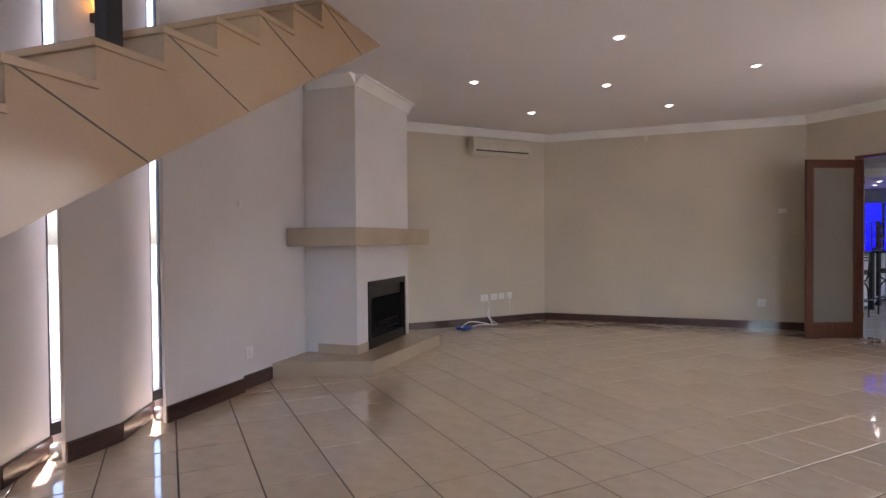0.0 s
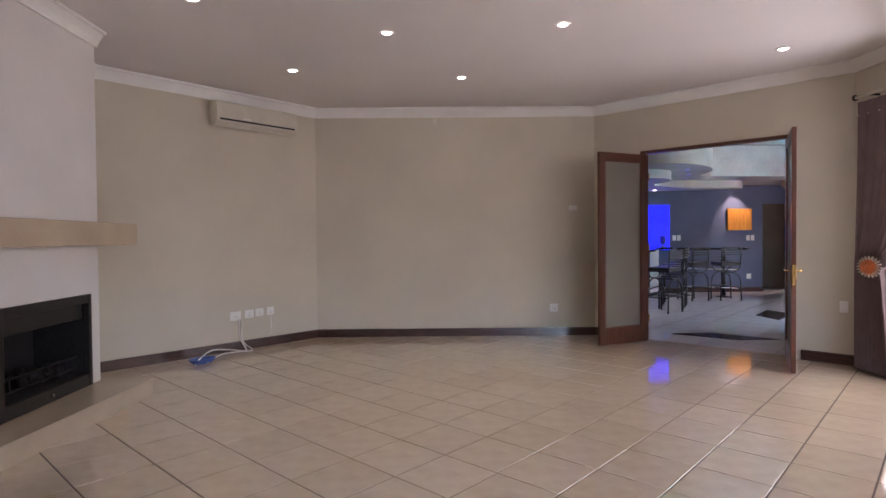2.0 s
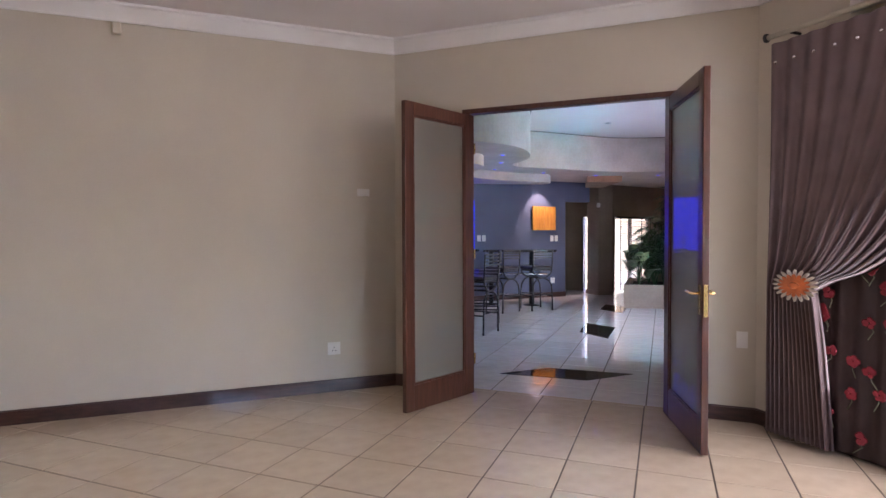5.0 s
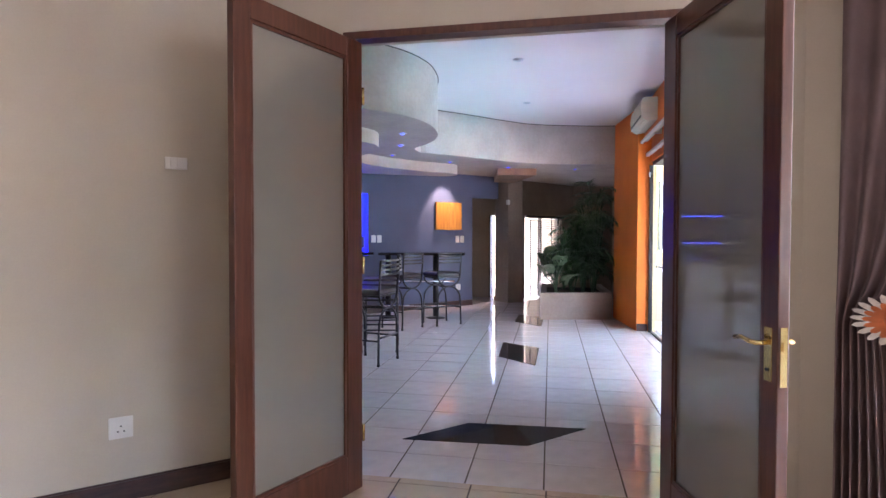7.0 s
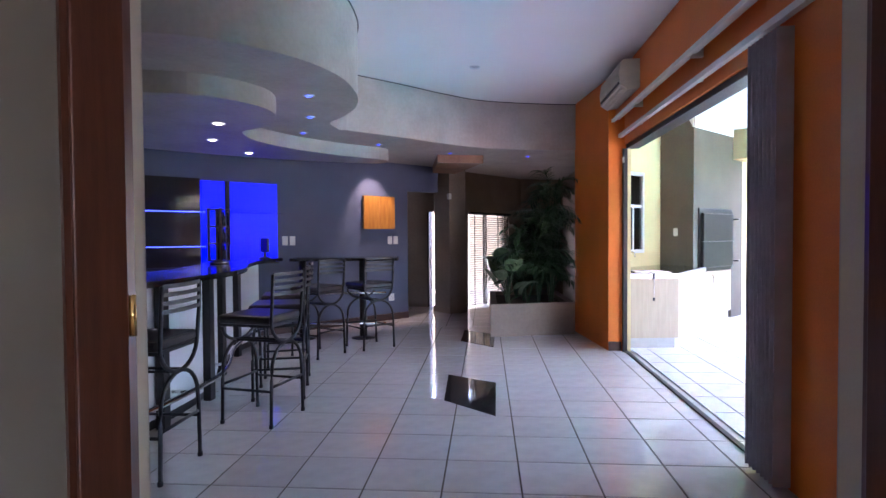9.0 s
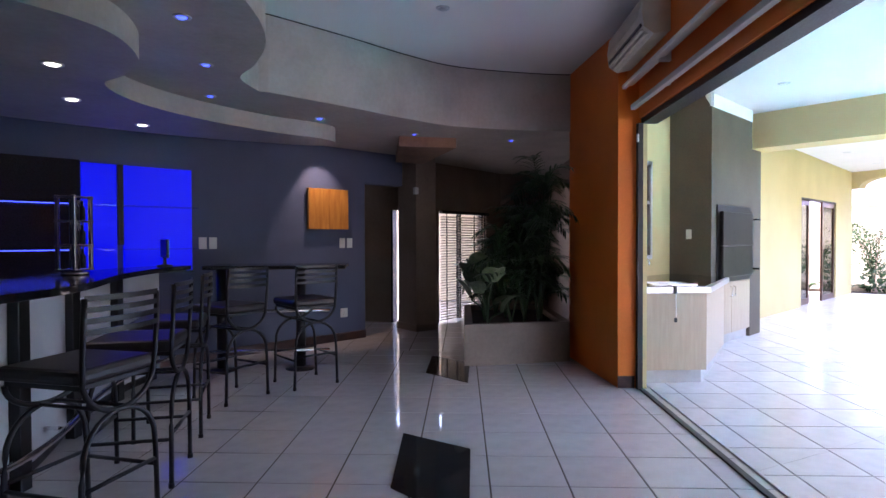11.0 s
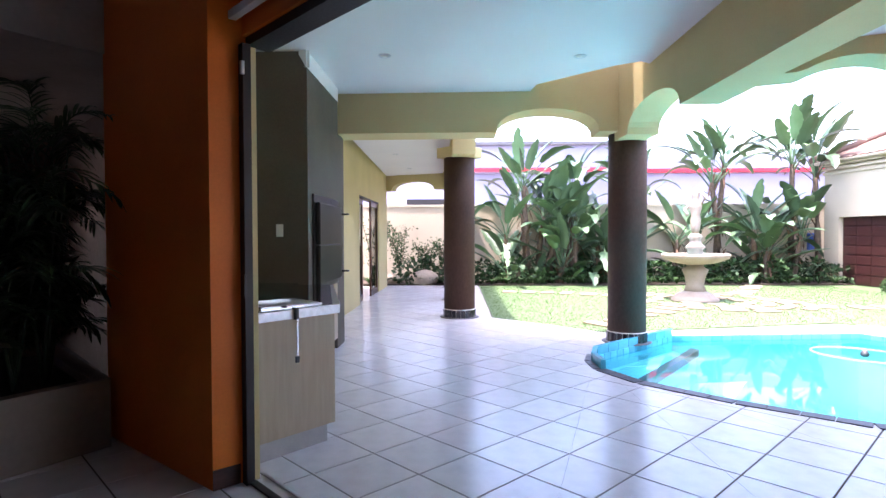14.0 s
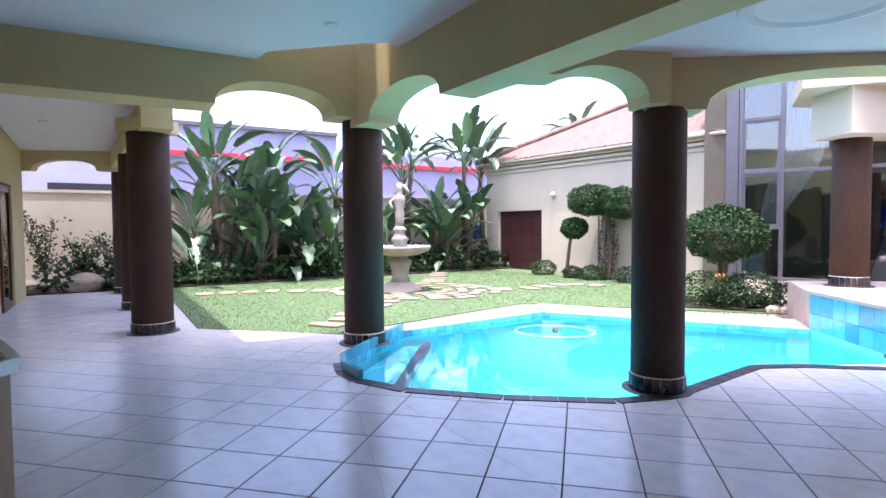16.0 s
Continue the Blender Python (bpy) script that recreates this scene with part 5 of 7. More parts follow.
def blade(bm, base, way, length, width, droop, n=6, fold=0.25):
    """A leaf blade that leaves base along way and bows down under its weight."""
    way = Vector(way).normalized()
    side = way.cross(Vector((0, 0, 1)))
    side = side.normalized() if side.length > 0.01 else Vector((1, 0, 0))
    rows, p, d = [], Vector(base), way.copy()
    for i in range(n + 1):
        t = i / n
        w = width * max(0.02, math.sin(math.pi * min(1, 0.12 + 0.88 * t)) ** 0.7)
        upv = side.cross(d).normalized()
        rows.append((bm.verts.new(p - side * w / 2 + upv * w * fold), bm.verts.new(p), bm.verts.new(p + side * w / 2 + upv * w * fold)))
        p = p + d * (length / n)
        d = (d + Vector((0, 0, -droop / n))).normalized()
    for a, b in zip(rows, rows[1:]):
        for k in (0, 1):
            f = bm.faces.new((a[k], a[k + 1], b[k + 1], b[k]))
            f.smooth = True


def house_palm(x, y, z, height, seed):
    rnd = random.Random(seed)
    ob = thing("palm_plant", "tall dark green feathery house palm in the planter", "house plant", pose(x, y, z))
    for c in range(5):
        a0 = rnd.random() * 6.28
        stem = smooth3([(0, 0, 0), (0.08 * math.cos(a0), 0.08 * math.sin(a0), height * 0.35), (0.16 * math.cos(a0), 0.16 * math.sin(a0), height * rnd.uniform(0.6, 0.8))], 5)
        part("stem", tube(bm_new(), stem, [0.014 - 0.0008 * i for i in range(len(stem))], 6), "leaf_dark", ob)
    for k in range(17):
        fr = bm_new()
        a = rnd.random() * 6.28
        z0 = height * rnd.uniform(0.08, 0.84)
        reach = rnd.uniform(0.24, 0.62)
        lift = rnd.uniform(0.12, 0.36)
        spine = smooth3([(0.05 * math.cos(a), 0.05 * math.sin(a), z0), (reach * 0.45 * math.cos(a), reach * 0.45 * math.sin(a), z0 + lift), (reach * math.cos(a), reach * math.sin(a), z0 + lift * rnd.uniform(0.4, 1.1))], 8)
        tube(fr, spine, 0.004, 5)
        for i in range(3, len(spine)):
            d = (spine[i] - spine[i - 1]).normalized()
            sd = d.cross(Vector((0, 0, 1))).normalized()
            for sg in (-1, 1):
                blade(fr, spine[i], d * 0.9 + sd * sg + Vector((0, 0, rnd.uniform(-0.2, 0.3))), rnd.uniform(0.14, 0.24), 0.024, 0.9, 4)
        part("frond", fr, "leaf_dark", ob)
    return ob


for i, (x, y, h) in enumerate(((14.42, 1.70, 2.0), (14.62, 1.64, 1.75), (14.38, 1.86, 1.35), (14.85, 1.80, 1.45), (14.36, 2.02, 0.95), (14.75, 2.05, 1.1), (15.2, 1.80, 1.35), (15.1, 2.15, 0.9))):
    house_palm(x, y, 0.38, h, 20 + i)


def broad_plant(x, y, z, seed, n=11):
    rnd = random.Random(seed)
    ob = thing("dumb_cane", "broad variegated leaves of a house plant in the planter", "house plant", pose(x, y, z))
    M.setdefault("leaf_varieg", material("variegated_leaf", (0.20, 0.25, 0.15), 0.4, 0.3, 16, 0.0, 80, colour2=(0.05, 0.10, 0.04)))
    for k in range(n):
        a = 6.28 * k / n + rnd.random() * 0.5
        h = rnd.uniform(0.15, 0.62)
        tip = (0.18 * math.cos(a), 0.18 * math.sin(a), h)
        part("stalk", tube(bm_new(), smooth3([(0, 0, 0), (0.05 * math.cos(a), 0.05 * math.sin(a), h * 0.6), tip], 4), 0.009, 6), "leaf_dark", ob)
        lf = bm_new()
        blade(lf, tip, (math.cos(a), math.sin(a), rnd.uniform(0.8, 3.0)), rnd.uniform(0.26, 0.42), rnd.uniform(0.18, 0.28), rnd.uniform(0.6, 2.2), 8, 0.12)
        part("leaf", lf, "leaf_varieg", ob)


broad_plant(14.12, 2.30, 0.38, 3, 6)
broad_plant(14.48, 2.32, 0.38, 5, 7)

# Lounge beyond: blind-covered sliding door, narrow door, picture, sensor
m, _ = frame_of((18.35, 1.85), (16.7, 3.05))
blind = thing("venetian_blind", "wooden slatted blind over the lounge sliding door", "blind", m @ Matrix.Translation((0.52, 0.03, 0)))
part("headrail", box(bm_new(), (0, -0.02, 1.76), (1.36, 0.04, 1.81), None, 0.004), "bronze", blind)
for i in range(40):
    part("slat", box(bm_new(), (0.0, -0.020, -0.0012), (1.34, 0.020, 0.0012), pose(0.01, 0.0, 0.05 + i * 0.0425, 34, 0, 0)), "paper_white", blind)
for x in (0.12, 0.45, 0.95, 1.22):
    part("ladder_tape", box(bm_new(), (x - 0.012, 0.022, 0.04), (x + 0.012, 0.025, 1.76)), "bronze", blind)
for x in (0.2, 0.85):
    part("cord", tube(bm_new(), [(x, 0.0, 0.05), (x, 0.0, 1.76)], 0.003, 5), "plastic_cream", blind)
fr = thing("door_3", "dark frame of the lounge sliding door", "door frame", m @ Matrix.Translation((0.52, -0.10, 0)), kind="structure")
bm = bm_new()
for x in (0.0, 0.66, 1.31):
    box(bm, (x, -0.03, 0.0), (x + 0.05, 0.03, 1.80))
part("door_frame", bm, "bronze", fr)
m2, _ = frame_of((16.75, 3.0), (17.3, 5.5))
fr = thing("door_4", "narrow door standing ajar to the bright outside", "door", m2 @ Matrix.Translation((0.55, -0.1, 0)), kind="structure")
part("door_frame", box(bm_new(), (-0.03, -0.06, 0.0), (0.0, 0.11, 1.82)), "bronze", fr)
part("door_frame", box(bm_new(), (0.17, -0.06, 0.0), (0.20, 0.11, 1.82)), "bronze", fr)
part("door_handle", tube(bm_new(), [(0.0, 0.10, 0.95), (0.0, 0.10, 1.12)], 0.012), "black", fr)
sp = thing("small_picture", "small dark picture on the lounge wall", "picture", on_wall((18.6, 0.9), (18.3, 1.95), 18.4, 1.6, 1.55))
part("picture_frame", box(bm_new(), (-0.2, 0.003, -0.25), (0.2, 0.03, 0.25), None, 0.006), "bronze", sp)
se = thing("alarm_sensor", "small white alarm sensor on the pillar", "sensor", pose(15.99, 3.26, 2.05, 0, 0, 130))
part("housing", box(bm_new(), (-0.03, -0.02, -0.05), (0.03, 0.045, 0.05), None, 0.01), "plastic_white", se)

# ---- Patio: things ----
def patio_column(x, y, z0, z1, r, label):
    ob = thing("column", label, "column", pose(x, y, z0), group="patio columns")
    h = z1 - z0
    part("shaft", lathe(bm_new(), [(r, 0.14), (r, h - 0.012), (r - 0.01, h)], None, 40), "column", ob, "dark brown marbled plaster shaft")
    part("foot_ring", lathe(bm_new(), [(r + 0.07, 0.0), (r + 0.07, 0.006), (r + 0.02, 0.010)], None, 40), "coping", ob)
    part("grout_band", lathe(bm_new(), [(r + 0.008, 0.006), (r + 0.008, 0.143)], None, 40), "grout_white", ob)
    n = 22
    me = None
    for i in range(n):
        a = 2 * math.pi * i / n
        if me is None:
            w = 2 * math.pi * (r + 0.01) / n * 0.90
            t = part("band_tile", box(bm_new(), (r + 0.002, -w / 2, 0.012), (r + 0.014, w / 2, 0.132), None, 0.002), "column_tile", ob)
            me = t.data
        else:
            t = new("band_tile", me)
            t.parent = ob
        t.matrix_local = Matrix.Rotation(a, 4, "Z")
    return ob


for (x, y), z1, r in ((C1, 2.63, 0.255), (C2, 2.63, 0.235), (C3, 2.335, 0.215), ((18.4, -6.05), 2.63, 0.23), ((20.4, -7.95), 2.63, 0.23)):
    patio_column(x, y, 0.0, z1, r, "round dark brown column with a tiled foot on the patio")
for (x, y), w, top in ((C1, 0.265, 2.80), (C2, 0.20, 2.66)):
    cp = tagged(part("capital", box(bm_new(), (x - w, y - w, 2.631), (x + w, y + w, top), Matrix.Identity(4), 0.01), "yellow"), "pale yellow block between column and beam", "capital", kind="structure")

sinkw = thing("sink_cabinet", "pale maple outdoor sink cabinet with steel worktop", "cabinet")
CAB = [(13.10, 0.925), (13.155, 0.33), (14.40, -0.42), (14.85, 0.12), (14.10, 0.925)]
part("carcass", prism(bm_new(), CAB, 0.13, 0.845), "maple", sinkw)
part("end_panel", prism(bm_new(), [(13.08, 0.925), (13.135, 0.32), (13.153, 0.33), (13.098, 0.925)], 0.13, 0.845), "maple", sinkw)
part("plinth", prism(bm_new(), [(13.13, 0.925), (13.185, 0.35), (14.40, -0.36), (14.8, 0.12), (14.1, 0.925)], 0.0, 0.13), "plinth_grey", sinkw, "grey laminate plinth")
TOP = [(13.05, 0.927), (13.115, 0.29), (14.39, -0.475), (14.88, 0.13), (14.11, 0.927)]
part("worktop", prism(bm_new(), TOP, 0.845, 0.90), "aluminium", sinkw, "stainless steel worktop with raised edge")
part("worktop_inlay", prism(bm_new(), [(13.09, 0.91), (13.15, 0.325), (14.39, -0.44), (14.84, 0.13), (14.09, 0.91)], 0.90, 0.905), "granite", sinkw)
bm = bm_new()
for lo, hi in (((13.15, 0.40, 0.906), (13.52, 0.415, 0.92)), ((13.15, 0.80, 0.906), (13.52, 0.815, 0.92)), ((13.15, 0.415, 0.906), (13.165, 0.80, 0.92)), ((13.505, 0.415, 0.906), (13.52, 0.80, 0.92))):
    box(bm, lo, hi)
part("basin_rim", bm, "chrome", sinkw)
part("basin", box(bm_new(), (13.165, 0.415, 0.9055), (13.505, 0.80, 0.9085)), "aluminium", sinkw)
tap = thing("tap", "chrome swan-neck tap behind the sink", "tap", pose(13.44, 0.85, 0.905))
part("body", lathe(bm_new(), [(0.024, 0), (0.02, 0.02), (0.015, 0.06)], None, 16), "chrome", tap)
part("spout", tube(bm_new(), smooth3([(0, 0, 0.05), (0, 0, 0.2), (-0.05, -0.02, 0.25), (-0.13, -0.05, 0.235), (-0.145, -0.055, 0.19)], 5), 0.011, 10), "chrome", tap)
part("lever", tube(bm_new(), [(0.0, 0.0, 0.06), (0.06, -0.02, 0.085)], 0.007), "chrome", tap)
keys = thing("key_chain", "beaded key chain hanging from the cabinet edge", "key chain", pose(13.085, 0.63, 0.0))
bm = bm_new()
for i in range(14):
    bmesh.ops.create_icosphere(bm, subdivisions=1, radius=0.007, matrix=Matrix.Translation((-0.028, 0, 0.84 - i * 0.016)))
part("beads", bm, "chrome", keys)
part("key", box(bm_new(), (-0.032, -0.012, 0.58), (-0.022, 0.014, 0.62), None, 0.002), "black", keys)
part("strap", box(bm_new(), (-0.032, -0.010, 0.84), (0.02, 0.010, 0.912), None, 0.002), "black", keys)

# Built-in barbecue in the angled wall: x along the wall to the walkway, y out of it
m, _ = frame_of((16.3, -1.25), (14.9, 0.15))
braai = thing("barbecue", "built-in barbecue with dark olive hood and black steel doors", "barbecue", m.copy())
L = (Vector((16.3, -1.25)) - Vector((14.9, 0.15))).length
part("hood", box(bm_new(), (0.32, 0.004, 0.80), (1.69, 0.52, 3.09), None, 0.004), "olive", braai, "dark olive plastered hood")
part("pier", box(bm_new(), (-0.10, 0.004, 0.0), (0.318, 0.50, 2.58), None, 0.004), "olive", braai)
part("firebox_plate", box(bm_new(), (0.40, 0.522, 0.80), (1.55, 0.54, 1.76), None, 0.004), "black", braai, "black steel back plate")
part("door", box(bm_new(), (0.46, 0.542, 1.26), (1.50, 0.59, 1.68), None, 0.01), "black", braai, "black steel barbecue door")
part("door", box(bm_new(), (0.46, 0.542, 0.86), (1.50, 0.59, 1.255), None, 0.01), "black", braai, "black steel barbecue door")
for z in (1.60, 0.94):
    part("handle", tube(bm_new(), [(0.46, 0.58, z), (0.46, 0.66, z), (0.43, 0.66, z)], 0.012), "black", braai)
base = thing("base_cabinet", "pale maple base cabinet under the barbecue", "cabinet", m.copy())
part("carcass", box(bm_new(), (0.33, 0.004, 0.12), (1.66, 0.49, 0.795)), "maple", base)
for x0, x1 in ((0.35, 1.0), (1.006, 1.65)):
    d_ = part("door", box(bm_new(), (x0, 0.492, 0.13), (x1, 0.51, 0.79), None, 0.003), "maple", base)
    hx = x1 - 0.05 if x0 < 0.6 else x0 + 0.05
    part("handle", tube(bm_new(), [(hx, 0.51, 0.60), (hx, 0.54, 0.61), (hx, 0.54, 0.72), (hx, 0.51, 0.73)], 0.006), "chrome", d_)
part("plinth", box(bm_new(), (0.33, 0.10, 0.0), (1.66, 0.46, 0.12)), "plinth_grey", base)
part("worktop", box(bm_new(), (1.70, 0.004, 0.855), (2.35, 0.42, 0.90), None, 0.004), "granite", base, "black granite worktop")
plate("light_switch", on_wall((15.4, 0.245), (14.735, -0.42), 14.93, -0.23, 1.40), 0.07, 0.12, "white switch on the olive hood", "switch", "switch")
cornice((15.1, -0.06), (14.735, -0.425), H3, 0.16)
cornice((14.735, -0.425), (15.70, -1.39), H3, 0.16)
w5 = thing("window_6", "narrow pale-framed window in the angled wall behind the outdoor sink", "window", frame_of((14.9, 0.15), (14.22, 0.82))[0] @ Matrix.Translation((0.235, 0, 0)), kind="structure")
part("pane", box(bm_new(), (0.05, 0.004, 1.15), (0.41, 0.008, 2.22)), "glass_dark", w5)
# Dark sheet on the solid wall, standing in for an unlit room
part("dark_backing", box(bm_new(), (0.03, 0.0015, 1.13), (0.43, 0.0035, 2.24)), "bronze", w5)
bm = bm_new()
for lo, hi in (((0, 0.002, 1.10), (0.05, 0.035, 2.27)), ((0.41, 0.002, 1.10), (0.46, 0.035, 2.27)), ((0.05, 0.002, 1.10), (0.41, 0.035, 1.15)), ((0.05, 0.002, 2.22), (0.41, 0.035, 2.27)), ((0.05, 0.004, 1.76), (0.41, 0.022, 1.80)), ((0.26, 0.004, 1.15), (0.29, 0.020, 1.76))):
    box(bm, lo, hi)
part("window_frame", bm, "aluminium", w5)
m, _ = frame_of((21.9, -6.95), (14.9, 0.15))
ext = thing("door_5", "dark timber sliding door standing open to the walkway", "sliding door", m @ Matrix.Translation((1.5, -0.1, 0)), kind="structure")
for x0, x1, y in ((0.0, 1.0, 0.05), (1.75, 2.6, 0.0)):
    bm = bm_new()
    for lo, hi in (((x0, y - 0.02, 0), (x0 + 0.09, y + 0.02, 2.12)), ((x1 - 0.09, y - 0.02, 0), (x1, y + 0.02, 2.12)), ((x0 + 0.09, y - 0.02, 0), (x1 - 0.09, y + 0.02, 0.12)), ((x0 + 0.09, y - 0.02, 2.02), (x1 - 0.09, y + 0.02, 2.12))):
        box(bm, lo, hi)
    part("door_frame", bm, "mahogany", ext)
    part("pane", box(bm_new(), (x0 + 0.09, y - 0.004, 0.12), (x1 - 0.09, y + 0.004, 2.02)), "glass_dark", ext)
part("head", box(bm_new(), (0, -0.05, 2.12), (2.6, 0.10, 2.15)), "bronze", ext)
part("inner_wall", box(bm_new(), (-0.2, -1.5, 0.0), (2.8, -1.4, 2.5)), "wall_white", ext)
for x, y, z in ((14.37, -1.06, H3), (13.07, -2.46, H3), (13.70, 0.11, H3), (11.0, -0.6, H3)):
    downlight(x, y, z, "plastic_white", "round white recessed downlight in the patio ceiling, unlit")
for x, y, z in ((18.6, -4.6, 2.95), (20.2, -6.3, 2.95), (17.3, -3.4, 2.95)):
    downlight(x, y, z, "plastic_white", "round white recessed downlight in the walkway ceiling, unlit")
dome = thing("ceiling_dome", "round recessed white ceiling dome over the pool side", "ceiling recess", pose(9.62, -1.83, 2.72), kind="structure")
part("dome_ring", lathe(bm_new(), [(0.46, -0.002), (0.45, -0.025), (0.39, -0.035), (0.36, -0.012)], None, 48), "cornice", dome)

# ---- Pool ----
POOL_A = [(13.36, -3.25), (13.20, -2.95), (12.94, -2.70), (12.44, -2.52), (11.62, -2.50), (10.75, -2.60), (10.33, -2.80), (9.38, -3.98), (8.07, -6.24), (11.59, -7.04), (13.30, -5.02)]
POOL_B = [(9.38, -3.98), (8.9, -4.12), (8.17, -4.17), (7.78, -4.2), (7.87, -4.8), (8.07, -6.24)]
POOL = POOL_A[:8] + POOL_B[1:5] + POOL_A[8:]
pool = thing("swimming_pool", "freeform swimming pool with bright turquoise water", "pool", kind="structure")
bm = bm_new()
n = len(POOL)
top = [bm.verts.new((x, y, -0.004)) for x, y in POOL]
bot = [bm.verts.new((x, y, -1.35)) for x, y in POOL]
for i in range(n):
    bm.faces.new((top[i], top[(i + 1) % n], bot[(i + 1) % n], bot[i]))
f = bm.faces.new(bot)
bm.normal_update()
bmesh.ops.triangulate(bm, faces=[f])
bmesh.ops.solidify(bm, geom=bm.faces[:], thickness=0.02)
part("lining", bm, "pool_lining", pool, "pale turquoise plaster lining")
bm = bm_new()
f = bm.faces.new([bm.verts.new((x, y, -0.065)) for x, y in POOL])
f.normal_update()
if f.normal.z < 0:
    f.normal_flip()
bm.normal_update()
bmesh.ops.triangulate(bm, faces=[f])
wat = part("water", bm, "water", pool, "clear rippling turquoise water")
wat.visible_shadow = False
part("step", prism(bm_new(), [(13.33, -3.25), (13.19, -2.97), (12.93, -2.73), (12.62, -2.62), (12.93, -4.95), (13.27, -5.0)], -1.33, -0.20), "pool_lining", pool)
part("step_edge", prism(bm_new(), [(12.58, -2.66), (12.68, -2.66), (12.99, -4.93), (12.89, -4.93)], -0.20, -0.11), "coping", pool, "dark tiled step edge")
part("step", prism(bm_new(), [(12.60, -2.66), (12.92, -4.93), (12.5, -5.5), (12.0, -2.62)], -1.33, -0.55), "pool_lining", pool)


def strip_pieces(line, w0, w1, z0, z1, length, mat, name, parent, gap=0.006, bev=0.004):
    """Pieces laid along a polyline, between offsets w0 and w1 to its right."""
    for p_, q_ in zip(line, line[1:]):
        m, total = frame_of(p_, q_)
        k = max(1, round(total / length))
        for i in range(k):
            a, b = total * i / k + gap / 2, total * (i + 1) / k - gap / 2
            part(name, box(bm_new(), (a, -w1, z0), (b, -w0, z1), m, bev if b - a > 0.05 else 0), mat, parent)


strip_pieces(POOL[:12], -0.03, 0.10, -0.03, 0.008, 0.2, "coping", "coping_tile", pool)
strip_pieces([(8.07, -6.24), (11.59, -7.04), (13.30, -5.02), (13.36, -3.25)], -0.025, -0.002, -0.085, 0.0, 0.14, "pool_tile", "waterline_tile", pool)
strip_pieces([(13.30, -5.02), (13.36, -3.25), (13.20, -2.95), (12.94, -2.70)], -0.025, 0.03, 0.0, 0.10, 0.22, "pool_tile", "kerb_tile", pool)
far = thing("pool_paving", "pinkish stone paving along the far pool edge", "paving", kind="structure")
strip_pieces([(7.9, -6.20), (11.62, -7.05)], 0.0, 0.42, -0.02, 0.004, 0.55, "paving", "paving_slab", far)
strip_pieces([(7.9, -6.63), (11.82, -7.53)], 0.0, 0.42, -0.02, 0.004, 0.55, "paving", "paving_slab", far)
strip_pieces([(11.62, -7.05), (13.4, -4.95)], 0.0, 0.36, -0.02, 0.004, 0.5, "paving", "paving_slab", far)
ring = thing("pool_hose", "white pool cleaner hose floating in a ring", "pool hose", pose(11.35, -5.95, -0.10))
part("hose", tube(bm_new(), [(0.55 * math.cos(a), 0.42 * math.sin(a), 0.0) for a in [k * math.pi / 24 for k in range(48)]], 0.012, 8, closed=True), "plastic_white", ring)
part("float", lathe(bm_new(), [(0.03, -0.02), (0.05, 0.01), (0.02, 0.06)], None, 14), "coping", ring)
# Raised terrace with a blue tiled face beside the pool
ter = thing("raised_terrace", "raised terrace with blue mosaic face beside the pool", "terrace", kind="structure")
part("core", prism(bm_new(), [(8.05, -6.28), (7.83, -4.78), (7.4, -3.95), (3.0, -3.9), (3.0, -8.0), (7.9, -7.6)], -0.1, 0.47), "paving", ter)
part("terrace_slab", prism(bm_new(), [(8.11, -6.28), (7.88, -4.76), (7.42, -3.9), (3.0, -3.85), (3.0, -8.0), (7.9, -7.6)], 0.47, 0.51), "paving", ter, "pale stone terrace edge")
for p_, q_ in (((7.83, -4.78), (8.05, -6.28)), ((7.4, -3.95), (7.83, -4.78))):
    m, total = frame_of(q_, p_)
    k = max(1, round(total / 0.24))
    for i in range(k):
        for j in range(2):
            part("mosaic_tile", box(bm_new(), (total * i / k + 0.003, -0.022, -0.03 + j * 0.248), (total * (i + 1) / k - 0.003, -0.002, 0.212 + j * 0.248), m), "pool_tile", ter)
patio_column(7.35, -6.95, 0.51, 2.55, 0.23, "round dark brown column with a tiled foot on the raised terrace")
beam("trim_terrace_beam", (7.75, -6.6), (3.0, -8.2), 2.55, 3.15, "cream", "pale cream beam over the raised terrace", 0.7)
slab("roof_terrace", [(8.2, -6.3), (7.9, -7.6), (3.0, -9.3), (3.0, -5.6)], 3.15, 3.4, "cream", "pale cream roof slab over the raised terrace", "roof")

# ---- Garden: walls and houses ----
bm = bm_new()
m, length = frame_of((14.1, -17.5), (27.0, -4.6))
box(bm, (0, -0.25, -0.1), (length, 0, 2.22), m)
box(bm, (0, -0.28, 2.22), (length, 0.03, 2.29), m)
structure("wall_garden", bm, "cream", "cream plastered garden boundary wall with a coping", "wall")
nb = thing("neighbour_house", "lavender-grey neighbouring house with a red trim line", "house", m @ Matrix.Translation((0, -4.5, 0)))
part("wall", box(bm_new(), (-9, -6, 0), (length + 6, 0, 3.72)), "lavender", nb)
part("wall", box(bm_new(), (4, -6, 3.72), (10.5, 0.25, 4.75)), "lavender", nb)
part("wall", box(bm_new(), (-9, -6, 3.72), (3.9, 0.1, 4.3)), "lavender", nb)
part("red_trim", box(bm_new(), (-9, 0.002, 3.72), (3.9, 0.16, 3.86)), "red", nb)
part("red_trim", box(bm_new(), (4.0, 0.252, 3.76), (10.5, 0.32, 3.90)), "red", nb)
part("roof_edge", box(bm_new(), (4, -6, 4.75), (10.6, 0.4, 4.87)), "frame_grey", nb)
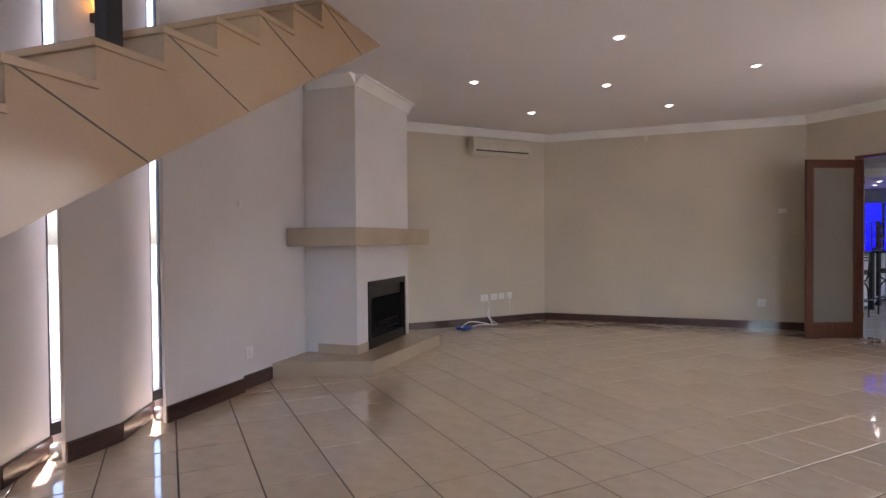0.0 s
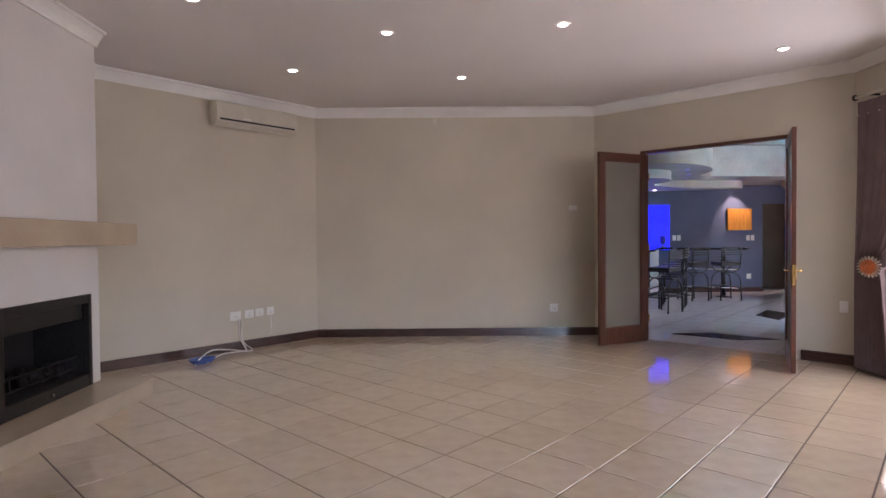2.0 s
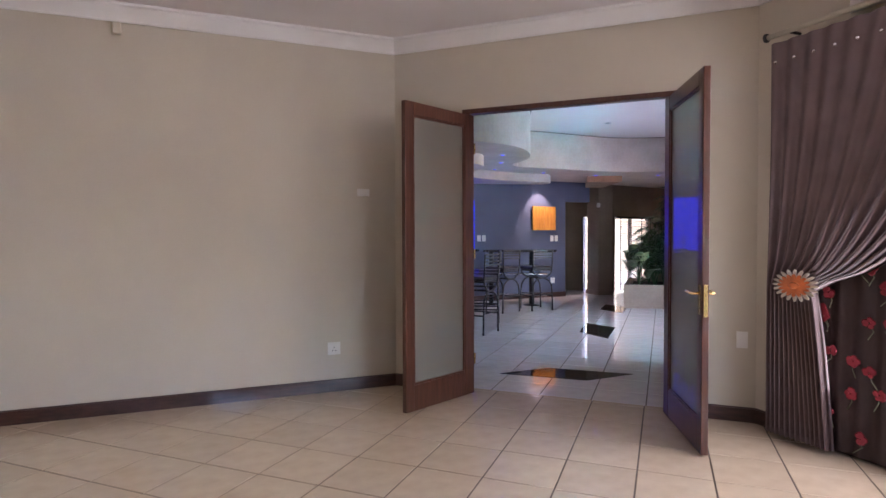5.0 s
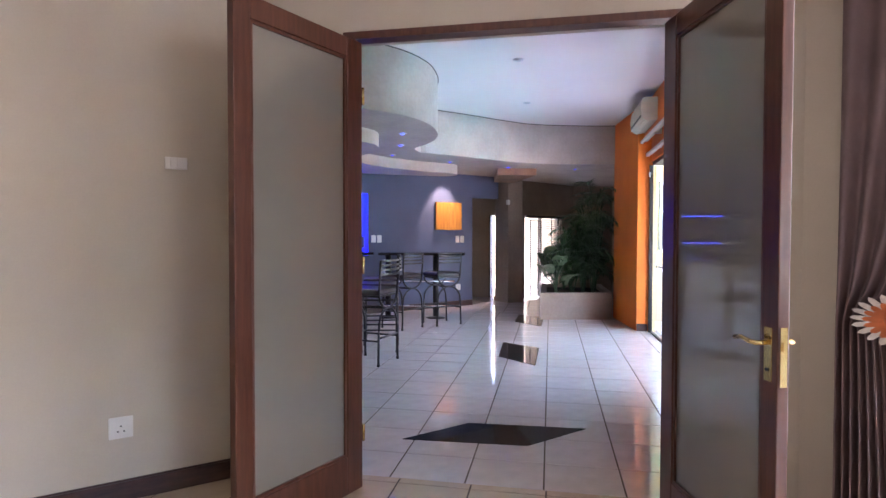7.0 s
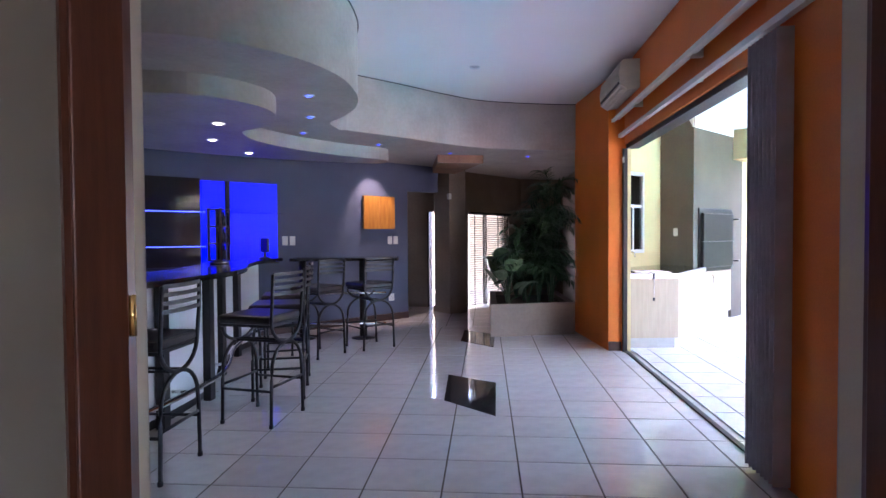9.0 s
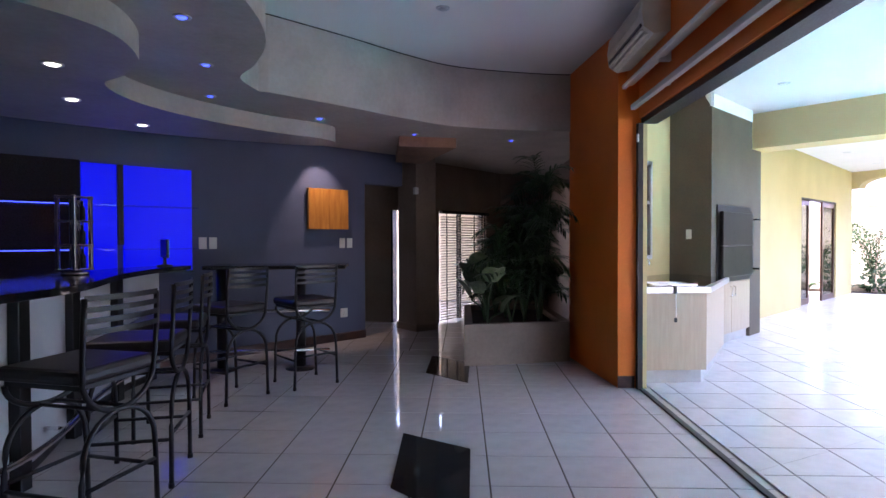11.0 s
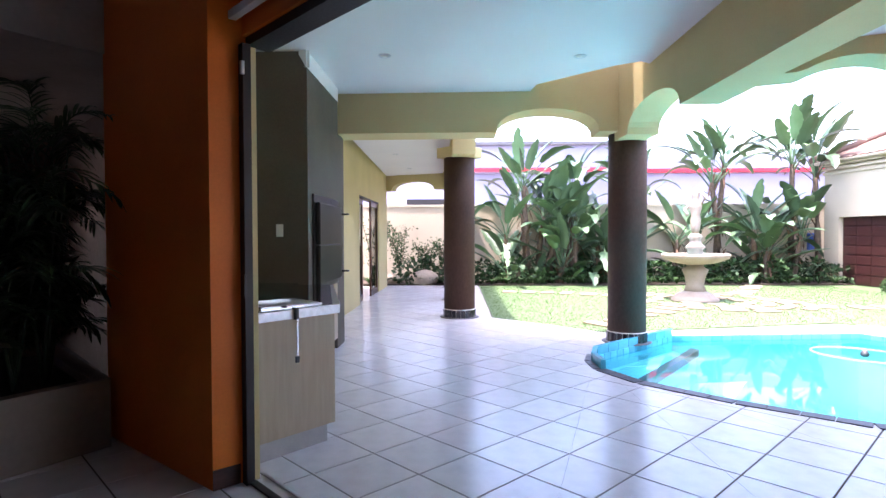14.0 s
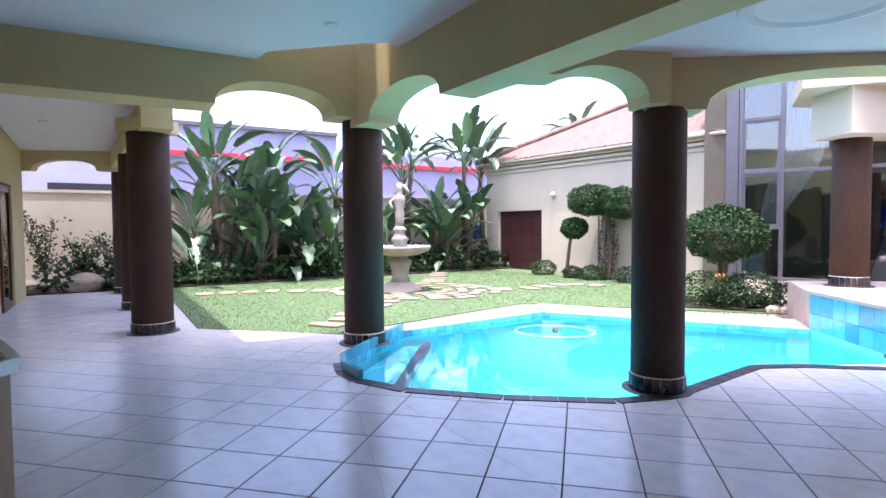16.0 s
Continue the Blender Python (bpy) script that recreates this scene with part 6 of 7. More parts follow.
part("window", box(bm_new(), (11.2, 0.002, 2.55), (13.0, 0.04, 2.75)), "bronze", nb)

GA, GB = (14.03, -16.54), (7.95, -11.35)
gm, gl = frame_of(GB, GA)
house = thing("garage_house", "cream plastered garage building with terracotta tiled hip roof", "house", gm.copy())
S_D1, S_D0 = gl - 0.55, gl - 2.52
for lo, hi in (((0, -0.25, 0), (S_D0, 0, 3.30)), ((S_D1, -0.25, 0), (gl, 0, 3.30)), ((S_D0, -0.25, 1.83), (S_D1, 0, 3.30)), ((gl - 0.25, -6, 0), (gl, -0.25, 3.30)), ((0, -6, 0), (0.25, -0.25, 3.30))):
    part("wall", box(bm_new(), lo, hi), "cream", house)
for i, z in enumerate((3.02, 3.14, 3.25)):
    part("moulding", box(bm_new(), (-0.02 * i, 0.002, z), (gl + 0.03 + 0.03 * i, 0.04 + 0.045 * i, z + 0.075), None, 0.006), "cream", house)
gd = part("garage_door", box(bm_new(), (S_D0, -0.16, 0.0), (S_D1, -0.13, 1.83)), "garage", house, "red-brown panelled garage door")
for i in range(7):
    z = 0.02 + i * 0.26
    for j in range(4):
        w = (S_D1 - S_D0) / 4
        part("panel", box(bm_new(), (S_D0 + j * w + 0.02, -0.13, z + 0.015), (S_D0 + (j + 1) * w - 0.02, -0.112, z + 0.235), None, 0.008), "garage", gd)
part("gutter", tube(bm_new(), [(-0.1, 0.2, 3.36), (gl + 0.2, 0.2, 3.36)], 0.05, 8), "cream", house)
bm = bm_new()
SL = math.tan(math.radians(27))
NX, NY = 190, 18
rows = []
for j in range(NY + 1):
    v = j / NY
    d = v * 5.0
    row = []
    for i in range(NX + 1):
        x0, x1 = -0.1, gl + 0.28 - d * 1.0
        x = x0 + (x1 - x0) * i / NX
        step = 0.02 * (1 - (v * NY * 0.999) % 1)
        row.append(bm.verts.new((x, 0.25 - d, 3.38 + d * SL + 0.028 * abs(math.sin(x * math.pi / 0.24)) + step)))
    rows.append(row)
for a, b in zip(rows, rows[1:]):
    for i in range(NX):
        bm.faces.new((a[i], a[i + 1], b[i + 1], b[i]))
hip = [Vector((gl + 0.28, 0.25, 3.40)), Vector((gl + 0.28 - 5.0, -4.75, 3.40 + 5.0 * SL))]
part("roof", bm, "terracotta", house, "terracotta pan tiles in rows")
part("hip_tiles", tube(bm_new(), [hip[0] + (hip[1] - hip[0]) * k / 14 + Vector((0, 0, 0.05 + 0.02 * (k % 2))) for k in range(15)], 0.09, 8), "terracotta", house)
bm = bm_new()
vs = [bm.verts.new(p_) for p_ in ((gl + 0.28, 0.25, 3.38), (gl + 0.28, -6.2, 3.38), (gl - 4.72, -4.75, 3.38 + 5 * SL))]
bm.faces.new(vs)
part("roof_side", bm, "terracotta", house)
part("wall_light", lathe(bm_new(), [(0.05, 0), (0.09, 0.04), (0.07, 0.12), (0.01, 0.15)], gm.inverted() @ gm @ pose(S_D0 - 0.5, 0.06, 2.2), 16), "plastic_white", house, "white bulkhead wall light")

# Tall glazed stairwell front
sm, sl = frame_of((4.0, -9.3), (8.05, -11.2))
tower_w = thing("glazed_front", "tall grey-framed glass front with pale curtains inside", "glass facade", sm.copy())
# This pier's shadow is put into its colour by the dark olive
part("pier", box(bm_new(), (sl - 0.08, -0.3, 0.0), (sl + 0.35, 0.0, 6.2)), "olive", tower_w)
part("pier", box(bm_new(), (sl - 0.33, -0.3, 0.0), (sl - 0.09, 0.04, 6.2)), "frame_grey", tower_w)
xs = [0.0, 1.1, 2.2, 3.34, 4.09]
zs = [0.25, 1.3, 2.45, 3.55, 4.9, 6.2]
for x in xs:
    part("mullion", box(bm_new(), (x - 0.04, -0.05, 0.2), (x + 0.04, 0.05, 6.2), None, 0.004), "frame_grey", tower_w)
for z in zs:
    for x0, x1 in zip(xs, xs[1:]):
        if x1 < 3.5 and z in (1.3, 3.55):
            continue
        part("transom", box(bm_new(), (x0 + 0.04, -0.045, z - 0.035), (x1 - 0.04, 0.045, z + 0.035), None, 0.004), "frame_grey", tower_w)
BAYS = [(x0, x1, z0_, z1_) for x0, x1 in zip(xs, xs[1:]) for z0_, z1_ in (zip(zs, zs[1:]) if x1 > 3.5 else ((0.25, 2.45), (2.45, 4.9), (4.9, 6.2)))]
for x0, x1, z0_, z1_ in BAYS:
    if x1 > 3.5 and 1.0 < z0_ < 3.0:
        sash = bm_new()
        for lo, hi in (((x0 + 0.042, -0.02, z0_ + 0.037), (x0 + 0.085, 0.03, z1_ - 0.037)), ((x1 - 0.085, -0.02, z0_ + 0.037), (x1 - 0.042, 0.03, z1_ - 0.037)), ((x0 + 0.085, -0.02, z0_ + 0.037), (x1 - 0.085, 0.03, z0_ + 0.08)), ((x0 + 0.085, -0.02, z1_ - 0.08), (x1 - 0.085, 0.03, z1_ - 0.037))):
            box(sash, lo, hi)
        part("sash", sash, "frame_grey", tower_w)
    part("pane", box(bm_new(), (x0 + 0.04, -0.006, z0_ + 0.035), (x1 - 0.04, 0.006, z1_ - 0.035)), "glass_tower", tower_w)
part("sill_wall", box(bm_new(), (0.0, -0.12, -0.1), (sl - 0.5, 0.08, 0.21)), "cream", tower_w)
# Unseen box in dark olive, its colour standing in for an unlit room
part("dark_box_back", box(bm_new(), (-0.5, -3.2, 0.0), (sl, -3.1, 6.2)), "olive", tower_w)
part("dark_box_side", box(bm_new(), (sl - 0.1, -3.1, 0.0), (sl, -0.31, 6.2)), "olive", tower_w)
part("dark_box_side", box(bm_new(), (-0.5, -3.1, 0.0), (-0.4, -0.1, 6.2)), "olive", tower_w)
part("dark_box_floor", box(bm_new(), (-0.4, -3.1, 0.0), (sl - 0.1, -0.13, 0.05)), "olive", tower_w)
part("room_top", box(bm_new(), (-0.5, -3.2, 6.2), (sl + 0.3, 0.1, 6.4)), "cream", tower_w)
SWAG = [(0.3, 3.84, 0.30), (0.8, 3.78, 0.20), (1.15, 3.74, 0.12), (1.6, 3.55, 0.42), (2.1, 3.34, 0.66), (2.6, 3.12, 0.80), (3.4, 2.95, 0.80), (6.1, 2.85, 0.85)]


def swag(u, z, shift=0.0):
    """Sideways place of the cloth: gathered at the tie, full above it."""
    for (za, ca, wa), (zb, cb, wb) in zip(SWAG, SWAG[1:]):
        if z <= zb:
            t = max(0.0, (z - za) / (zb - za))
            return shift + ca + (cb - ca) * t + (u - 0.5) * (wa + (wb - wa) * t)
    return shift + SWAG[-1][1] + (u - 0.5) * SWAG[-1][2]


for shift in (0.0, -2.1):
    cur = thing("swag_curtain", "pale checked curtain tied back inside the glass front", "curtain", sm @ Matrix.Translation((0, -0.28, 0)))
    part("cloth", drape(bm_new(), lambda u, z, k=shift: swag(u, z, k), 0.0, 6.0, 0.3, 11, 0.03, 90, 40), "sheer", cur)

# ---- Garden: plants ----
def leaf_cloud(name, parent, count, shape, size, mat, seed, label=""):
    """Many small folded leaves scattered by shape(rnd), joined as one crown."""
    rnd = random.Random(seed)
    verts, faces = [], []
    for _ in range(count):
        c, nrm = shape(rnd)
        d = Vector((rnd.gauss(0, 1), rnd.gauss(0, 1), rnd.gauss(0, 0.7))).normalized()
        d = (d + nrm * 0.5).normalized()
        sd = d.cross(Vector((rnd.gauss(0, 1), rnd.gauss(0, 1), rnd.gauss(0, 1)))).normalized()
        s = size * rnd.uniform(0.6, 1.3)
        k = len(verts)
        c = Vector(c)
        verts += [c, c + d * s * 0.5 + sd * s * 0.28, c + d * s, c + d * s * 0.5 - sd * s * 0.28]
        faces += [(k, k + 1, k + 2), (k, k + 2, k + 3)]
    me = bpy.data.meshes.new(name)
    me.from_pydata([tuple(v) for v in verts], [], faces)
    me.materials.append(M[mat])
    ob = new(name, me)
    ob.parent = parent
    if label:
        tagged(ob, label=label)
    return ob


def blob(cx, cy, cz, rx, ry, rz, seed):
    off = Vector((seed * 3.1, seed * 1.7, 0))

    def shape(rnd):
        n = Vector((rnd.gauss(0, 1), rnd.gauss(0, 1), rnd.gauss(0, 1))).normalized()
        k = 1 + 0.16 * noise.noise(n * 2.2 + off) + 0.06 * noise.noise(n * 6 + off)
        r = k * rnd.uniform(0.80, 1.0)
        return (cx + n.x * rx * r, cy + n.y * ry * r, cz + n.z * rz * r), n
    return shape


def leaf_mesh(name, length, width, petiole, droop, seed, tears=5):
    """One big paddle leaf with its stalk, bowed, with a folded midrib and a split edge."""
    rnd = random.Random(seed)
    bm = bm_new()
    p, d = Vector((0, 0, 0)), Vector((0.25, 0, 1)).normalized()
    stalk = [p.copy()]
    for i in range(5):
        p = p + d * petiole / 5
        d = (d + Vector((0.06, 0, -0.03))).normalized()
        stalk.append(p.copy())
    tube(bm, stalk, [0.022, 0.02, 0.018, 0.016, 0.014, 0.012], 6)
    n = 14
    rows = []
    for i in range(n + 1):
        t = i / n
        w = width * (math.sin(math.pi * min(1.0, 0.06 + 0.94 * t) ** 0.85) ** 0.6) * (1 if i < n else 0.1)
        up = Vector((0, 1, 0)).cross(d).normalized() * -1
        wl_, wr_ = w * rnd.uniform(0.88, 1.05), w * rnd.uniform(0.88, 1.05)
        if i % tears == tears - 1:
            wl_ *= rnd.uniform(0.55, 0.95)
        if i % tears == 1 and i > 1:
            wr_ *= rnd.uniform(0.55, 0.95)
        y = Vector((0, 1, 0))
        rows.append([bm.verts.new(p - y * wl_ * 0.5 + up * w * 0.16), bm.verts.new(p - y * wl_ * 0.25 + up * w * 0.10), bm.verts.new(p), bm.verts.new(p + y * wr_ * 0.25 + up * w * 0.10), bm.verts.new(p + y * wr_ * 0.5 + up * w * 0.16)])
        p = p + d * length / n
        d = (d + Vector((0.35, 0, -1)) * droop / n).normalized()
    for a, b in zip(rows, rows[1:]):
        for k in range(4):
            f = bm.faces.new((a[k], a[k + 1], b[k + 1], b[k]))
            f.smooth = True
    me = bpy.data.meshes.new(name)
    bm.to_mesh(me)
    bm.free()
    me.materials.append(M["leaf"])
    return me


LEAVES = [leaf_mesh("leaf", 1.05, 0.34, 0.70, 0.30, 1), leaf_mesh("leaf", 1.15, 0.36, 0.85, 0.9, 2), leaf_mesh("leaf", 1.00, 0.30, 0.65, 0.10, 3), leaf_mesh("leaf", 1.10, 0.36, 0.60, 1.9, 4, 3)]


def wild_banana(x, y, height, seed, n_trunk=3, n_leaf=15, spread=0.35):
    """A clump: some tall leaning trunks, each under its own fan of leaves, and young shoots at their feet."""
    rnd = random.Random(seed)
    ob = thing("wild_banana", "tall wild banana clump with torn paddle leaves by the garden wall", "tree", pose(x, y, -0.02), group="wild bananas along the wall")
    for k in range(n_trunk):
        a = rnd.random() * 6.28
        hx, hy = spread * math.cos(a) * rnd.random(), spread * math.sin(a) * rnd.random()
        tall = height if k == 0 else height * rnd.uniform(0.55, 0.92)
        h = max(0.3, tall - rnd.uniform(1.3, 1.55))
        lean = (rnd.uniform(-0.3, 0.3), rnd.uniform(-0.25, 0.25))
        path = smooth3([(hx, hy, 0), (hx + lean[0] * 0.4, hy + lean[1] * 0.4, h * 0.5), (hx + lean[0], hy + lean[1], h)], 4)
        part("trunk", tube(bm_new(), path, [0.095 - 0.035 * i / len(path) for i in range(len(path))], 9), "bark", ob)
        sh = bm_new()
        for q in range(14):
            aa = rnd.random() * 6.28
            i = rnd.randrange(2, len(path))
            blade(sh, path[i] + Vector((0.06 * math.cos(aa), 0.06 * math.sin(aa), 0)), (math.cos(aa) * 0.4, math.sin(aa) * 0.4, rnd.choice((-0.7, 0.9))), rnd.uniform(0.25, 0.55), 0.06, 0.8, 4)
        tagged(part("dry_sheath", sh, "leaf_dry", ob), kind="stuff")
        fan = rnd.uniform(0, 180)
        for q in range(n_leaf // n_trunk + 5):
            lf = new("leaf", LEAVES[rnd.choice((0, 0, 1, 1, 2, 3))])
            lf.parent = ob
            sc = rnd.uniform(0.85, 1.18)
            turn = fan + 180 * (q % 2) + rnd.gauss(0, 38)
            lf.matrix_local = Matrix.Translation(path[-1] + Vector((0, 0, -0.25 * rnd.random()))) @ pose(0, 0, 0, rnd.uniform(-12, 12), rnd.uniform(-18, 34), turn) @ Matrix.Diagonal((sc, sc, sc, 1))
    for q in range(9):
        lf = new("leaf", LEAVES[rnd.randrange(4)])
        lf.parent = ob
        sc = rnd.uniform(0.45, 0.8)
        lf.matrix_local = Matrix.Translation((rnd.uniform(-0.45, 0.45), rnd.uniform(-0.3, 0.4), 0)) @ pose(0, 0, 0, 0, rnd.uniform(-10, 30), rnd.uniform(0, 360)) @ Matrix.Diagonal((sc, sc, sc, 1))
    return ob


def bed_place(along, into):
    """A place in the bed: metres along the boundary wall from the garage end, and out from it."""
    m, _ = frame_of((14.1, -17.5), (27.0, -4.6))
    p = m @ Vector((along, into, 0))
    return p.x, p.y


for i, (along, into, h, trunks, leaves) in enumerate(((0.5, 0.6, 4.6, 1, 10), (1.7, 0.8, 4.9, 2, 20), (2.5, 0.9, 3.0, 4, 22), (3.6, 0.8, 4.8, 2, 18), (4.6, 0.8, 2.6, 2, 10), (6.0, 0.8, 3.9, 2, 10), (7.1, 0.9, 2.6, 3, 16), (7.6, 0.8, 3.85, 4, 24), (8.2, 1.0, 3.0, 3, 16), (8.95, 0.8, 4.1, 3, 18), (9.75, 1.0, 2.7, 2, 10))):
    wild_banana(*bed_place(along, into), h, 100 + i, trunks, leaves)
gar = thing("wild_banana", "wild banana crown rising behind the tiled roof", "tree", pose(11.0, -19.5, -0.02), group="wild bananas along the wall")
part("trunk", tube(bm_new(), [(0, 0, 0), (0.1, 0, 2.2), (0.05, 0, 4.6)], [0.11, 0.09, 0.07], 9), "bark", gar)
rnd = random.Random(9)
for q in range(13):
    lf = new("leaf", LEAVES[rnd.randrange(4)])
    lf.parent = gar
    lf.matrix_local = Matrix.Translation((0.05, 0, 4.5)) @ pose(0, 0, 0, 0, rnd.uniform(-15, 40), 28 * q + rnd.uniform(-12, 12)) @ Matrix.Diagonal((0.9, 0.9, 0.9, 1))
hose_box = thing("hose_box", "small blue box hung on the garden wall", "box", frame_of((14.1, -17.5), (27.0, -4.6))[0] @ Matrix.Translation((0.55, 0.0, 1.15)))
part("case", box(bm_new(), (-0.12, 0.004, -0.25), (0.12, 0.12, 0.25), None, 0.02), M["blue_cable"], hose_box)
part("lid", box(bm_new(), (-0.11, 0.121, -0.02), (0.11, 0.135, 0.23), None, 0.006), M["blue_cable"], hose_box)
bed = thing("flower_bed", "dark soil bed along the garden wall", "flower bed", kind="structure")
m, _ = frame_of((14.1, -17.5), (27.0, -4.6))
part("soil", box(bm_new(), (0.2, 0.01, -0.1), (18, 1.75, 0.03), m), "soil", bed)
under = tagged(thing("bed_undergrowth", "low dark green undergrowth at the foot of the garden wall", "undergrowth"), kind="stuff")
rnd = random.Random(77)
for i in range(34):
    x, y = bed_place(0.6 + i * 0.36, 1.15 + rnd.uniform(-0.4, 0.35))
    r = rnd.uniform(0.22, 0.42)
    leaf_cloud("foliage", under, 190, blob(x, y, r * 0.75, r * 1.2, r, r, i), 0.15, "leaf_small" if i % 3 else "leaf_pale", 300 + i)
grassy = tagged(thing("strap_leaf_border", "strappy green border plants along the bed edge", "border plant"), kind="stuff")
for i in range(38):
    x, y = bed_place(0.5 + i * 0.42, 1.62 + rnd.uniform(-0.12, 0.12))
    bm = bm_new()
    for k in range(26):
        a = rnd.random() * 6.28
        blade(bm, (x, y, 0.02), (math.cos(a) * 0.6, math.sin(a) * 0.6, 1), rnd.uniform(0.3, 0.5), 0.03, 1.8, 5)
    part("strap_leaves", bm, "leaf_small", grassy)


def rose_bush(x, y, h, seed):
    rnd = random.Random(seed)
    ob = thing("rose_bush", "open leafy rose bush against the cream wall", "shrub", pose(x, y, 0))
    for k in range(6):
        a = rnd.random() * 6.28
        tip = (0.35 * math.cos(a), 0.35 * math.sin(a), h * rnd.uniform(0.75, 1.0))
        st = smooth3([(0, 0, 0), (0.1 * math.cos(a), 0.1 * math.sin(a), h * 0.4), tip], 5)
        part("stem", tube(bm_new(), st, 0.012, 6), "bark", ob)

        def along_stem(r, st=st):
            i = r.randrange(4, len(st))
            return st[i] + Vector((r.gauss(0, 0.09), r.gauss(0, 0.09), r.gauss(0, 0.07))), Vector((0, 0, 1))
        leaf_cloud("leaves", ob, 130, along_stem, 0.075, "leaf_small", seed * 9 + k)


for i, (x, y, h) in enumerate(((22.6, -8.0, 1.6), (23.2, -7.5, 1.8), (22.2, -8.6, 1.3), (21.6, -9.0, 1.2))):
    rose_bush(x, y, h, 40 + i)
for i, (x, y, s) in enumerate(((21.6, -8.0, 0.42), (22.3, -7.4, 0.3), (21.0, -8.5, 0.25))):
    bm = bm_new()
    bmesh.ops.create_icosphere(bm, subdivisions=3, radius=s)
    for v in bm.verts:
        v.co *= 1 + 0.22 * noise.noise(v.co * 2.4 + Vector((i * 5, 0, 0)))
        v.co.z *= 0.62
    ob = part("boulder", bm, "rock")
    ob.location = (x, y, s * 0.35)
    tagged(ob, "rounded tan boulder at the bed edge", "boulder")


def topiary(x, y, trunk_h, r, seed, label, rz=0.8, lean=0.0, heads=((0, 0, 0),)):
    ob = thing("topiary_tree", label, "tree", pose(x, y, -0.02))
    rnd = random.Random(seed)
    for k in range(2 if r > 0.5 else 1):
        a = k * 3.0 + seed
        path = smooth3([(0.05 * math.cos(a), 0.05 * math.sin(a), 0), (0.10 * math.cos(a) + lean * 0.5, 0.1 * math.sin(a), trunk_h * 0.5), (lean + 0.08 * math.cos(a + 1), 0.08 * math.sin(a + 1), trunk_h + r * 0.4)], 5)
        part("trunk", tube(bm_new(), path, [0.05 * (1 - 0.5 * i / len(path)) + 0.01 for i in range(len(path))], 8), "bark", ob)
        for b in range(4):
            aa = rnd.random() * 6.28
            part("limb", tube(bm_new(), [path[-3], path[-1] + Vector((r * 0.5 * math.cos(aa), r * 0.5 * math.sin(aa), r * 0.25))], [0.02, 0.008], 6), "bark", ob)
    for j, (dx, dy, dz) in enumerate(heads):
        leaf_cloud("crown", ob, int(8500 * min(1.6, r / 0.6)), blob(lean + dx, dy, trunk_h + r * rz + dz, r, r, r * rz, seed + j), 0.058, "leaf_small", seed * 5 + j)
    return ob


topiary(8.55, -8.75, 0.75, 0.68, 11, "large clipped round-headed tree beside the pool", 0.72)
topiary(11.3, -13.0, 1.05, 0.34, 12, "small clipped lollipop tree by the garage wall", 0.8, -0.15)
topiary(10.35, -12.7, 1.55, 0.62, 13, "clipped creeper crown spreading over a trellis", 0.62, 0.0, ((-0.35, 0.1, 0), (0.35, -0.1, 0.1)))
topiary(9.3, -11.9, 1.25, 0.5, 14, "clipped creeper crown on a second trellis", 0.9)
for i, (x, y) in enumerate(((10.35, -12.95), (9.2, -12.0))):
    tr = thing("trellis", "grey timber lattice trellis on the cream wall", "trellis", pose(x, y, 0, 0, 0, 139.5))
    for k in range(5):
        part("lath", box(bm_new(), (-0.24 + k * 0.12 - 0.012, -0.01, 0), (-0.24 + k * 0.12 + 0.012, 0.01, 1.6)), "bark", tr)
    for k in range(12):
        part("lath", box(bm_new(), (-0.25, 0.011, 0.1 + k * 0.125), (0.25, 0.022, 0.122 + k * 0.125)), "bark", tr)
    leaf_cloud("creeper", tr, 500, blob(0, 0.08, 0.8, 0.3, 0.09, 0.8, i + 5), 0.07, "leaf_pale", 600 + i)
for i, (x, y, r, mt) in enumerate(((8.9, -8.3, 0.42, "leaf_small"), (8.2, -8.35, 0.40, "leaf_pale"), (7.75, -8.1, 0.30, "leaf_small"), (8.55, -8.05, 0.30, "leaf_pale"), (12.0, -13.9, 0.28, "leaf_small"), (11.2, -13.1, 0.2, "leaf_small"), (10.7, -12.6, 0.25, "leaf_small"), (9.9, -12.0, 0.26, "leaf_pale"), (9.3, -11.5, 0.28, "leaf_small"))):
    sb = thing("low_shrub", "low rounded green shrub in the garden border", "shrub", pose(x, y, 0))
    leaf_cloud("foliage", sb, int(2600 * r / 0.4), blob(0, 0, r * 0.62, r * 1.25, r * 1.1, r * 0.8, 50 + i), 0.048, mt, 700 + i)
def aloe(x, y, seed, r, flowers):
    rnd = random.Random(seed)
    ob = thing("aloe", "spiky grey-green aloe with orange flowers in the border" if flowers else "spiky grey-green aloe in the border", "shrub", pose(x, y, 0))
    for k in range(30):
        a = rnd.random() * 6.28
        lf = bm_new()
        blade(lf, (0.02 * math.cos(a), 0.02 * math.sin(a), 0.04), (math.cos(a), math.sin(a), rnd.uniform(0.3, 2.2)), rnd.uniform(0.6, 1.0) * r, 0.055, 0.5, 5, 0.35)
        part("leaf", lf, "leaf_pale", ob)
    for k in range(flowers):
        bx, by = rnd.uniform(-0.1, 0.1), rnd.uniform(-0.1, 0.1)
        part("flower_stalk", tube(bm_new(), [(bx, by, 0.1), (bx * 1.3, by * 1.3, r * 0.95)], 0.006, 6), "leaf_pale", ob)
        part("flower", lathe(bm_new(), [(0.004, 0), (0.022, 0.02), (0.018, 0.07), (0.003, 0.10)], pose(bx * 1.3, by * 1.3, r * 0.93), 10), "petal_orange", ob)


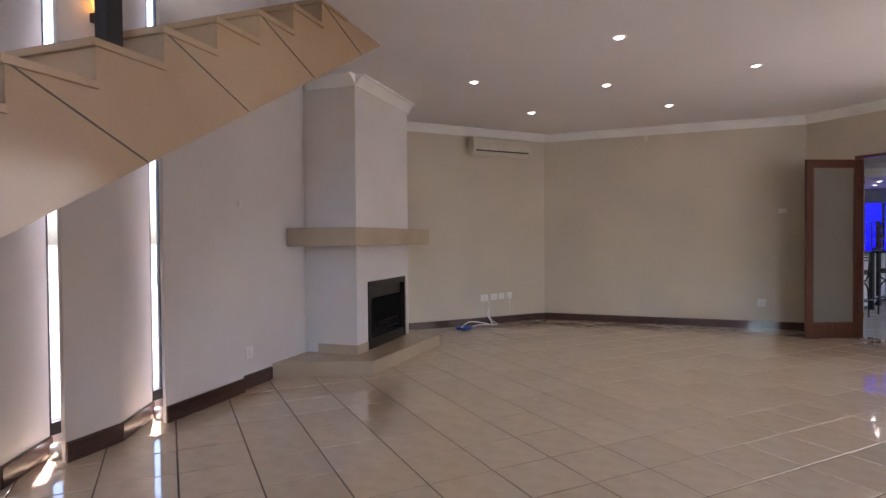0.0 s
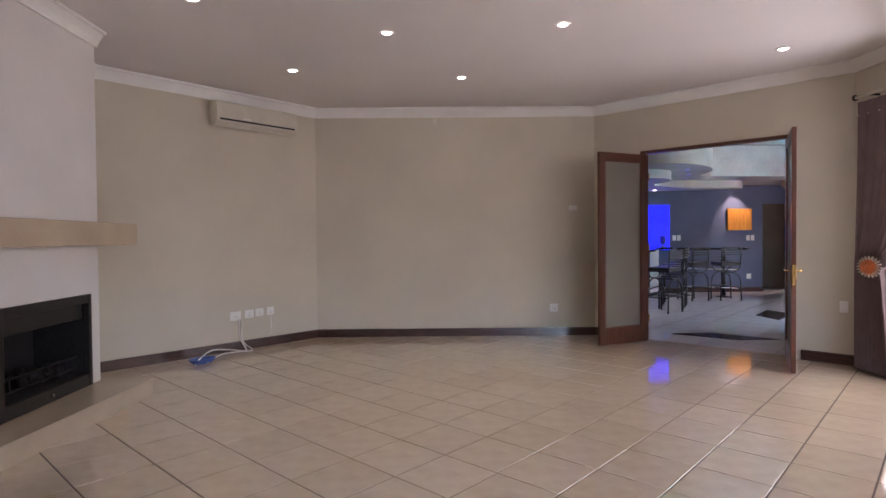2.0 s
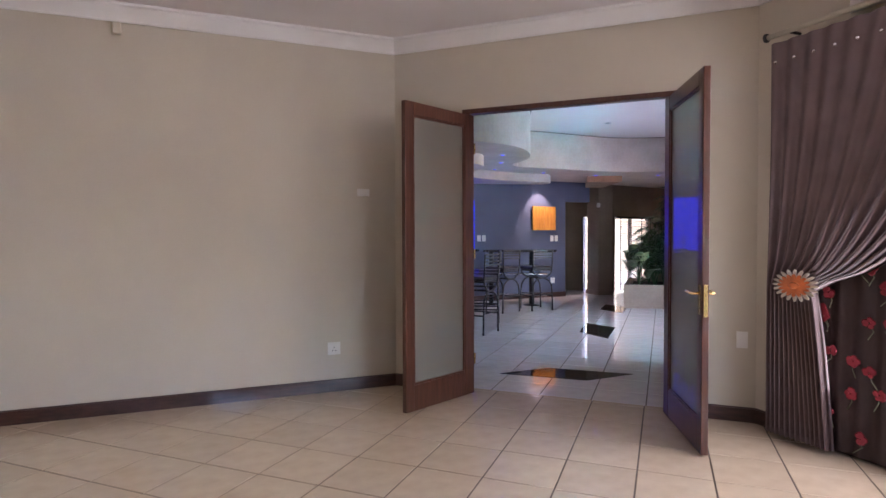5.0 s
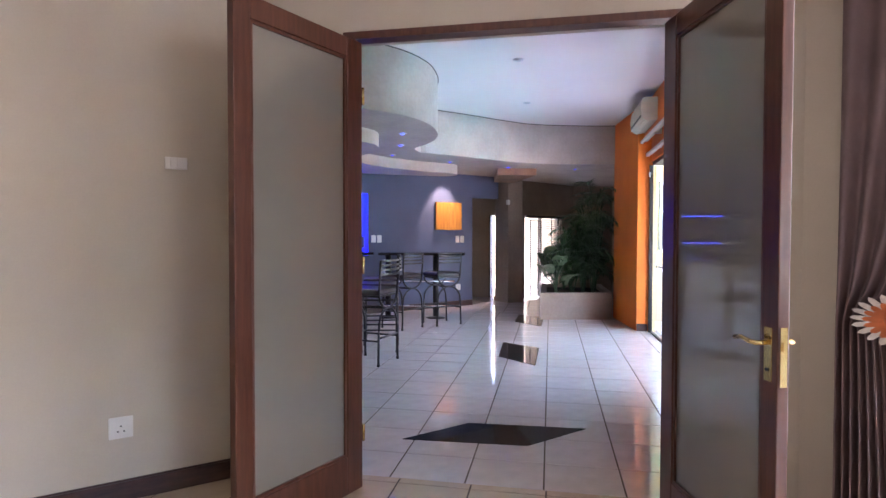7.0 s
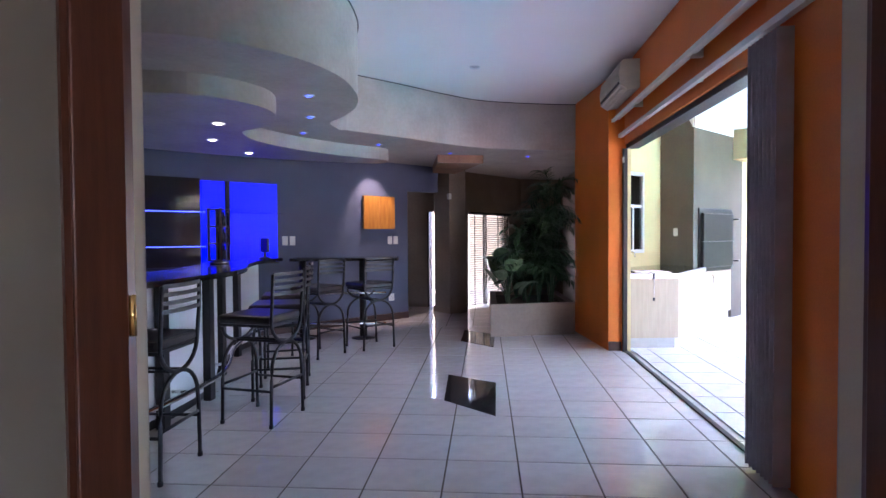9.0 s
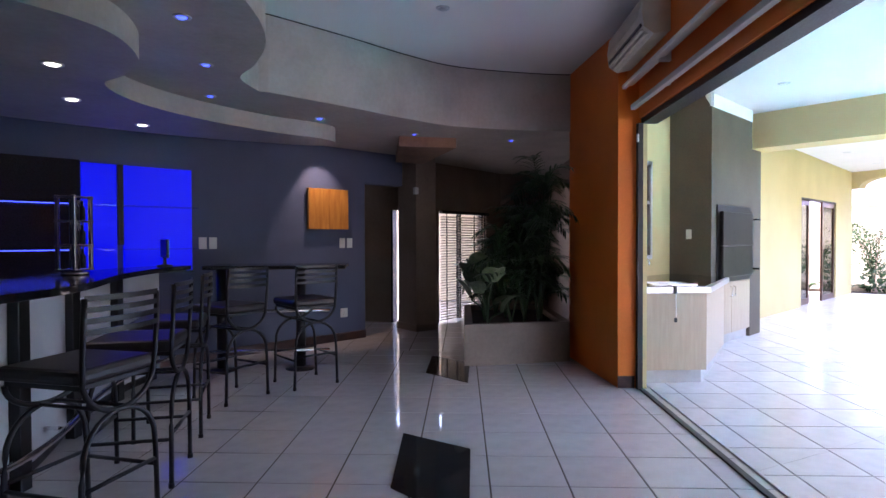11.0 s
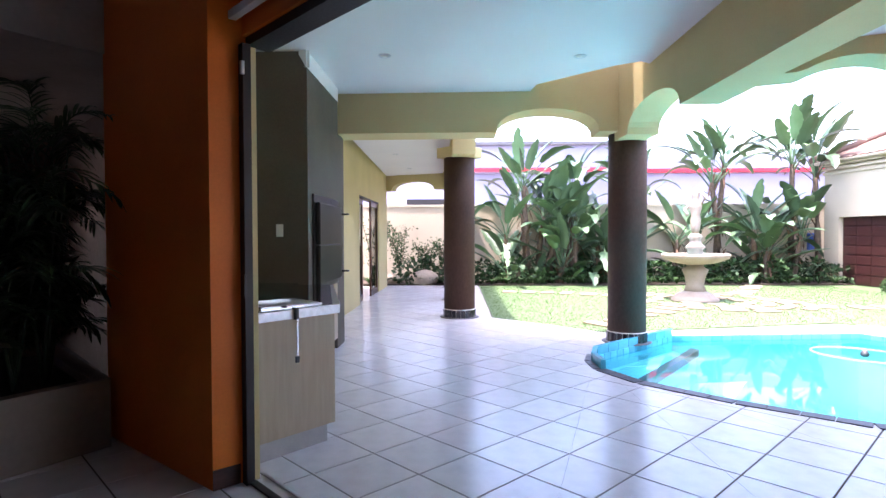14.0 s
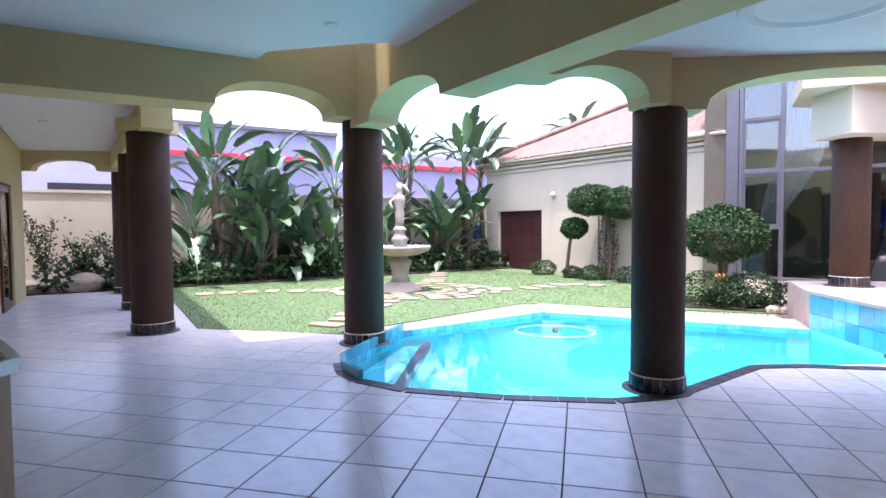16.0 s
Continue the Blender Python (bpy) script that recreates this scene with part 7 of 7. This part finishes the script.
aloe(8.80, -8.02, 5, 0.50, 3)
aloe(8.28, -8.02, 6, 0.36, 0)
bd = thing("flower_bed", "soil bed round the clipped tree", "flower bed", kind="structure")
part("soil", prism(bm_new(), [(9.4, -8.0), (9.2, -9.3), (7.9, -9.6), (7.4, -8.2), (7.9, -7.65)], -0.06, 0.02), "soil", bd)
rnd = random.Random(31)
for i in range(26):
    bm = bm_new()
    bmesh.ops.create_icosphere(bm, subdivisions=1, radius=0.05 + 0.03 * rnd.random())
    ob = part("pebble", bm, "rock")
    ob.location = (7.6 + rnd.random() * 0.5, -8.0 + rnd.random() * 0.35, 0.03)
    tagged(ob, "pale rounded pebble in the border", "pebble", group="border pebbles")

# Fountain with a plain figure
fo = thing("fountain", "weathered stone garden fountain with a shallow basin", "fountain", pose(14.75, -9.4, -0.02))
part("foot", lathe(bm_new(), [(0.46, 0), (0.46, 0.06), (0.40, 0.10), (0.34, 0.16), (0.22, 0.22)], None, 36), "stone", fo)
part("pedestal", lathe(bm_new(), [(0.22, 0.22), (0.17, 0.34), (0.20, 0.52), (0.26, 0.66), (0.16, 0.72), (0.18, 0.76)], None, 36), "stone", fo)
part("basin", lathe(bm_new(), [(0.18, 0.76), (0.42, 0.80), (0.62, 0.88), (0.66, 0.94), (0.66, 0.98), (0.60, 0.98), (0.50, 0.92), (0.10, 0.90)], None, 44), "stone", fo)
part("basin_water", lathe(bm_new(), [(0.57, 0.945), (0.05, 0.947)], None, 36), "water", fo)
part("finial", lathe(bm_new(), [(0.10, 0.90), (0.16, 1.0), (0.14, 1.06), (0.20, 1.12), (0.12, 1.2), (0.10, 1.28), (0.15, 1.33), (0.08, 1.40)], None, 28), "stone", fo)
st = bm_new()
lathe(st, [(0.06, 1.40), (0.09, 1.5), (0.10, 1.68), (0.085, 1.78), (0.12, 1.92), (0.13, 2.02), (0.06, 2.10), (0.075, 2.16), (0.085, 2.24), (0.05, 2.32), (0.005, 2.34)], None, 20)
tube(st, [(0.11, 0, 2.0), (0.2, 0.05, 1.9), (0.12, 0.12, 1.78)], 0.035, 8)
tube(st, [(-0.11, 0, 2.0), (-0.2, 0.0, 2.12), (-0.1, 0.02, 2.28)], 0.035, 8)
statue = part("statue", st, "stone")
statue.location = (14.75, -9.4, -0.02)
tagged(statue, "plain weathered stone garden figure on the fountain", "statue")
def stepping_stone(x, y, turn, w, h):
    bm = bm_new()
    prism(bm, [(w * a * rnd.uniform(0.88, 1.08), h * b * rnd.uniform(0.88, 1.08)) for a, b in ((-0.5, -0.42), (-0.42, -0.5), (0.42, -0.5), (0.5, -0.4), (0.5, 0.42), (0.4, 0.5), (-0.42, 0.5), (-0.5, 0.4))], -0.02, 0.018)
    ob = part("stepping_stone", bm, "lawn_stone")
    ob.location = (x, y, 0.0)
    ob.rotation_euler.z = turn
    tagged(ob, "flat pale stepping stone in the lawn", "stepping stone", group="stepping stones")


for ring_r, count in ((0.62, 9), (0.92, 12), (1.22, 15), (1.52, 18)):
    for k in range(count):
        a = 2 * math.pi * (k + rnd.uniform(-0.15, 0.15)) / count
        if rnd.random() < 0.9:
            stepping_stone(14.45 + 1.15 * ring_r * math.cos(a), -9.45 + 0.9 * ring_r * math.sin(a), a + math.pi / 2, 2 * math.pi * ring_r / count * 0.80, 0.22)
for way in ([(18.9, -7.7), (18.24, -8.29), (17.21, -8.79), (16.16, -9.09)], [(14.62, -4.82), (14.46, -5.3), (14.46, -6.2), (14.5, -8.0)], [(13.0, -9.98), (12.27, -10.13), (11.34, -11.2), (10.6, -11.1)], [(14.5, -10.9), (14.63, -11.89), (15.03, -14.1)]):
    line = smooth_curve(way, 12)
    run = 0.0
    for (xa, ya), (xb, yb) in zip(line, line[1:]):
        run += math.hypot(xb - xa, yb - ya)
        if run > 0.42:
            run = 0.0
            stepping_stone(xb + rnd.uniform(-0.04, 0.04), yb + rnd.uniform(-0.04, 0.04), math.atan2(yb - ya, xb - xa) + math.pi / 2, rnd.uniform(0.42, 0.56), rnd.uniform(0.26, 0.34))

# Ground sheet with the pool cut out, and the lawn
bm = bm_new()
outer = [bm.verts.new((x, y, -0.025)) for x, y in ((-300, -300), (300, -300), (300, 300), (-300, 300))]
hole = [bm.verts.new((x, y, -0.025)) for x, y in POOL]
es = []
for loop in (outer, hole):
    for i in range(len(loop)):
        es.append(bm.edges.new((loop[i], loop[(i + 1) % len(loop)])))
bmesh.ops.triangle_fill(bm, use_beauty=True, edges=es)
structure("ground", bm, "earth", "pale bare ground round the house", "ground")
slab("lawn", [(8.0, -7.6), (8.0, -11.6), (14.25, -17.0), (21.3, -9.85), (16.1, -4.63), (14.0, -4.63), (13.9, -5.05), (12.05, -7.95), (11.8, -7.98)], -0.02, -0.008, "grass_soil", "mown green garden lawn", "lawn")


def in_lawn(x, y):
    if x - y > 29.2 or x + y > 11.42 or y > -4.62:
        return False
    if y < -16.2 - 0.85 * (x - 14.03) + 0.55:
        return False
    if x < 8.0 + max(0.0, (-7.6 - y)) * 0.4:
        return False
    if x < 12.0 and y > -8.0 + (12.0 - x) * 0.24 - 0.02:
        return False
    if 12.0 <= x < 14.0 and y > -8.0 + (x - 12.0) * 1.55:
        return False
    return True


rng = np.random.default_rng(5)
xs_, ys_ = rng.uniform(8, 22, 240000), rng.uniform(-17, -4.5, 240000)
verts, faces = [], []
for x, y in zip(xs_, ys_):
    if len(faces) >= 70000 or not in_lawn(x, y):
        continue
    a, h, w = rng.uniform(0, 6.28), rng.uniform(0.010, 0.022), 0.005
    dx, dy = math.cos(a) * w, math.sin(a) * w
    k = len(verts)
    verts += [(x - dx, y - dy, -0.009), (x + dx, y + dy, -0.009), (x + dy * 1.6, y - dx * 1.6, -0.008 + h)]
    faces.append((k, k + 1, k + 2))
me = bpy.data.meshes.new("grass")
me.from_pydata(verts, [], faces)
me.materials.append(M["grass"])
tagged(new("grass", me), "short mown green grass blades on the lawn", "grass", kind="stuff")

# ---- Floors of tiles ----
PITCH_X, PITCH_Y, JOINT = 0.42, 0.405, 0.009


def clip(poly, a, b, keep_left=True):
    """The part of a convex polygon to the left (or right) of the line from a to b."""
    out = []
    sgn = 1 if keep_left else -1
    side = [sgn * ((b[0] - a[0]) * (p[1] - a[1]) - (b[1] - a[1]) * (p[0] - a[0])) for p in poly]
    for i in range(len(poly)):
        j = (i + 1) % len(poly)
        if side[i] >= 0:
            out.append(poly[i])
        if side[i] * side[j] < 0:
            t = side[i] / (side[i] - side[j])
            out.append((poly[i][0] + t * (poly[j][0] - poly[i][0]), poly[i][1] + t * (poly[j][1] - poly[i][1])))
    return out


def area(poly):
    return 0.5 * abs(sum(poly[i][0] * poly[(i + 1) % len(poly)][1] - poly[(i + 1) % len(poly)][0] * poly[i][1] for i in range(len(poly)))) if len(poly) > 2 else 0.0


def keep_inside(poly, region):
    for i in range(len(region)):
        poly = clip(poly, region[i], region[(i + 1) % len(region)])
        if len(poly) < 3:
            return []
    return poly


def cut_away(polys, region):
    """What is left of convex polygons outside a convex region."""
    out = []
    for poly in polys:
        rest = poly
        for i in range(len(region)):
            a, b = region[i], region[(i + 1) % len(region)]
            piece = clip(rest, a, b, False)
            if area(piece) > 0.0004:
                out.append(piece)
            rest = clip(rest, a, b, True)
            if area(rest) < 0.0004:
                break
    return out


def tile_piece(bm, poly, top=0.0, depth=0.007, ch=0.0018):
    cx = sum(p[0] for p in poly) / len(poly)
    cy = sum(p[1] for p in poly) / len(poly)
    up, mid, low = [], [], []
    for x, y in poly:
        l = math.hypot(cx - x, cy - y) or 1
        up.append(bm.verts.new((x + (cx - x) / l * ch * 1.4, y + (cy - y) / l * ch * 1.4, top)))
        mid.append(bm.verts.new((x, y, top - ch)))
        low.append(bm.verts.new((x, y, top - depth)))
    n = len(poly)
    bm.faces.new(up)
    for i in range(n):
        j = (i + 1) % n
        bm.faces.new((mid[i], mid[j], up[j], up[i]))
        bm.faces.new((low[i], low[j], mid[j], mid[i]))


def tiled_floor(name, label, regions, holes, base_poly, mat, rest_mat, near, limit=300, floor=None, GX=9.22, GY=2.012, PITCH_X=PITCH_X, PITCH_Y=PITCH_Y):
    floor = floor or tagged(part(name, prism(bm_new(), base_poly, -0.024, -0.0035), "grout"), label, "floor", kind="structure")
    xs = [p[0] for r in regions for p in r]
    ys = [p[1] for r in regions for p in r]
    cells = []
    i0, i1 = int((min(xs) - GX) / PITCH_X) - 2, int((max(xs) - GX) / PITCH_X) + 2
    j0, j1 = int((min(ys) - GY) / PITCH_Y) - 2, int((max(ys) - GY) / PITCH_Y) + 2
    for i in range(i0, i1):
        for j in range(j0, j1):
            x, y, h = GX + i * PITCH_X, GY + j * PITCH_Y, JOINT / 2
            sq = [(x + h, y + h), (x + PITCH_X - h, y + h), (x + PITCH_X - h, y + PITCH_Y - h), (x + h, y + PITCH_Y - h)]
            polys = [q for q in (keep_inside(sq, r) for r in regions) if area(q) > 0.0006]
            for hole_ in holes:
                polys = cut_away(polys, hole_)
            if polys:
                full = len(polys) == 1 and abs(area(polys[0]) - area(sq)) < 1e-6
                cells.append((min(math.hypot(x - a, y - b) for a, b in near), x, y, polys, full))
    cells.sort(key=lambda c: c[0])
    shared, rest = None, bm_new()
    for k, (_, x, y, polys, full) in enumerate(cells):
        if k < limit:
            if full and shared:
                t = new("tile", shared)
            else:
                bm = bm_new()
                for q in polys:
                    tile_piece(bm, [(a - x, b - y) for a, b in q])
                t = part("tile", bm, mat)
                if full:
                    shared = t.data
            t.parent = floor
            t.location = (x, y, 0)
        else:
            for q in polys:
                tile_piece(rest, q)
    if rest.verts:
        ob = part("tile_field", rest, rest_mat, floor)
        tagged(ob, kind="stuff")
    else:
        rest.free()
    return floor


ROOM1_CCW = [(-3.4, -3.3), (3.05, -3.3), (7.6, 1.2), (7.6, 4.2), (4.9, 7.05), (1.8, 7.05), (-3.4, 1.85)]
tiled_floor("floor", "cream glazed floor tiles with dark joints in the sitting room", [ROOM1_CCW], [], ROOM1_CCW, "tile", "tile_rest", ((1.5, 2.5), (4.0, 3.2), (6.0, 2.6)))
BAR_CCW = [(7.605, 0.90), (14.6, 0.90), (14.6, 7.6), (7.605, 7.6)]
LOUNGE_CCW = [(14.605, 0.90), (18.8, 0.90), (18.8, 5.7), (14.605, 5.7)]
tiled_floor("floor_bar", "pale glazed floor tiles in the bar room", [BAR_CCW], [], BAR_CCW, "tile_white", "tile_white", ((9.0, 2.6), (11.0, 2.6), (13.0, 2.6)), GX=9.23, GY=2.0, PITCH_X=0.424, PITCH_Y=0.43)
tiled_floor("floor_lounge", "pale glazed floor tiles in the lounge", [LOUNGE_CCW], [], LOUNGE_CCW, "tile_white", "tile_white", ((15.0, 3.0),), 60)
P1 = [(7.4, 0.895), (4.5, -2.0), (4.5, -4.25), (9.3, -4.62), (14.1, -4.62), (14.1, 0.895)]
P2 = [(14.105, 0.895), (14.105, -4.62), (16.11, -4.60), (16.11, -0.5), (14.7, 0.895)]
P3 = [(16.115, -0.5), (16.115, -4.60), (21.6, -10.1), (23.4, -7.8)]
bm = bm_new()
pieces = cut_away([P1], POOL_A)
pieces = cut_away(pieces, POOL_B) + [P2, P3]
for q in pieces:
    prism(bm, q, -0.022, -0.0035)
patio_floor = tagged(part("floor_patio", bm, "grout"), "grey-beige patio floor tiles beside the pool", "floor", kind="structure")
tiled_floor("floor_patio", "", [P1, P2, P3], [POOL_A, POOL_B], None, "tile_patio", "tile_patio_rest", ((11.5, -0.5), (12.5, -1.5), (13.5, -1.5)), 300, patio_floor, 11.53, -0.60, 0.422, 0.43)
